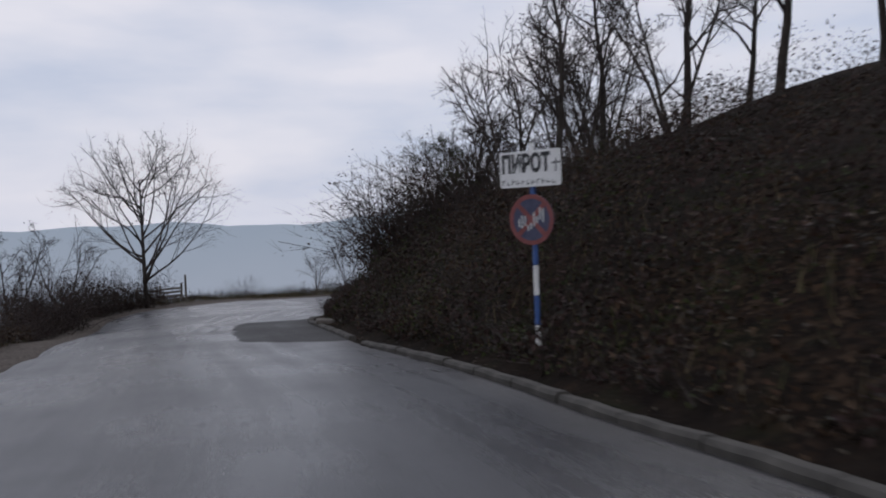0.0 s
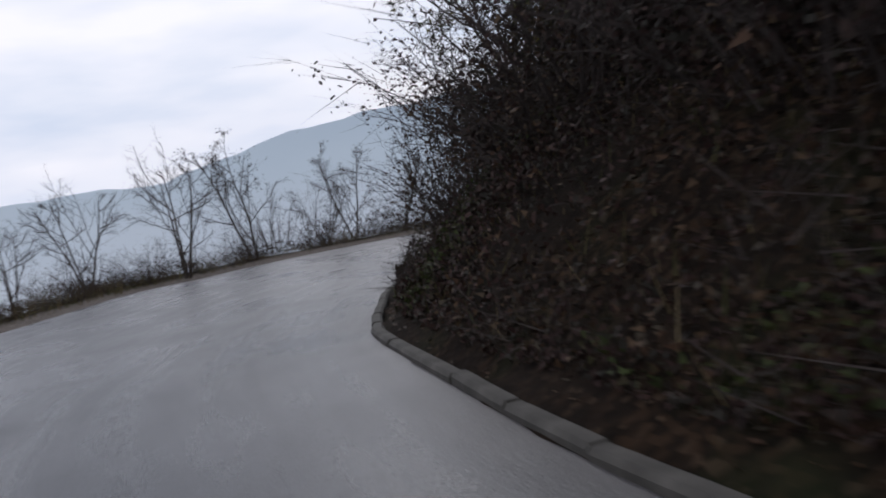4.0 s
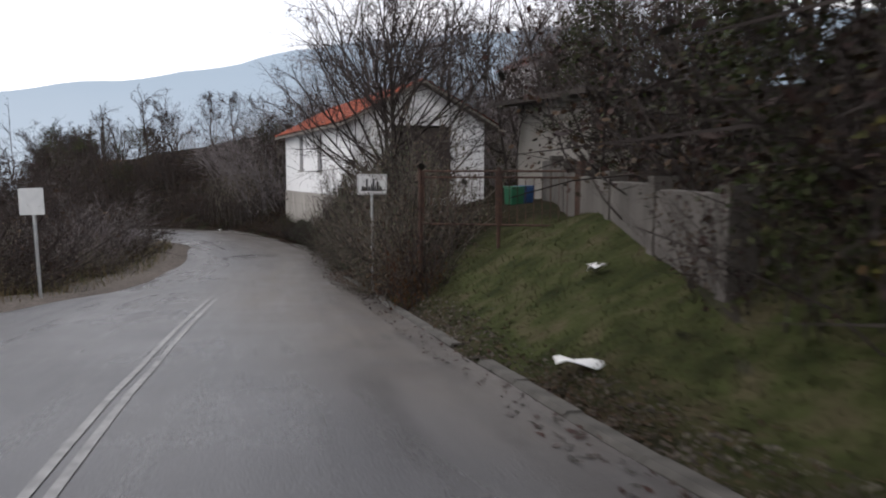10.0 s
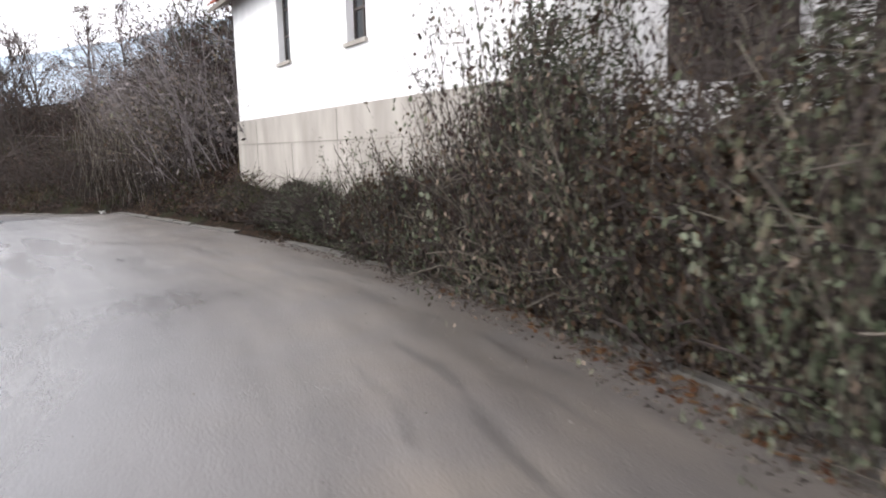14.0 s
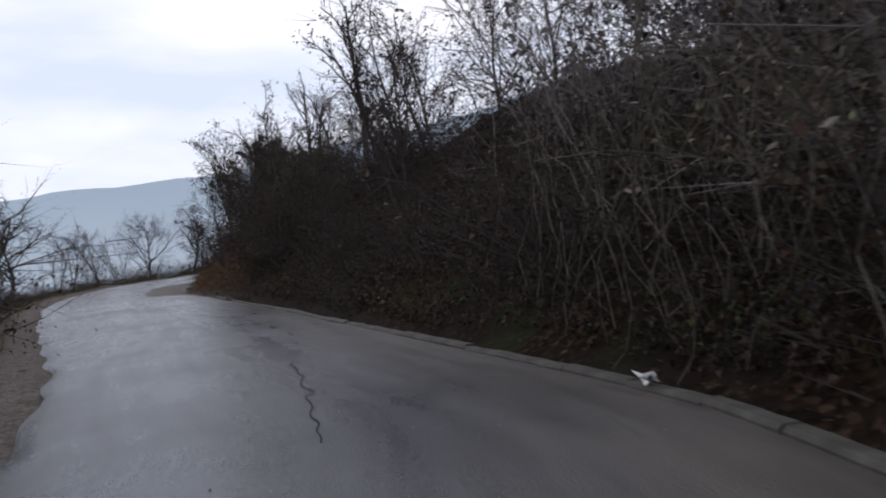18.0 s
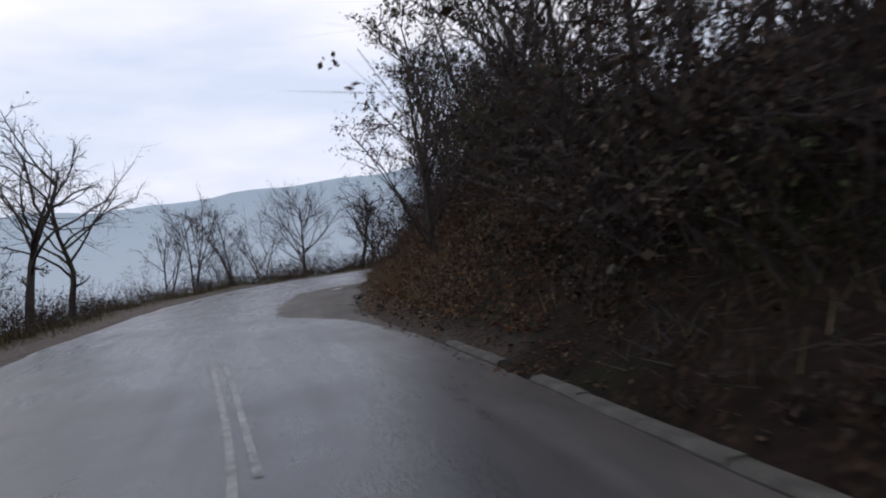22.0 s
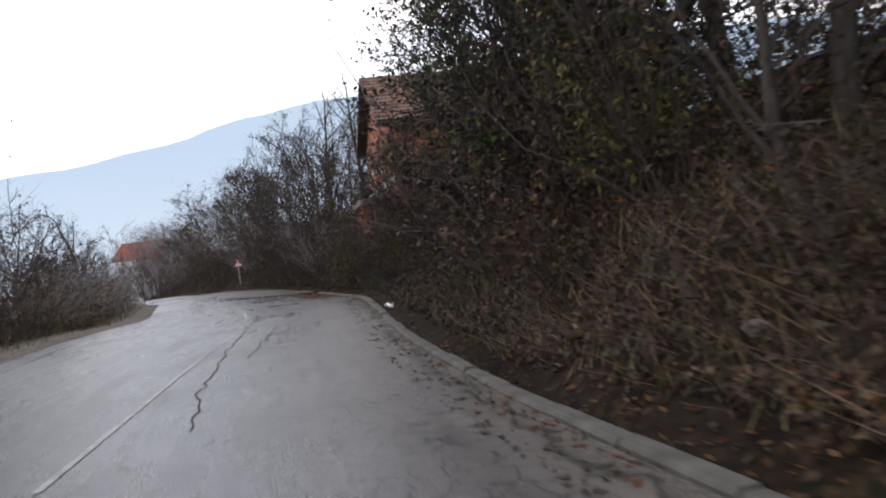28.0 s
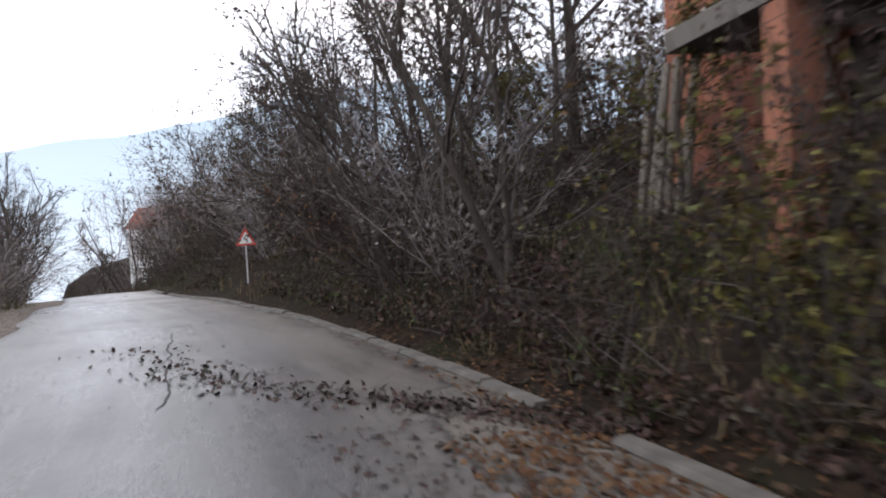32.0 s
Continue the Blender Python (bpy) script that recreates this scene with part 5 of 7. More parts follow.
# ---------------------------------------------------------------- kerb
def kerb_run(a, b2, height, width, label, seed, gap=0.012, broken=0.06):
    rnd = random.Random(seed)
    ob = thing("kerb", Matrix(), label, "kerb", "kerb along the bank", "structure")
    seg = np.concatenate([[0], np.cumsum(np.hypot(*np.diff(R_LINE, axis=0).T))])
    s0, s1 = np.interp(a, R_AT, seg), np.interp(b2, R_AT, seg)
    s = s0
    meshes = {}
    while s < s1 - 0.5:
        length = 1.0
        p, q = np.interp(s, seg, R_LINE[:, 0]), np.interp(s, seg, R_LINE[:, 1])
        p2, q2 = np.interp(s + length, seg, R_LINE[:, 0]), np.interp(s + length, seg, R_LINE[:, 1])
        ang = math.degrees(math.atan2(q2 - q, p2 - p))
        if rnd.random() > broken:
            kind = rnd.randrange(4)
            if kind not in meshes:
                k = Mesh()
                r2 = random.Random(seed * 7 + kind)
                top = [height * r2.uniform(0.9, 1.05) for _ in range(5)]
                c = 0.03
                prof = lambda h: [(0.0, -0.12), (0.0, h - c), (c, h), (width - c, h), (width, h - c), (width, -0.12)]
                xs = np.linspace(gap / 2, length - gap / 2, 5)
                for i, x in enumerate(xs):
                    for yy, zz2 in prof(top[i]):
                        k.v.append((x, -yy - r2.uniform(0, 0.008), zz2))
                for i in range(4):
                    for j in range(6):
                        u, w = i * 6 + j, i * 6 + (j + 1) % 6
                        k.f.append((u, w, w + 6, u + 6))
                k.f.append(tuple(range(6))[::-1])
                k.f.append(tuple(24 + j for j in range(6)))
                meshes[kind] = k.mesh("kerb_stone", M_KERB)
            st = new("kerb_stone", meshes[kind])
            st.parent = ob
            z0, z1 = (float(np.interp(np.interp(v, seg, R_AT), FALL[:, 0], FALL[:, 1])) for v in (s, s + length))
            st.matrix_world = pose(p, q, z0 + rnd.uniform(-0.012, 0.006), rnd.uniform(-2.5, 2.5), math.degrees(math.atan2(z0 - z1, length)) + rnd.uniform(-.4, .4), ang + rnd.uniform(-.8, .8))
        s += length
    return ob


kerb_run(2.5, 9.6, 0.085, 0.15, "weathered grey concrete kerb stones along the bank", 31)
kerb_run(9.6, 14.2, 0.075, 0.15, "pale curved concrete kerb at the bend", 32, broken=0.0)
kerb_run(14.2, 20.0, 0.035, 0.16, "sunken dark concrete kerb under the bank", 36, broken=0.1)
kerb_run(20.0, 29.8, 0.035, 0.16, "sunken muddy concrete kerb", 33, broken=0.15)
kerb_run(29.8, 37.2, 0.05, 0.16, "dark mossy concrete kerb under the thicket", 34, broken=0.06)
kerb_run(42.2, 51.5, 0.045, 0.16, "low concrete kerb half buried in leaves", 35, broken=0.08)


# ---------------------------------------------------------------- signs
def text_mesh(body, size, material, name="lettering", squeeze=1.0, heavy=0.0):
    c = bpy.data.curves.new(name, "FONT")
    c.body, c.size, c.extrude, c.offset = body, size, 0.0015, heavy
    c.align_x, c.align_y = "CENTER", "CENTER"
    tmp = new("lettering_source", c)
    dg = bpy.context.evaluated_depsgraph_get()
    me = bpy.data.meshes.new_from_object(tmp.evaluated_get(dg))
    bpy.data.objects.remove(tmp)
    me.transform(Matrix.Diagonal((squeeze, 1, 1, 1)))
    me.materials.clear()
    me.materials.append(material)
    return me


def plate(w, h, thick=0.012):
    s = Mesh()
    c, pts = 0.03, []
    for cx, cz, a0 in ((w / 2 - c, h / 2 - c, 0), (-w / 2 + c, h / 2 - c, 90), (-w / 2 + c, -h / 2 + c, 180), (w / 2 - c, -h / 2 + c, 270)):
        for k in range(4):
            a = radians(a0 + 30 * k)
            pts.append((cx + c * math.cos(a), cz + c * math.sin(a)))
    s.prism(pts, thick)
    return s


def disc(r, y0, y1, r_in=0.0, sides=32):
    s = Mesh()
    for k in range(sides):
        a, b2 = 2 * math.pi * k / sides, 2 * math.pi * (k + 1) / sides
        pa, pb = (math.cos(a), math.sin(a)), (math.cos(b2), math.sin(b2))
        for y in (y0, y1):
            s.quad((pa[0] * r_in, y, pa[1] * r_in), (pa[0] * r, y, pa[1] * r), (pb[0] * r, y, pb[1] * r), (pb[0] * r_in, y, pb[1] * r_in))
        s.quad((pa[0] * r, y0, pa[1] * r), (pa[0] * r, y1, pa[1] * r), (pb[0] * r, y1, pb[1] * r), (pb[0] * r, y0, pb[1] * r))
    return s


# town sign with a no-stopping disc on a blue and white pole; its face looks back at the oncoming lane
sx, sy = 1.07, 8.42
sign = thing("town_sign", yaw_at(sx, sy, ground_z(sx, sy), -38) @ pose(0, 0, 0, 0, -1.5, 0), "white town name board above a round disc, banded pole", "road sign")
for k in range(7):
    z0 = -0.1 + k * 0.35
    part("pole_band", tube_obj([(0, 0, z0), (0, 0, z0 + 0.34)], 0.032, 10), (M_WHITE, M_BLUE)[k % 2], sign, ("white pole band", "blue pole band")[k % 2])
board = part("name_board", plate(0.80, 0.41), M_WHITE, sign, "white board with black letters")
board.location = (0, -0.06, 1.60 - ground_z(sx, sy))
word = part("lettering", text_mesh("ПИРОТ", 0.27, M_BLACK, squeeze=0.68, heavy=0.012), M_BLACK, board, "black town name")
word.matrix_local = pose(-0.05, -0.004, 0.05, 90, 0, 0)
scrawl = Mesh()
rnd = random.Random(2)
for k in range(11):
    x = -0.37 + k * 0.066
    scrawl.box(x, -0.004, -0.18, x + 0.01, -0.002, -0.18 + rnd.uniform(0.04, 0.065))
    low3 = -0.18 + rnd.uniform(0, 0.05)
    scrawl.box(x, -0.004, low3, x + 0.04, -0.002, low3 + 0.012)
scrawl.box(0.335, -0.004, -0.05, 0.35, -0.002, 0.1)
scrawl.box(0.29, -0.004, 0.04, 0.39, -0.002, 0.058)
part("scrawl", scrawl, M_BLACK, board, "black sprayed scrawl")
dsc = part("disc", disc(0.29, -0.055, -0.045), M_OLD_BLUE, sign, "blue disc")
dsc.location = (0, 0, 1.02 - ground_z(sx, sy))
part("red_rim", disc(0.29, -0.062, -0.058, 0.24), M_OLD_RED, dsc, "red rim")
for a in (45, -45):
    bar = Mesh()
    bar.box(-0.25, -0.061, -0.028, 0.25, -0.057, 0.028)
    ob = part("red_bar", bar, M_OLD_RED, dsc, "red diagonal bar")
    ob.matrix_local = pose(0, 0.0005 * a / 45, 0, 0, a, 0)
smear = Mesh()
for k in range(9):
    x = -0.17 + 0.04 * k
    z0 = rnd.uniform(-0.17, 0.02)
    smear.box(x, -0.066, z0, x + 0.018, -0.064, z0 + rnd.uniform(0.06, 0.16))
part("torn_sticker", smear, M_SIGNBACK, dsc, "torn pale sticker scraps")

# board seen from behind, on the valley side
sx, sy = 27.42, 54.88
sign = thing("road_sign", yaw_at(sx, sy, ground_z(sx, sy), 62) @ pose(0, 0, 0, 0, 2, 0), "grey back of a rectangular road sign on a steel post", "road sign")
gz = ground_z(sx, sy)
part("post", tube_obj([(0, 0, -0.3), (0, 0, -4.72 - gz)], 0.03, 10), M_GALV, sign)
p = part("panel", plate(0.66, 0.50), M_SIGNBACK, sign, "pale grey panel back")
p.location = (0, 0.034, -4.97 - gz)
for z in (-0.12, 0.12):
    br = Mesh()
    br.box(-0.2, -0.012, z - 0.015, 0.2, 0.0, z + 0.015)
    part("bracket", br, M_GALV, p)

# built-up area sign
sx, sy = 27.31, 48.60
sign = thing("built_up_area_sign", yaw_at(sx, sy, ground_z(sx, sy), -82), "white sign with a black town skyline, half hidden by a bush", "road sign")
part("post", tube_obj([(0, 0, -0.3), (0, 0, -4.46 - ground_z(sx, sy))], 0.025, 10), M_GALV, sign)
p = part("panel", plate(0.68, 0.46), M_WHITE, sign, "white panel")
p.location = (0, -0.05, -4.65 - ground_z(sx, sy))
p.scale = (0.85, 1, 0.85)
rim = Mesh()
for x0, z0, x1, z1 in ((-0.32, 0.2, 0.32, 0.21), (-0.32, -0.21, 0.32, -0.2), (-0.325, -0.2, -0.315, 0.2), (0.315, -0.2, 0.325, 0.2)):
    rim.box(x0, -0.005, z0, x1, -0.002, z1)
part("border_line", rim, M_BLACK, p)
sky = Mesh()
for x0, w, h in ((-0.24, 0.05, 0.10), (-0.18, 0.03, 0.07), (-0.145, 0.045, 0.26), (-0.09, 0.05, 0.09), (-0.03, 0.035, 0.15), (0.01, 0.04, 0.27), (0.06, 0.03, 0.11), (0.10, 0.05, 0.2), (0.16, 0.06, 0.09)):
    sky.box(x0, -0.005, -0.14, x0 + w, -0.002, -0.14 + h)
sky.box(-0.26, -0.005, -0.15, 0.26, -0.002, -0.12)
part("skyline", sky, M_BLACK, p, "black skyline shape")

# warning triangle for a left bend
sx, sy = 131.8, 93.35
sign = thing("warning_sign", yaw_at(sx, sy, -9.6, -70) @ Matrix.Scale(0.62, 4), "red-rimmed triangular bend warning sign on a post", "road sign")
part("post", tube_obj([(0, 0, -3.5), (0, 0, 1.4)], 0.03, 8), M_GALV, sign)
tri = Mesh()
r = 0.46
tri.prism([(r * math.cos(radians(a)), r * math.sin(radians(a))) for a in (90, 210, 330)], 0.012)
p = part("panel", tri, M_RED, sign, "red triangle")
p.location = (0, -0.05, 0.95)
inn = Mesh()
inn.prism([(0.31 * math.cos(radians(a)), 0.31 * math.sin(radians(a))) for a in (90, 210, 330)], 0.004)
q = part("white_field", inn, M_WHITE, p, "white field")
q.location = (0, -0.006, 0)
arrow = Mesh()
for x0, z0, x1, z1 in ((0.02, -0.12, 0.06, 0.0), (-0.06, -0.01, 0.06, 0.03), (-0.08, 0.0, -0.04, 0.09)):
    arrow.box(x0, -0.012, z0, x1, -0.009, z1)
part("arrow", arrow, M_BLACK, p, "black bent arrow")


# ---------------------------------------------------------------- houses
def holed_wall(length, z0, z1, thick, holes):
    """A wall along x from 0, its face at y = 0 and its body behind; holes: x0, z0, x1, z1."""
    s = Mesh()
    xs = sorted({0, length, *[h[0] for h in holes], *[h[2] for h in holes]})
    zs = sorted({z0, z1, *[h[1] for h in holes], *[h[3] for h in holes]})
    nx2, nz2 = len(xs) - 1, len(zs) - 1
    solid = lambda i, k: 0 <= i < nx2 and 0 <= k < nz2 and not any(h[0] < (xs[i] + xs[i + 1]) / 2 < h[2] and h[1] < (zs[k] + zs[k + 1]) / 2 < h[3] for h in holes)
    at = {}

    def corner(i, k, j):
        if (i, k, j) not in at:
            at[i, k, j] = len(s.v)
            s.v.append((xs[i], thick * j, zs[k]))
        return at[i, k, j]

    for i in range(nx2):
        for k in range(nz2):
            if not solid(i, k):
                continue
            s.f.append(tuple(corner(*c) for c in ((i, k, 0), (i + 1, k, 0), (i + 1, k + 1, 0), (i, k + 1, 0))))
            s.f.append(tuple(corner(*c) for c in ((i, k + 1, 1), (i + 1, k + 1, 1), (i + 1, k, 1), (i, k, 1))))
            for (di, dk), (p, q) in (((-1, 0), ((i, k), (i, k + 1))), ((1, 0), ((i + 1, k + 1), (i + 1, k))), ((0, -1), ((i + 1, k), (i, k))), ((0, 1), ((i, k + 1), (i + 1, k + 1)))):
                if not solid(i + di, k + dk):
                    s.f.append((corner(*p, 0), corner(*q, 0), corner(*q, 1), corner(*p, 1)))
    return s


def add_window(parent, x0, z0, x1, z1, bars=2, cross=2, set_back=0.12, frame_mat=None, label="narrow wooden window"):
    """A window set back into a hole of a wall that lies in the parent's x and z."""
    frame_mat = frame_mat or M_DOOR
    f = Mesh()
    t = 0.05
    for a, b2, c, d2 in ((x0, z0, x1, z0 + t), (x0, z1 - t, x1, z1), (x0, z0 + t, x0 + t, z1 - t), (x1 - t, z0 + t, x1, z1 - t)):
        f.box(a, set_back, b2, c, set_back + 0.06, d2)
    for k in range(1, bars):
        x = x0 + (x1 - x0) * k / bars
        f.box(x - 0.018, set_back, z0 + t, x + 0.018, set_back + 0.05, z1 - t)
    for k in range(1, cross):
        z = z0 + (z1 - z0) * k / cross
        f.box(x0 + t, set_back + 0.002, z - 0.018, x1 - t, set_back + 0.048, z + 0.018)
    w = part("window", f, frame_mat, parent, label)
    g = Mesh()
    g.box(x0 + 0.02, set_back + 0.02, z0 + 0.02, x1 - 0.02, set_back + 0.03, z1 - 0.02)
    part("pane", g, M_GLASS, w)
    s = Mesh()
    s.box(x0 - 0.05, -0.05, z0 - 0.06, x1 + 0.05, set_back, z0)
    part("sill", s, M_CONC, w)
    return w


def tiled_slope(name, parent, material, a, b2, c, d2, courses, per, label):
    """Overlapping tiles on the slope with eave a to b and ridge d to c."""
    a, b2, c, d2 = (Vector(p) for p in (a, b2, c, d2))
    nrm = (b2 - a).cross(d2 - a).normalized()
    if nrm.z < 0:
        nrm = -nrm
    s = Mesh()
    rnd2 = random.Random(courses)
    for i in range(courses):
        f0, f1 = i / courses, (i + 1.25) / courses
        for k in range(per):
            g0, g1 = (k + 0.03) / per, (k + 0.97) / per
            lo = lambda g, f: (a.lerp(b2, g)).lerp(d2.lerp(c, g), f)
            up1 = nrm * (0.05 + rnd2.uniform(0, 0.008))
            p = [lo(g0, f0) + up1, lo(g1, f0) + up1, lo(g1, min(f1, 1)) + nrm * 0.02, lo(g0, min(f1, 1)) + nrm * 0.02]
            m2 = lo((g0 + g1) / 2, f0) + up1 + nrm * 0.02
            m3 = lo((g0 + g1) / 2, min(f1, 1)) + nrm * 0.04
            j = len(s.v)
            s.v += [p[0], m2, p[1], p[2], m3, p[3], p[0] - nrm * 0.03, p[1] - nrm * 0.03]
            s.f += [(j, j + 1, j + 4, j + 5), (j + 1, j + 2, j + 3, j + 4), (j + 6, j + 7, j + 2, j + 1, j)]
    ob = part(name, s, material, parent, label)
    return tagged(ob, kind="stuff")


# white house: the long wall runs along the road, the gable with the big door looks up the road
LEN, DEP = 11.2, 4.9
W = thing("white_house", pose(48.51, 52.69, 0, 0, 0, math.degrees(math.atan2(-0.305, -0.952))), "white plastered house on a concrete plinth with a red tiled roof", "house")


def house_wall(name, length, z0, z1, holes, m, material, label, thick=0.3):
    ob = part(name, holed_wall(length, z0, z1, thick, holes), material, W, label)
    ob.matrix_local = m
    return ob


wins = [(3.05, -4.33, 3.72, -2.9), (6.3, -4.38, 7.0, -2.95)]
wall_s = house_wall("side_wall", LEN, -5.26, -2.5, wins, pose(0, 0, 0), M_PLASTER, "white plastered wall")
for h in wins:
    add_window(wall_s, *h, bars=2, cross=3)
plinth = house_wall("plinth", LEN + 0.06, -8.2, -5.264, [], pose(-0.03, -0.05, 0), M_CONC, "stained cast concrete plinth")
for z in (-6.42, -5.78):
    j = Mesh()
    j.box(0.05, -0.006, z, LEN, 0.0, z + 0.014)
    part("formwork_seam", j, M_SEAM, plinth)
for k, x in enumerate((1.5, 3.7, 5.9, 8.1, 10.2)):
    j = Mesh()
    j.box(x, -0.007, -8.0, x + 0.012, 0.001, -5.30 - 0.5 * (k % 2))
    part("formwork_seam", j, M_SEAM, plinth)
house_wall("end_wall", DEP - 0.3, -8.2, -2.5, [], pose(0, DEP, 0, 0, 0, -90), M_PLASTER, "white plastered wall")
house_wall("back_wall", LEN, -7.0, -2.6, [], pose(LEN, DEP, 0, 0, 0, 180), M_PLASTER, "white plastered wall")
DX0, DX1 = 1.06, 3.35
front = house_wall("gable_wall", DEP - 0.6, -7.5, -2.55, [(DX0, -5.3, DX1, -2.8)], pose(LEN, 0.3, 0, 0, 0, 90), M_PLASTER, "white gable wall")
door = Mesh()
door.box(DX0 + 0.004, 0.2, -5.28, DX1 - 0.004, 0.23, -2.82)
door = part("garage_door", door, M_DOOR, front, "dark brown boarded double door")
for k in range(11):
    w0, s = DX0 + (DX1 - DX0) * k / 11, Mesh()
    s.box(w0 + 0.006, 0.15, -5.29, w0 + (DX1 - DX0) / 11 - 0.006, 0.198, -2.81)
    part("plank", s, M_DOOR, door)
for y0, nm in ((-0.01, "front"), (LEN - 0.29, "rear")):
    gab = Mesh()
    gab.prism([(-0.3, -2.55), (DEP - 0.3, -2.55), (DEP / 2 - 0.3, -1.36)], 0.3, pose(0, y0, 0))
    part("gable", gab, M_PLASTER, front, "white gable")
o = 0.42
RZ, EA = -1.28, -2.78
tiled_slope("tiling", W, M_TILE_RED, (LEN + o, -o, EA), (-o, -o, EA), (-o, DEP / 2, RZ), (LEN + o, DEP / 2, RZ), 10, 46, "red roof tiles")
tiled_slope("tiling", W, M_TILE_RED, (-o, DEP + o, EA), (LEN + o, DEP + o, EA), (LEN + o, DEP / 2, RZ), (-o, DEP / 2, RZ), 10, 46, "red roof tiles")
for ya in (-o, DEP + o):
    under = Mesh()
    under.prism([(ya, EA - 0.02), (DEP / 2, RZ - 0.02), (DEP / 2, RZ - 0.12), (ya, EA - 0.12)], LEN + 2 * o, pose(LEN + o, 0, 0, 0, 0, 90))
    part("roof_boarding", under, M_WOOD, W, "grey roof boarding and verge")

# outbuilding behind the gate
B = thing("outbuilding", yaw_at(29.6, 43.6, -6.2, -70), "small pale shed with a dark overhanging roof behind a concrete wall", "shed")
sh = part("wall", holed_wall(3.2, 0.6, 3.55, 0.2, [(1.3, 1.6, 2.2, 3.2)]), M_CONC, B, "stained pale rendered wall")
sw = Mesh()
sw.box(0, 0.2, 0.6, 0.2, 3.2, 3.55)
sw.box(3.0, 0.2, 0.6, 3.2, 3.2, 3.55)
sw.box(0.2, 3.0, 0.6, 3.0, 3.2, 3.55)
part("wall", sw, M_CONC, B, "stained whitewashed wall")
rf = Mesh()
rf.prism([(-0.7, 3.5), (3.9, 3.9), (3.9, 4.02), (-0.7, 3.62)], 4.4, pose(0, -0.7, 0))
part("roof", rf, M_DOOR, B, "dark sheet roof")
sd = Mesh()
sd.box(1.3, 0.12, 1.6, 2.2, 0.16, 3.2)
part("door", sd, M_DOOR, B, "dark plank door")

# gate and fence at the top of the lawn
F = thing("iron_gate", Matrix(), "rusty iron double gate between thick posts above the lawn", "gate")
ga, gb = Vector((25.05, 47.8, 0)), Vector((24.26, 45.33, 0))
gdir = (gb - ga).normalized()
for f, r in ((0.0, 0.04), (0.5, 0.03), (1.0, 0.07)):
    p = ga.lerp(gb, f)
    z = ground_z(p.x, p.y)
    part("gate_post", tube_obj([(p.x, p.y, z - 0.2), (p.x, p.y, -4.34 + (0.1 if f == 1 else 0))], r, 8), M_RUST, F)
for f0, f1 in ((0.02, 0.485), (0.515, 0.97)):
    leaf = Mesh()
    a, b2 = ga.lerp(gb, f0), ga.lerp(gb, f1)
    z = -5.26
    for zz2 in (z, -4.40, -4.5):
        leaf.tube([(a.x, a.y, zz2), (b2.x, b2.y, zz2)], (0.018, 0.018), 6)
    for e2 in (a, b2):
        leaf.tube([(e2.x, e2.y, z), (e2.x, e2.y, -4.4)], (0.018, 0.018), 6)
    lf = part("gate_leaf", leaf, M_RUST, F, "rusty tubular frame")
    for k in range(1, 9):
        q = a.lerp(b2, k / 9)
        bar = Mesh()
        bar.tube([(q.x, q.y, z), (q.x, q.y, -4.5)], (0.006, 0.006), 4)
        part("bar", bar, M_RUST, lf)
WALLC = thing("garden_wall", Matrix(), "low streaked concrete garden wall beside the lawn", "wall")
pts = [Vector(p) for p in ((18.5, 45.7, 0), (24.3, 45.25, 0), (29.7, 44.6, 0))]
tops = [-4.62, -4.45, -4.1]
for i in range(2):
    n2 = 3
    for k in range(n2):
        a, b2 = pts[i].lerp(pts[i + 1], k / n2), pts[i].lerp(pts[i + 1], (k + 1) / n2)
        ln = (b2 - a).length
        top = tops[i] + (tops[i + 1] - tops[i]) * (k + 0.5) / n2
        s = Mesh()
        s.box(0.01, -0.1, -6.6, ln - 0.01, 0.1, top)
        ob = part("wall_panel", s, M_OLDCONC, WALLC, bevel=0.015)
        ob.matrix_world = pose(a.x, a.y, 0, 0, 0, math.degrees(math.atan2(b2.y - a.y, b2.x - a.x)))
        pst = Mesh()
        pst.box(-0.09, -0.13, -6.6, 0.09, 0.13, top + 0.08)
        ob = part("pillar", pst, M_OLDCONC, WALLC)
        ob.matrix_world = pose(a.x, a.y, 0)
for bx, by, tint, word in ((28.9, 45.5, M_GREENBIN, "green"), (29.3, 45.2, M_BLUEBIN, "blue")):
    bn = thing("rubbish_bin", yaw_at(bx, by, ground_z(bx, by), 20), word + " plastic bin by the shed", "bin")
    s = Mesh()
    s.box(-0.15, -0.15, 0, 0.15, 0.15, 0.36, taper=-0.02)
    part("tub", s, tint, bn, bevel=0.02)
    s = Mesh()
    s.box(-0.18, -0.18, 0.362, 0.18, 0.18, 0.4)
    part("lid", s, tint, bn, bevel=0.015)


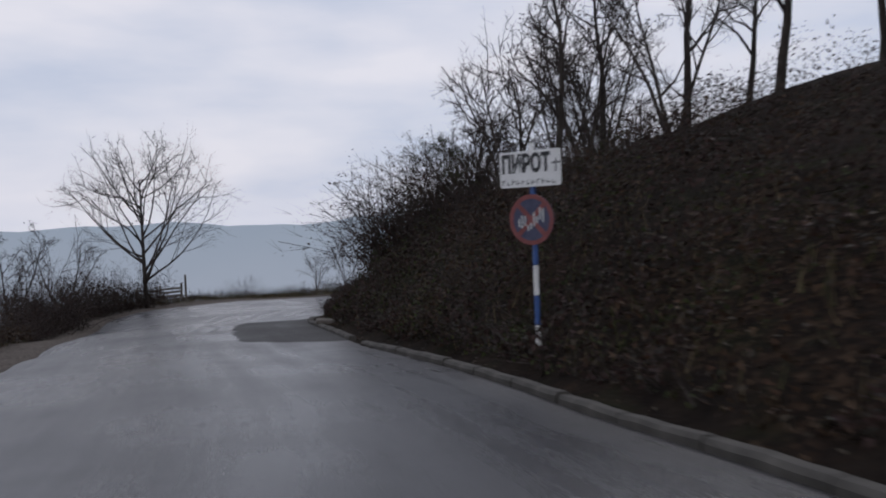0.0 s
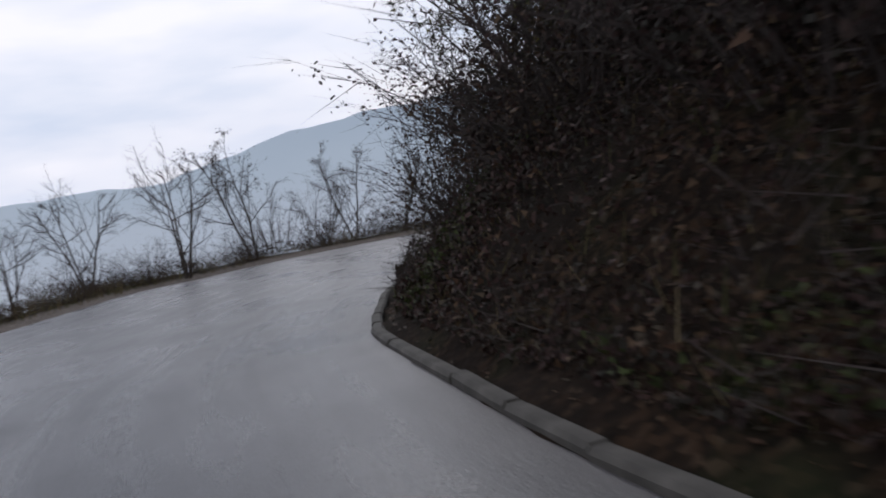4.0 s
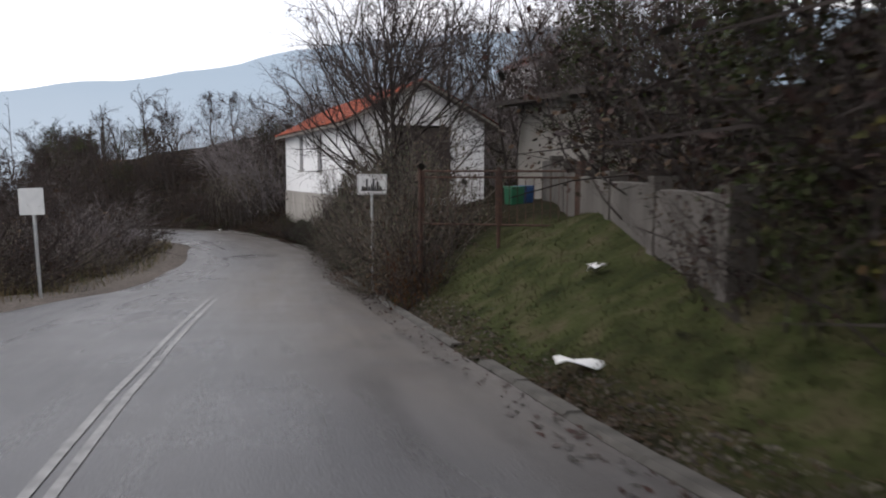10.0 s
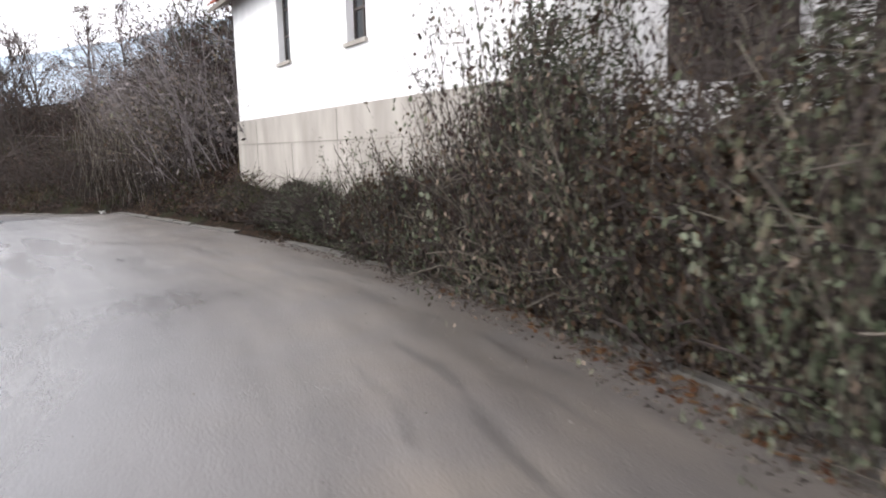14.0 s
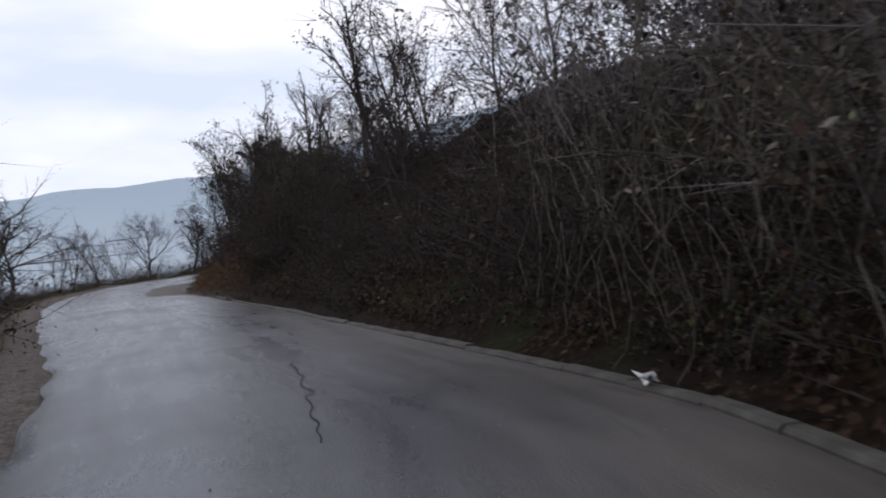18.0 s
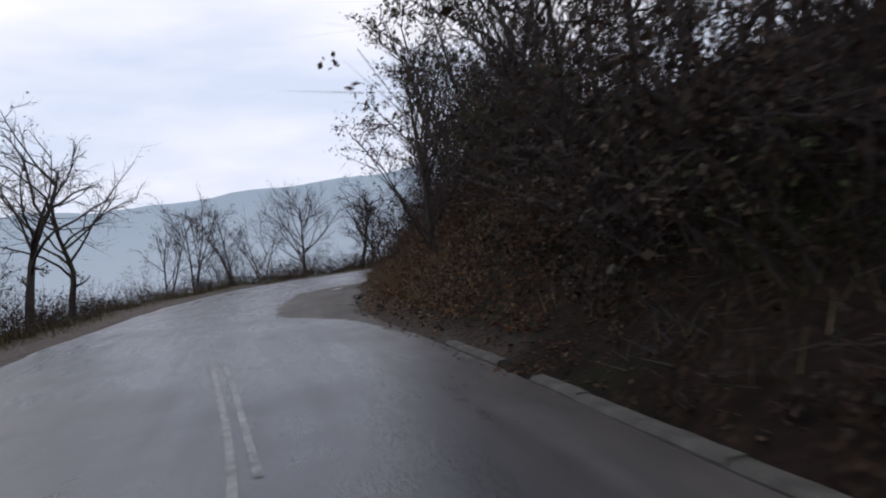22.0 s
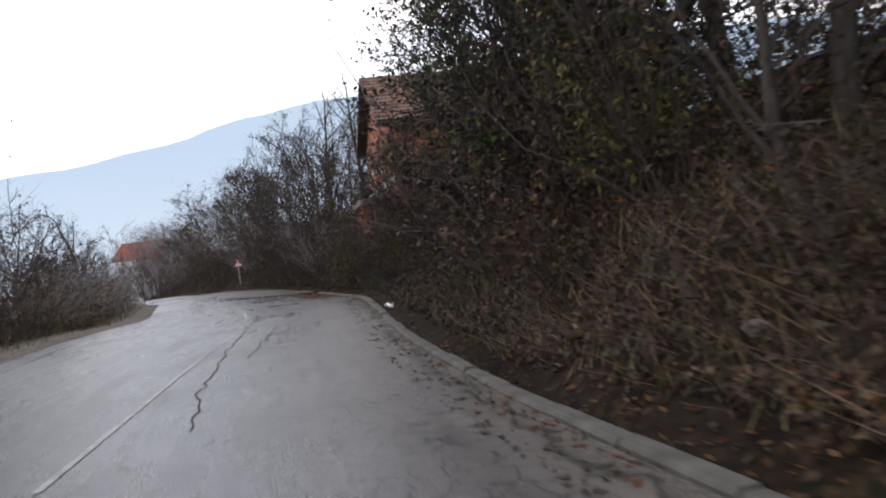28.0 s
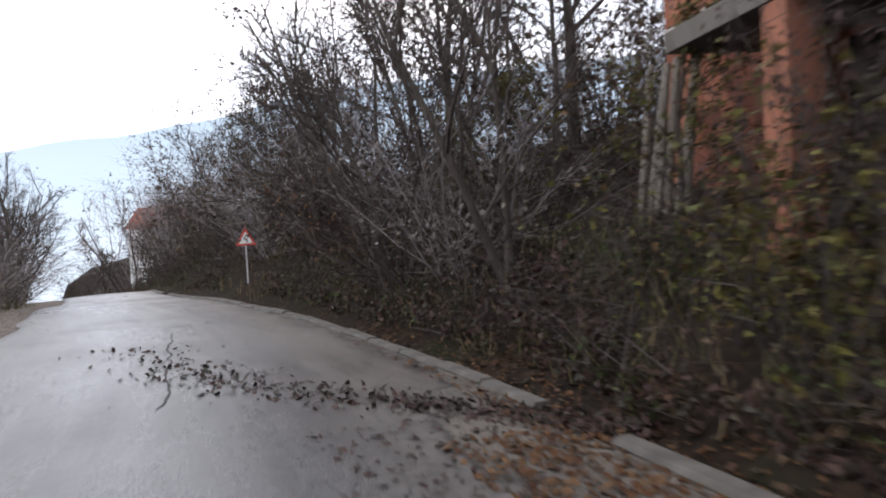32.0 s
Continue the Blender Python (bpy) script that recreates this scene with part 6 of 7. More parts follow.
# small far houses with orange roofs
def far_house(x, y, z, turn, w, dpt, h, rise, label):
    ob = thing("house", yaw_at(x, y, z, turn), label, "house")
    s = Mesh()
    s.box(-w / 2, -dpt / 2, -9, w / 2, dpt / 2, h)
    part("wall", s, M_PLASTER, ob)
    for sd2 in (-1, 1):
        tiled_slope("roof", ob, M_TILE_RED, (-sd2 * (w / 2 + .4), sd2 * (-dpt / 2 - .4), h), (sd2 * (w / 2 + .4), sd2 * (-dpt / 2 - .4), h), (sd2 * (w / 2 + .4), 0, h + rise), (-sd2 * (w / 2 + .4), 0, h + rise), 8, 22, "orange tiled roof")
    for xx in (-w / 2, w / 2 - 0.2):
        gs = Mesh()
        gs.prism([(-dpt / 2, h), (dpt / 2, h), (0, h + rise)], 0.2, pose(xx + 0.2, 0, 0, 0, 0, 90))
        part("gable", gs, M_PLASTER, ob)
    for k in range(3):
        g = Mesh()
        xx = -w / 2 + w * (k + 0.5) / 3
        g.box(xx - 0.45, -dpt / 2 - 0.03, h - 1.7, xx + 0.45, -dpt / 2 + 0.05, h - 0.5)
        part("window", g, M_GLASS, ob)
    g = Mesh()
    g.box(-0.3, -0.3, h + rise * 0.3, 0.3, 0.3, h + rise + 0.7)
    part("chimney", g, M_BRICK, ob)
    return ob


far_house(91, 29.5, ground_z(91, 29.5) + 1.0, 20, 9, 8, 3.4, 2.2, "pale house with an orange roof high on the hillside")
far_house(222, 118.5, -12.6, 75, 8, 7, 4.2, 3.0, "house with a bright orange tiled roof far down the road")

# unfinished brick house above the road: the gable wall faces the road
HX, HY, HW, HL = 114.6, 86.35, 8.4, 9.0
Hs = thing("brick_house", yaw_at(HX, HY, 0, 1.5), "unfinished orange brick house with a brown tiled roof above the road", "house")
FZ, EZ, AZ, AU = -9.4, -4.75, -2.8, 3.7
openings = [(3.1, -6.05, 4.1, -4.95), (6.3, -5.85, 7.3, -4.95), (2.5, -8.9, 5.9, -7.25)]


def brick_face(parent, length, z0, z1, holes, m, first):
    """Courses of hollow bricks, each proud of the mortar; the first ones single, the rest joined."""
    rnd2 = random.Random(int(length * 10))
    bw, bh = 0.265, 0.205
    rest = Mesh()
    one = Mesh()
    one.box(0.006, -0.016, 0.006, bw - 0.006, 0.01, bh - 0.006)
    me2 = one.mesh("brick", M_BRICK)
    made = 0
    row = 0
    z = z1 - bh
    while z > z0:
        x = -bw * 0.5 * (row % 2)
        while x < length - 0.05:
            xa, xb = max(x, 0), min(x + bw, length)
            cx, cz = (xa + xb) / 2, z + bh / 2
            if xb - xa > 0.1 and not any(h[0] - 0.06 < cx < h[2] + 0.06 and h[1] - 0.06 < cz < h[3] + 0.06 for h in holes):
                if made < first and xb - xa > bw - 0.01:
                    ob = new("brick", me2)
                    ob.parent = parent
                    ob.matrix_local = pose(xa, rnd2.uniform(-0.004, 0.004), z)
                    made += 1
                else:
                    rest.box(xa + 0.006, -0.016 - rnd2.uniform(0, 0.004), z + 0.006, xb - 0.006, 0.01, z + bh - 0.006)
            x += bw
        z -= bh
        row += 1
    ob = part("brickwork", rest, M_BRICK, parent)
    tagged(ob, kind="stuff")


def gable_mesh(length, apex_u, rise, thick):
    s = Mesh()
    s.prism([(0, 0), (length, 0), (apex_u, rise)], thick)
    return s


# the wall's face looks towards the road: mirrored by turning it about
gw = part("gable_wall", holed_wall(HW, FZ, EZ, 0.25, [(HW - h[2], h[1], HW - h[0], h[3]) for h in openings]), M_MORTAR, Hs, "brick gable wall with rough openings")
gw.matrix_local = pose(HW, 0, 0, 0, 0, 180)
brick_face(gw, HW, FZ + 0.1, EZ, [(HW - h[2], h[1], HW - h[0], h[3]) for h in openings], Matrix(), 200)
tri = part("gable", gable_mesh(HW, HW - AU, AZ - EZ, 0.25), M_BRICK, gw, "brick gable triangle")
tri.location = (0, 0.0, EZ)
for h in openings[:2]:
    fill = Mesh()
    fill.box(HW - h[2] + 0.01, 0.1, h[1] + 0.01, HW - h[0] - 0.01, 0.16, h[3] - 0.01)
    part("boarded_window", fill, M_CONC, gw, "pale boarded-up window")
# near-black sheet behind the opening, added as painted shade
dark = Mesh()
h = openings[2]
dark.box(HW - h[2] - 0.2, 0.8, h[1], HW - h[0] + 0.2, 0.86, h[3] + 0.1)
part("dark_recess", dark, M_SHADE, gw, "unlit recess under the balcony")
slab = Mesh()
slab.box(HW - 6.3, -1.0, -7.24, HW - 1.9, 0.0, -7.04)
part("balcony_slab", slab, M_OLDCONC, gw, "bare concrete balcony slab", bevel=0.01)
for u in (4.5, 2.2):
    c2 = Mesh()
    c2.box(HW - u - 0.16, -0.98, -11.2, HW - u + 0.16, -0.7, -7.245)
    part("brick_pillar", c2, M_BRICK, gw)
lint = Mesh()
lint.box(0.0, -0.03, -6.72, HW, -0.002, -6.5)
part("ring_beam", lint, M_CONC, gw, "grey concrete ring beam")
sw = part("side_wall", holed_wall(HL, FZ, EZ, 0.25, [(2.0, -6.0, 3.0, -5.0)]), M_MORTAR, Hs, "brick side wall")
sw.matrix_local = pose(0, 0, 0, 0, 0, -90)
brick_face(sw, HL, FZ + 0.1, EZ, [(2.0, -6.0, 3.0, -5.0)], Matrix(), 90)
bk = part("far_wall", holed_wall(HL, FZ, EZ, 0.25, []), M_BRICK, Hs, "brick side wall")
bk.matrix_local = pose(HW, -HL, 0, 0, 0, 90)
o = 0.4
tiled_slope("tiling", Hs, M_TILE_BROWN, (-o, -HL, EZ - 0.15), (-o, o, EZ - 0.15), (AU, o, AZ + 0.05), (AU, -HL, AZ + 0.05), 14, 34, "weathered brown roof tiles")
tiled_slope("tiling", Hs, M_TILE_BROWN, (HW + o, o, EZ - 0.15), (HW + o, -HL, EZ - 0.15), (AU, -HL, AZ + 0.05), (AU, o, AZ + 0.05), 14, 34, "weathered brown roof tiles")
for xa in (-o, HW + o):
    vb = Mesh()
    vb.prism([(xa, EZ - 0.17), (AU, AZ + 0.03), (AU, AZ - 0.12), (xa, EZ - 0.32)], HL + o, pose(0, -HL, 0))
    part("verge_board", vb, M_DOOR, Hs, "dark verge boards")

# long stakes leaning by the house
st = thing("leaning_stakes", yaw_at(121.5, 87.35, ground_z(121.5, 87.35), 10), "bundle of grey wooden stakes leaning beside the house", "stakes")
rnd = random.Random(12)
for k in range(6):
    x = -0.42 + 0.17 * k
    part("stake", tube_obj([(x, 0, -0.2), (x + rnd.uniform(-.05, .15), -0.25 + rnd.uniform(-.05, .05), 1.55 + rnd.uniform(-.2, .2))], 0.045, 6), M_WOOD, st)

# wooden rail fence by the round-crowned tree
fe = thing("rail_fence", yaw_at(-15.2, 36.0, ground_z(-13.4, 36.6) - 0.05, 20), "weathered wooden rail fence with a tall end post", "fence")
for x, hgt in ((0, 0.8), (0.95, 0.85), (1.1, 0.9), (2.1, 1.0), (2.3, 1.4)):
    s = Mesh()
    s.box(x - 0.05, -0.05, -1.1, x + 0.05, 0.05, hgt)
    part("fence_post", s, M_WOOD, fe, bevel=0.01)
for x0, x1, dz in ((0.0, 0.95, -0.06), (1.1, 2.1, 0.05)):
    for z in (0.12, 0.3, 0.48, 0.66):
        s = Mesh()
        s.prism([(x0, z), (x1, z + dz), (x1, z + dz + 0.1), (x0, z + 0.1)], 0.025, pose(0, -0.08, 0))
        part("rail", s, M_WOOD, fe)


# ---------------------------------------------------------------- road paint, litter, stones
def strip(points, width, lift=0.006):
    c, _ = curve(points, 6)
    s = Mesh()
    t = np.gradient(c, axis=0)
    t /= np.linalg.norm(t, axis=1)[:, None]
    for (x, y), (tx, ty) in zip(c, t):
        z = road_top(x, y) + lift
        s.v += [(x - ty * width / 2, y + tx * width / 2, z), (x + ty * width / 2, y - tx * width / 2, z)]
    for i in range(len(c) - 1):
        s.f.append((2 * i + 1, 2 * i + 3, 2 * i + 2, 2 * i))
    return s



def shifted(points, d):
    """The same line, d metres to one side."""
    p = np.array(points, float)
    t = np.gradient(p, axis=0)
    t /= np.linalg.norm(t, axis=1)[:, None]
    return [(x - ty * d, y + tx * d) for (x, y), (tx, ty) in zip(p, t)]


FIRST = [(6.0, 47.4), (8.8, 48.5), (11.3, 49.25), (16.5, 50.15), (20.1, 50.68), (22.4, 50.98), (26.0, 51.4)]
LAST = [(97.1, 90.6), (102.5, 90.6), (107, 90.5), (111, 90.85), (114.7, 91.5)]
MID = [(59.9, 64.6), (62.4, 66.8), (66.0, 69.9), (68.6, 72.25), (71.1, 74.8), (72.7, 76.5)]
LINES = [shifted(FIRST, 0.05), shifted(FIRST[1:], -0.07), MID, shifted(MID[3:], -0.15), LAST]
for k, pts in enumerate(LINES):
    ob = part("centre_line", strip(pts, 0.06), M_PAINT)
    tagged(ob, "worn white painted centre line on the asphalt", "road marking", "centre lines", "structure")


M_TAR = plain("dark_open_crack", (0.006, 0.006, 0.006), (0.014, 0.013, 0.012), 8, 0.9, 0.0)
rc2 = random.Random(91)
for pts in (
    [(-7.6, 23.1), (-6.4, 20.0), (-5.8, 18.6), (-5.6, 17.5), (-5.5, 17.0)],
    [(-5.5, 17.2), (-5.3, 17.2), (-5.1, 17.2)],
    [(-5.5, 16.9), (-5.3, 16.9), (-5.0, 16.7)],
    [(55.7, 61.0), (54.1, 60.0), (52.9, 59.4), (51.9, 58.8)],
    [(124.6, 93.3), (122.1, 92.7), (120.6, 92.3), (119.5, 92.1)],
    [(79.9, 81.2), (78.9, 80.6), (78.1, 79.9)],
    [(109.7, 90.4), (103.7, 90.3), (100.0, 90.1), (98.0, 89.8)],
    [(106.9, 89.8), (104.2, 89.8), (102.1, 89.9)],
    [(104.0, 89.8), (103.9, 89.5), (103.6, 89.1)],
    [(103.2, 89.8), (103.1, 89.5), (102.8, 89.2)],
    [(102.6, 89.8), (102.5, 89.5), (102.2, 89.3)],
):
    fine = []
    for (xa, ya), (xb, yb) in zip(pts, pts[1:]):
        steps = max(2, int(math.hypot(xb - xa, yb - ya) / 0.22))
        fine += [(xa + (xb - xa) * k / steps + rc2.gauss(0, 0.02), ya + (yb - ya) * k / steps + rc2.gauss(0, 0.02)) for k in range(steps)]
    ob = part("road_crack", strip(fine, 0.017, 0.007), M_TAR)
    tagged(ob, "dark open crack wandering over the asphalt", "crack", "cracks in the road", "structure")


def scatter(name, material, count, seed, place, label, category, size, flat=0.25, shape="leaf"):
    """Loose small pieces over the ground, joined."""
    rnd2 = random.Random(seed)
    s = Mesh()
    for _ in range(count):
        x, y, z, grow = place(rnd2)
        w = size * rnd2.uniform(0.5, 1.5) * grow
        a = rnd2.uniform(0, 6.28)
        if shape == "leaf":
            u = Vector((math.cos(a), math.sin(a), rnd2.gauss(0, flat))) * w
            v = Vector((-math.sin(a), math.cos(a), rnd2.gauss(0, flat))) * w * 0.6
            p = Vector((x, y, z + 0.012))
            s.quad(p - u, p - v, p + u, p + v)
        elif shape == "blade":
            h = w * rnd2.uniform(0.7, 1.4)
            p = Vector((x, y, z - 0.02))
            side = Vector((math.cos(a), math.sin(a), 0)) * 0.008
            lean = Vector((rnd2.gauss(0, 0.1 + flat), rnd2.gauss(0, 0.1 + flat), 1)) * h
            k = len(s.v)
            s.v += [p - side, p + side, p + lean]
            s.f.append((k, k + 1, k + 2))
        else:
            k = len(s.v)
            for dx, dy, dz in ((1, 0, 0), (-.5, .85, 0), (-.5, -.85, 0.1), (0.1, 0, 0.8)):
                s.v.append((x + dx * w * rnd2.uniform(.7, 1.2), y + dy * w * rnd2.uniform(.7, 1.2), z - 0.01 + dz * w))
            s.f += [(k, k + 1, k + 3), (k + 1, k + 2, k + 3), (k + 2, k, k + 3)]
    return tagged(part(name, s, material), label, category, kind="stuff")


def off_right(a, b2, o0, o1, power=1.0):
    def f(rnd2):
        x, y = beside(R_LINE, R_AT, rnd2.uniform(a, b2), o0 + (o1 - o0) * rnd2.random() ** power)
        return x, y, max(ground_z(x, y), road_top(x, y) if o0 < 0 else -99), 1.0
    return f


def off_left(a, b2, o0, o1, power=1.0):
    def f(rnd2):
        x, y = beside(L_LINE, L_AT, rnd2.uniform(a, b2), -(o0 + (o1 - o0) * rnd2.random() ** power))
        return x, y, ground_z(x, y), 1.0
    return f


def any_of(*fs):
    return lambda rnd2: rnd2.choice(fs)(rnd2)


def undergrowth(name, material, seed, count, size, label, keep, table, line, at, side, slim=0.32, category="undergrowth"):
    """Low tangled growth: small leaves or thin twigs at a height that swells and sinks.
    table: place along the line, first and last offset, height."""
    r = np.random.RandomState(seed)
    grow = np.array(table)
    pl2 = r.uniform(grow[0, 0], grow[-1, 0], count)
    o0, o1, h = (np.interp(pl2, grow[:, 0], grow[:, k]) for k in (1, 2, 3))
    off = o0 + (o1 - o0) * r.rand(count) ** 1.5
    x = np.interp(pl2, at, line[:, 0])
    y = np.interp(pl2, at, line[:, 1])
    tx = np.interp(pl2 + 0.1, at, line[:, 0]) - x
    ty = np.interp(pl2 + 0.1, at, line[:, 1]) - y
    ln = np.hypot(tx, ty)
    x, y = x + side * ty / ln * off, y - side * tx / ln * off
    swell = np.clip(0.55 + 0.55 * value_noise(x, y, 1.1, seed + 1) + 0.3 * value_noise(x, y, 0.45, seed + 2), 0.08, 1.4)
    patch2 = value_noise(x, y, 2.6, seed + 3) + 0.5 * value_noise(x, y, 0.9, seed + 4)
    ok = (patch2 > keep) & (h > 0.02) & np.array([not keep_out(a, b2) for a, b2 in zip(x, y)])
    x, y, h, swell, off = x[ok], y[ok], h[ok], swell[ok], off[ok]
    z = np.array([ground_z(a, b2) for a, b2 in zip(x, y)]) + h * swell * np.clip(0.35 + (off - o0[ok]) * 0.45, 0.2, 1) * r.rand(len(x)) ** 0.6
    p = np.stack([x, y, z], -1)
    d3 = r.normal(0, 1, p.shape)
    if slim < 0.1:
        d3[:, 2] = np.abs(d3[:, 2]) * 0.8
    d3 /= np.linalg.norm(d3, axis=1)[:, None]
    w3 = np.cross(d3, r.normal(0, 1, p.shape))
    w3 /= np.linalg.norm(w3, axis=1)[:, None]
    sz = (size * r.uniform(0.5, 1.5, len(p)))[:, None]
    v = np.stack([p - w3 * sz * slim, p + w3 * sz * slim, p + d3 * sz], 1).reshape(-1, 3)
    me2 = bpy.data.meshes.new(name)
    me2.from_pydata(v.tolist(), [], np.arange(len(v)).reshape(-1, 3).tolist())
    me2.materials.append(material)
    return tagged(new(name, me2), label, category, kind="stuff")


IVY = [(23.2, .4, 2.0, 1.0), (24.0, .3, 2.2, 3.6), (25.2, .1, .8, 5.0), (26.3, .05, .55, 5.0), (27.0, .1, .6, 3.0), (27.8, .15, .8, 1.6), (29.0, .3, .9, .8)]
undergrowth("ivy_thicket", M_LEAF_IVY, 121, 110000, 0.055, "thick grey-green ivy heaped up beside the kerb", -1.5, IVY, R_LINE, R_AT, 1, category="ivy")
undergrowth("ivy_thicket", M_LEAF_BROWN, 131, 60000, 0.055, "withered brown creepers through the ivy", -0.3, IVY, R_LINE, R_AT, 1, category="ivy")
undergrowth("twig_tangle", M_TWIG, 141, 14000, 0.4, "thin dead stems through the ivy", -1.5, IVY, R_LINE, R_AT, 1, 0.012)
UPHILL = [(2.2, .5, 10, 1.3), (6.5, .4, 10, 1.2), (9, .5, 7, 1.0), (11, .4, 7, 1.0), (14, .35, 7, 1.2), (18.3, .4, 7, 1.2), (19.3, .6, 7, .8), (19.9, 1.5, 7, .6), (20.3, 3.0, 7, .9), (22.1, 2.8, 6, .8),
          (22.6, .5, 4, .7), (25, .5, 1.6, 1.2), (26.5, .4, .9, .8), (28.5, .4, .9, .35), (29.6, .4, 2.5, .6), (30.5, .4, 10, 1.2), (36.5, .4, 10, 1.2), (37.5, 1.8, 8, .7),
          (40.5, 1.8, 8, .7), (42.3, .5, 7, 1.0), (44.5, .4, 6, 1.2), (47, .4, 6, 1.4), (52.5, .6, 7, 1.2)]
VALLEY = [(3.5, 1.0, 5, 1.6), (8, 1.0, 5, 2.0), (9.3, 1.2, 5, 1.2), (10, 2.0, 5, .5), (13, 1.6, 6, .6), (20, 1.6, 8, .8), (26, 1.6, 8, .9), (33, 1.6, 6, .8), (40, 1.5, 6, .8), (46, 1.8, 6, .8)]
undergrowth("undergrowth", M_LEAF_PURPLE, 61, 300000, 0.062, "dark tangle of withered undergrowth over the bank", -0.6, UPHILL, R_LINE, R_AT, 1)
undergrowth("undergrowth", M_LEAF_BROWN, 71, 130000, 0.06, "brown withered undergrowth on the bank", 0.0, UPHILL, R_LINE, R_AT, 1)
undergrowth("ground_cover", M_LEAF_OLIVE, 81, 150000, 0.055, "dull green ivy and bramble cover on the bank", -0.05, UPHILL, R_LINE, R_AT, 1)
undergrowth("twig_tangle", M_TWIG, 91, 60000, 0.45, "tangle of thin dead twigs over the bank", -0.5, UPHILL, R_LINE, R_AT, 1, 0.012)
BRACKEN = [(37.0, .6, 9, .5), (39.0, .5, 9, .7), (41.5, .5, 9, .8), (43.8, .5, 5, .6)]
undergrowth("bracken", M_LEAF_STRAW, 161, 42000, 0.06, "withered brown bracken over the bare bank", -0.25, BRACKEN, R_LINE, R_AT, 1)
undergrowth("bracken", M_LEAF_RUST, 171, 22000, 0.06, "rust-coloured withered bracken on the bank", 0.15, BRACKEN, R_LINE, R_AT, 1)
undergrowth("undergrowth", M_LEAF_BROWN, 101, 120000, 0.065, "brown withered brush along the valley verge", -0.3, VALLEY, L_LINE, L_AT, -1)
undergrowth("twig_tangle", M_TWIG, 111, 45000, 0.5, "tangle of thin bare twigs along the valley verge", -0.5, VALLEY, L_LINE, L_AT, -1, 0.012)


scatter("fallen_leaves", M_LEAF_BROWN, 9000, 41, any_of(off_right(2.6, 20, .25, 4, 1.5), off_right(22, 30, .25, 2.2), off_right(30, 43, .25, 4.5, 1.4), off_right(42, 52, .2, 3, 1.4)), "brown fallen leaves over the bank", "leaves", 0.032)
scatter("fallen_leaves", M_LEAF_RUST, 11000, 42, any_of(off_right(36.5, 41, 0.3, 3.5), off_right(36.6, 39.6, -0.1, 2.6), off_right(36.8, 39, -0.2, 1.5), off_right(43, 48.5, -0.25, .5), off_right(46.1, 47.0, -.9, .2), off_right(23, 26, -0.3, .6)), "rust-brown fallen leaves along the kerb", "leaves", 0.026)
scatter("wet_leaf_drift", M_LEAF_PURPLE, 3500, 43, any_of(off_right(43.2, 45.2, -0.5, .15), off_right(45.8, 47.2, -1.6, .2), off_right(18.6, 23, -0.35, .2), off_right(15, 18, -.2, .2)), "wet dark leaves and mud along the road edge", "leaves", 0.024)
DRIFT = np.array([(118.2, 89.0), (118.9, 89.6), (119.4, 90.3), (120.2, 91.4), (121.4, 92.3), (123.4, 93.5)])


def drifted(rnd2):
    """Leaves washed together in a line across the road, thick at the kerb."""
    f = 5 * rnd2.random() ** 2.4
    x = np.interp(f, range(6), DRIFT[:, 0]) + rnd2.gauss(0, 0.1 + 0.04 * f)
    y = np.interp(f, range(6), DRIFT[:, 1]) + rnd2.gauss(0, 0.1 + 0.04 * f)
    return x, y, max(road_top(x, y), ground_z(x, y)), 1.0


scatter("leaf_drift", M_LEAF_PURPLE, 1500, 57, drifted, "rust-brown leaves washed into a line across the asphalt", "leaves", 0.03, flat=0.45)
scatter("dead_stalks", M_LEAF_STRAW, 22000, 58, any_of(off_right(37.4, 42.6, .5, 7), off_right(37.4, 42.6, .5, 7), off_right(41, 44.4, .5, 2.5)), "pale brown dead stalks and grass over the bank", "dead grass", 0.26, flat=1.0, shape="blade")
scatter("bank_litter", M_LEAF_STRAW, 14000, 59, any_of(off_right(37.4, 42.4, .2, 6, 1.2), off_right(37.4, 42.4, .2, 3, 1.2)), "pale fallen leaves over the bare bank", "leaves", 0.028, flat=0.5)
scatter("dry_grass", M_DRYGRASS, 16000, 44, any_of(off_right(3, 19.5, .5, 4), off_right(30, 43.5, .6, 4.5), off_right(43, 52, .4, 2.5), off_left(3, 20, 1.3, 5), off_left(20, 45, 1.4, 5)), "tufts of dry grass on the verges", "grass", 0.26, shape="blade")
scatter("dry_grass", M_DRYGRASS, 9000, 50, any_of(off_left(9.5, 26, .7, 2.6), off_left(28, 44, .7, 2.8)), "dry tan grass along the valley verge", "grass", 0.34, shape="blade")
scatter("green_grass", M_GRASS, 30000, 45, any_of(off_right(19.8, 22.1, .3, 3.6), off_right(20, 22.1, .3, 3)), "short grass of the lawn below the gate", "grass", 0.04, shape="blade")
scatter("lawn_edge_litter", M_LEAF_BROWN, 2600, 60, any_of(off_right(20.0, 21.9, .05, .75, 1.4), off_right(20.6, 21.6, .05, .5)), "brown leaves and dirt between the lawn and the kerb", "leaves", 0.017, flat=0.4)
scatter("lawn_edge_dirt", M_MUD, 2200, 61, off_right(20.0, 22.1, .0, .6, 1.3), "clods of pale dirt along the lawn edge", "mud", 0.022, shape="stone")
scatter("gravel", M_STONE, 14000, 46, any_of(off_left(8, 20, -.1, 1.7), off_left(19, 30, -.1, 1.8), off_left(26, 45, -.1, 1.8), off_right(37, 41.8, -1.8, 1.0), off_right(37, 41.8, -2.2, 1.2)), "loose pale gravel on the verge", "gravel", 0.014, shape="stone")
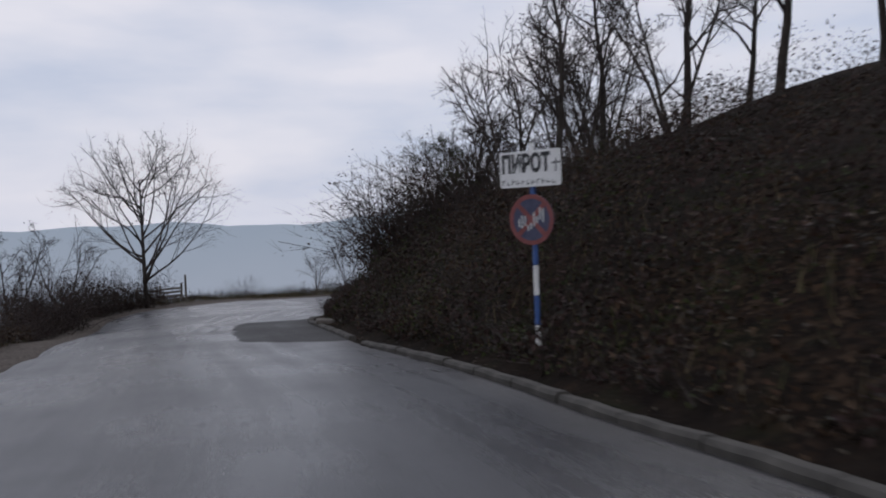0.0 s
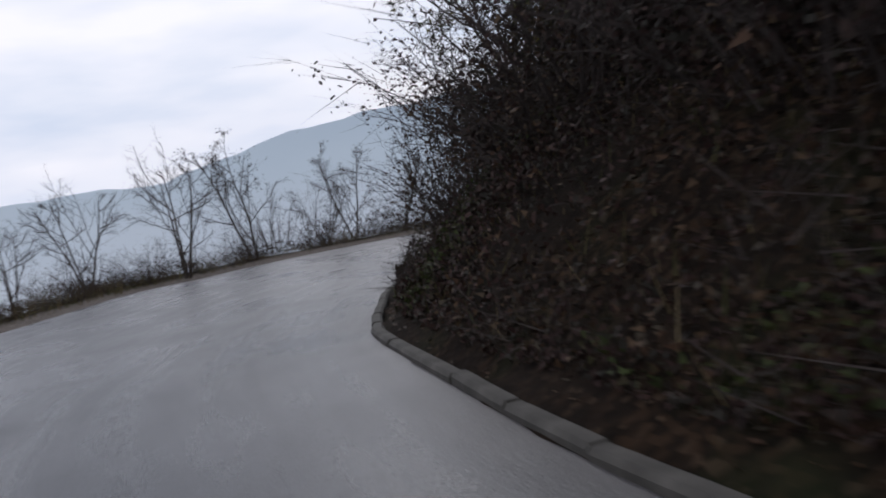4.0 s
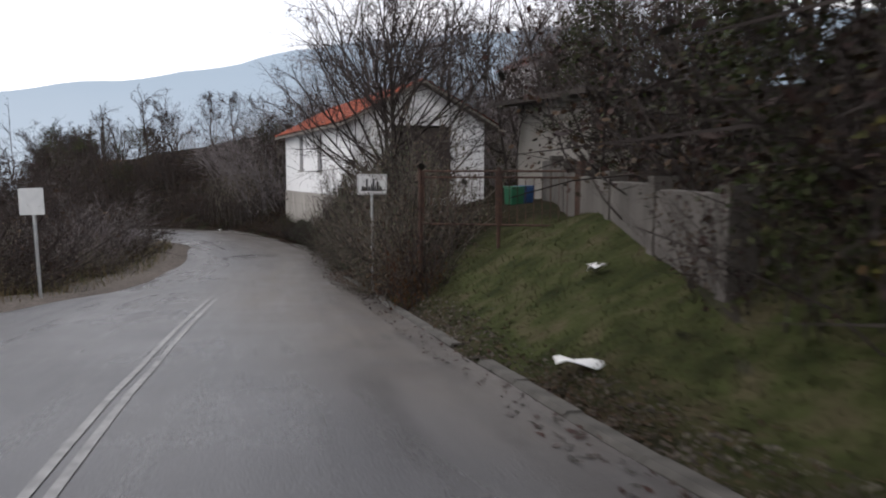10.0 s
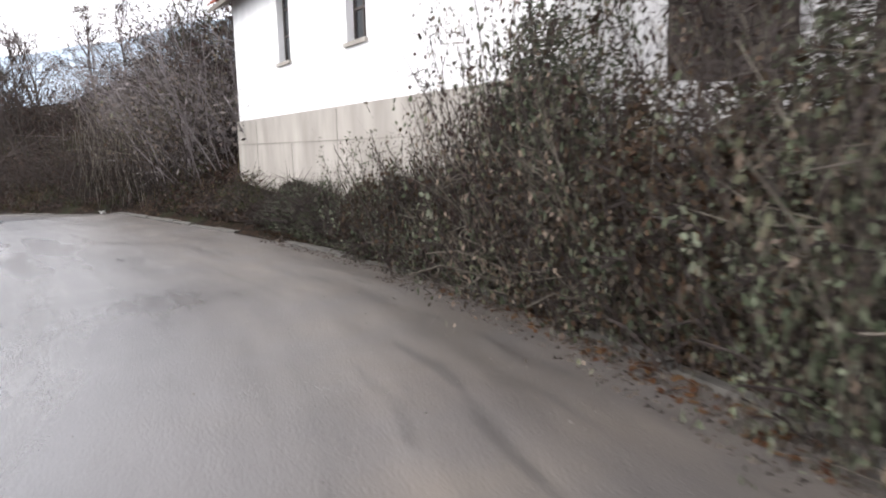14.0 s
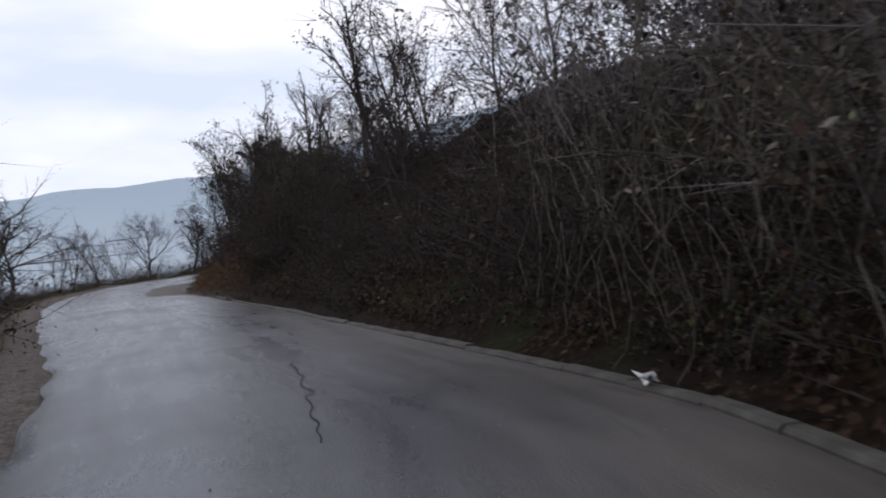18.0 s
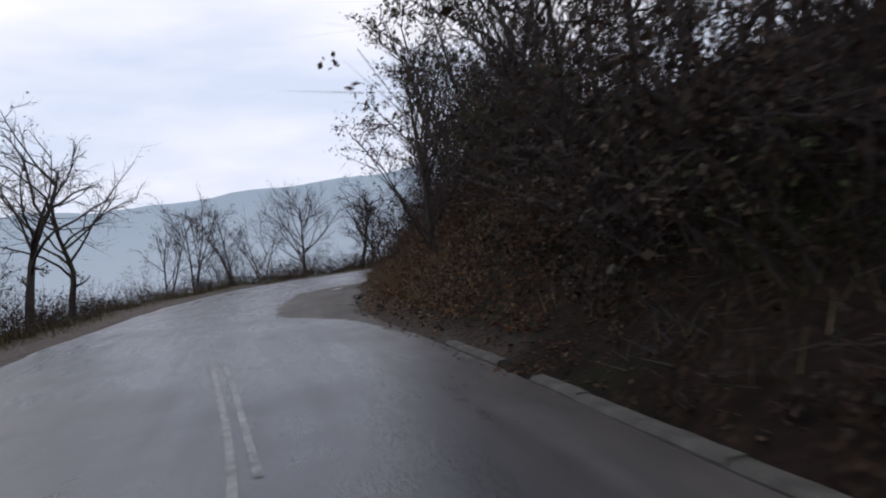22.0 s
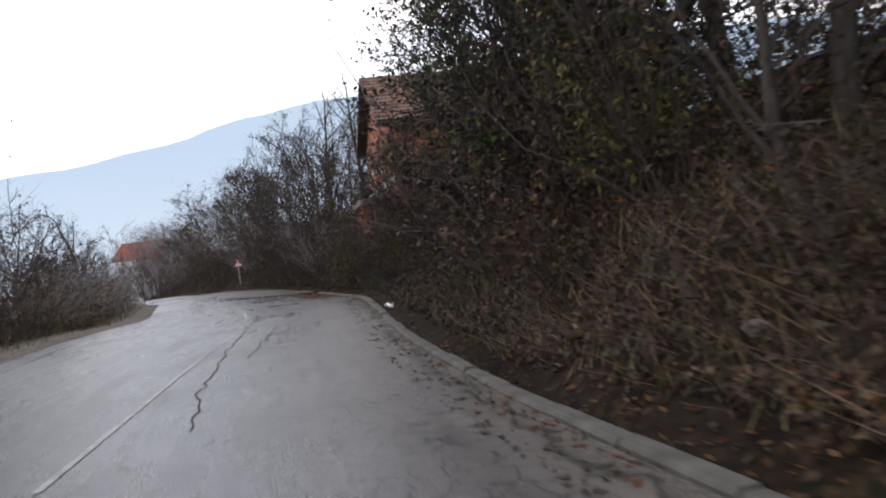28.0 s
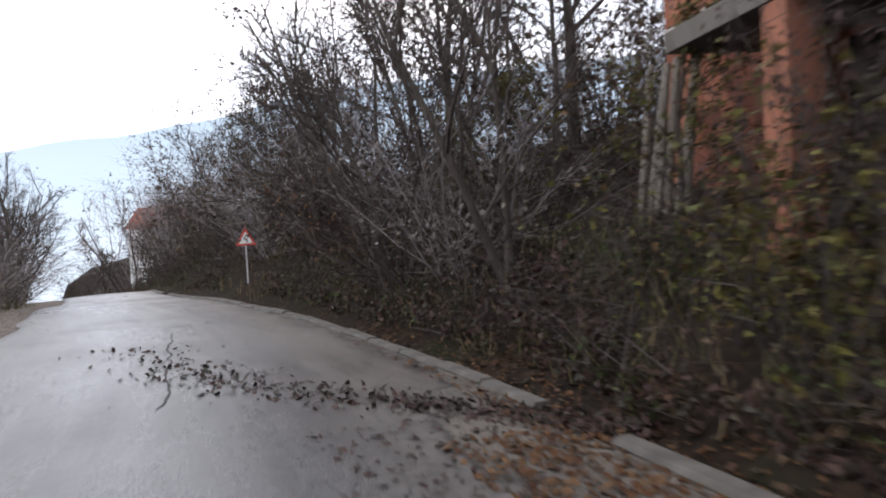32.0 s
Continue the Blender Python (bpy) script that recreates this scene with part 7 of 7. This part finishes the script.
scatter("apron_gravel", M_STONE, 9000, 56, any_of(off_right(38.2, 41.8, -2.2, .5), off_right(38.8, 41.6, -1.4, .4)), "wet grey gravel in the washed-out bend", "gravel", 0.012, shape="stone")
scatter("road_grit", M_STONE, 700, 47, any_of(off_right(22, 29, -3, 0), off_right(31, 34, -3.5, 0), off_right(36, 42, -2.5, 0), off_right(43, 49, -3.5, 0)), "small stones and clods on the asphalt", "gravel", 0.018, shape="stone")

scatter("scree", M_STONE, 4500, 49, any_of(off_right(37.5, 42.2, .2, 2.2), off_right(38.5, 42.0, .2, 4.0, .8)), "loose stones down the bare bank", "stones", 0.014, shape="stone")
scatter("mud_clods", M_MUD, 5000, 48, any_of(off_right(22.2, 27.5, -2.6, -.2), off_right(23, 26.5, -3.3, -.6), off_right(22.2, 29, -.7, .2), off_right(46, 49, -1.4, .1)), "clods of pale mud carried onto the asphalt", "mud", 0.013, shape="stone")
scatter("kerb_mud", M_MUD, 3800, 62, any_of(off_right(22.2, 28.5, -.25, .35), off_right(23, 26.5, -.5, .3)), "mud and leaf crumbs heaped over the sunken kerb", "mud", 0.028, shape="stone")

# stones at the foot of the bank and on the verge
rk = random.Random(33)
for x, y, r in ((88.6, 95.2, .22), (90.1, 95.6, .16), (86.9, 94.2, .14), (82.6, 80.9, .2), (83.6, 81.4, .3), (85.0, 82.4, .22), (81.4, 80.2, .16), (84.4, 81.2, .18), (-2.4, 17.2, .2), (-2.0, 16.6, .14), (78.8, 78.0, .15), (96.2, 86.2, .14)):
    bm = bmesh.new()
    r *= 0.6
    bmesh.ops.create_icosphere(bm, subdivisions=2, radius=r)
    for v in bm.verts:
        v.co *= rk.uniform(0.75, 1.15)
        v.co.z *= 0.65
    me = bpy.data.meshes.new("rock")
    bm.to_mesh(me)
    bm.free()
    me.materials.append(M_ROCK)
    ob = new("rock", me)
    ob.matrix_world = pose(x, y, ground_z(x, y) + r * 0.2, 0, 0, rk.uniform(0, 360))
    tagged(ob, "pale rough stone at the foot of the bank", "stone", "loose stones")

# flat stone slab behind the kerb at the first bend
s = Mesh()
s.box(-0.38, -0.24, -0.05, 0.38, 0.24, 0.05, taper=0.02)
ob = part("stone_slab", s, M_ROCK, bevel=0.02)
ob.matrix_world = pose(-2.95, 17.9, ground_z(-2.95, 17.9) + 0.06, 6, 4, 100)
tagged(ob, "loose flat stone slab on the verge", "stone")

# puddle in the gravel bend
pd = Mesh()
ring2 = []
for k in range(24):
    a = 2 * math.pi * k / 24
    rr = 1 + 0.25 * math.sin(3 * a) + 0.15 * math.sin(5 * a + 1)
    ring2.append((88.2 + 0.24 * rr * math.cos(a), 85.4 + 0.10 * rr * math.sin(a), road_top(88.2, 85.4) + 0.012))
pd.v += ring2
pd.f.append(tuple(range(24)))
tagged(part("puddle", pd, M_PUDDLE), "shallow muddy puddle at the edge of the asphalt", "puddle", kind="structure")


def litter_scrap(x, y, w, label, material):
    s2 = Mesh()
    rn = random.Random(int(x * 10))
    g = 5
    for i in range(g):
        for j in range(3):
            s2.v.append((w * (i / 4 - 0.5) + rn.gauss(0, .03), w * 0.45 * (j / 2 - 0.5) + rn.gauss(0, .045), rn.uniform(0.0, 0.11)))
    for i in range(g - 1):
        for j in range(2):
            a = i * 3 + j
            s2.f.append((a, a + 3, a + 4, a + 1))
    ob = part("plastic_bag", s2, material, smooth=True)
    k = ob.modifiers.new("thickness", "SOLIDIFY")
    k.thickness = 0.006
    ob.matrix_world = pose(x, y, max(ground_z(x, y), road_z(x, y)) + 0.04, 0, 0, rn.uniform(0, 360))
    return tagged(ob, label, "litter", "roadside litter")


litter_scrap(106.4, 87.6, 0.2, "crumpled white plastic bag by the kerb", M_WHITE)
litter_scrap(18.55, 46.95, 0.42, "torn pale plastic sheet on the grass", M_WHITE)
litter_scrap(20.6, 46.2, 0.25, "scrap of white paper on the lawn", M_WHITE)
litter_scrap(53.6, 56.9, 0.13, "white scrap on the kerb", M_WHITE)

# hanging vines against the thicket
for x, y, h, seed in ((52.3, 55.75, 3.2, 51), (53.5, 56.3, 3.6, 52), (55.6, 57.7, 3.0, 53), (54.5, 56.9, 3.3, 54)):
    rnd = random.Random(seed)
    gz = ground_z(x, y)
    vn = thing("hanging_vine", yaw_at(x, y, gz, rnd.uniform(10, 50)), "curtain of pale dead vines hanging from the trees", "vine")
    for k in range(15):
        p = Vector((rnd.gauss(0, 0.5), rnd.uniform(-.2, .2), h * rnd.uniform(.6, 1.05)))
        sway, pts = rnd.gauss(0, 0.12), [p.copy()]
        for i in range(9):
            sway = sway * 0.7 + rnd.gauss(0, 0.10)
            p = p + Vector((sway, rnd.gauss(0, .04), -h * rnd.uniform(0.05, 0.11)))
            pts.append(p.copy())
        s = Mesh()
        s.tube(pts, [0.007] * 10, 3)
        part("vine_stem", s, M_VINE, vn)
# small fixing plate among the vines
s = Mesh()
s.box(-0.32, -0.01, -0.12, 0.32, 0.01, 0.12)
ob = part("old_board", s, M_WOOD, bevel=0.005)
ob.matrix_world = pose(54.6, 54.4, -6.5, 0, 4, 40)
tagged(ob, "small weathered board hung among the vines", "board")
pst = Mesh()
pst.box(54.57, 54.43, -8, 54.63, 54.49, -6.6)
tagged(part("board_post", pst, M_WOOD), "thin weathered post holding a board", "post")

# short marker post by the kerb
mk = Mesh()
mk.box(-0.04, -0.04, -0.2, 0.04, 0.04, 0.3, taper=0.01)
ob = part("marker_stone", mk, M_CONC)
ob.matrix_world = pose(36.1, 49.2, ground_z(36.1, 49.2), 0, 3, 10)
tagged(ob, "short white marker post in the ivy by the kerb", "marker post")
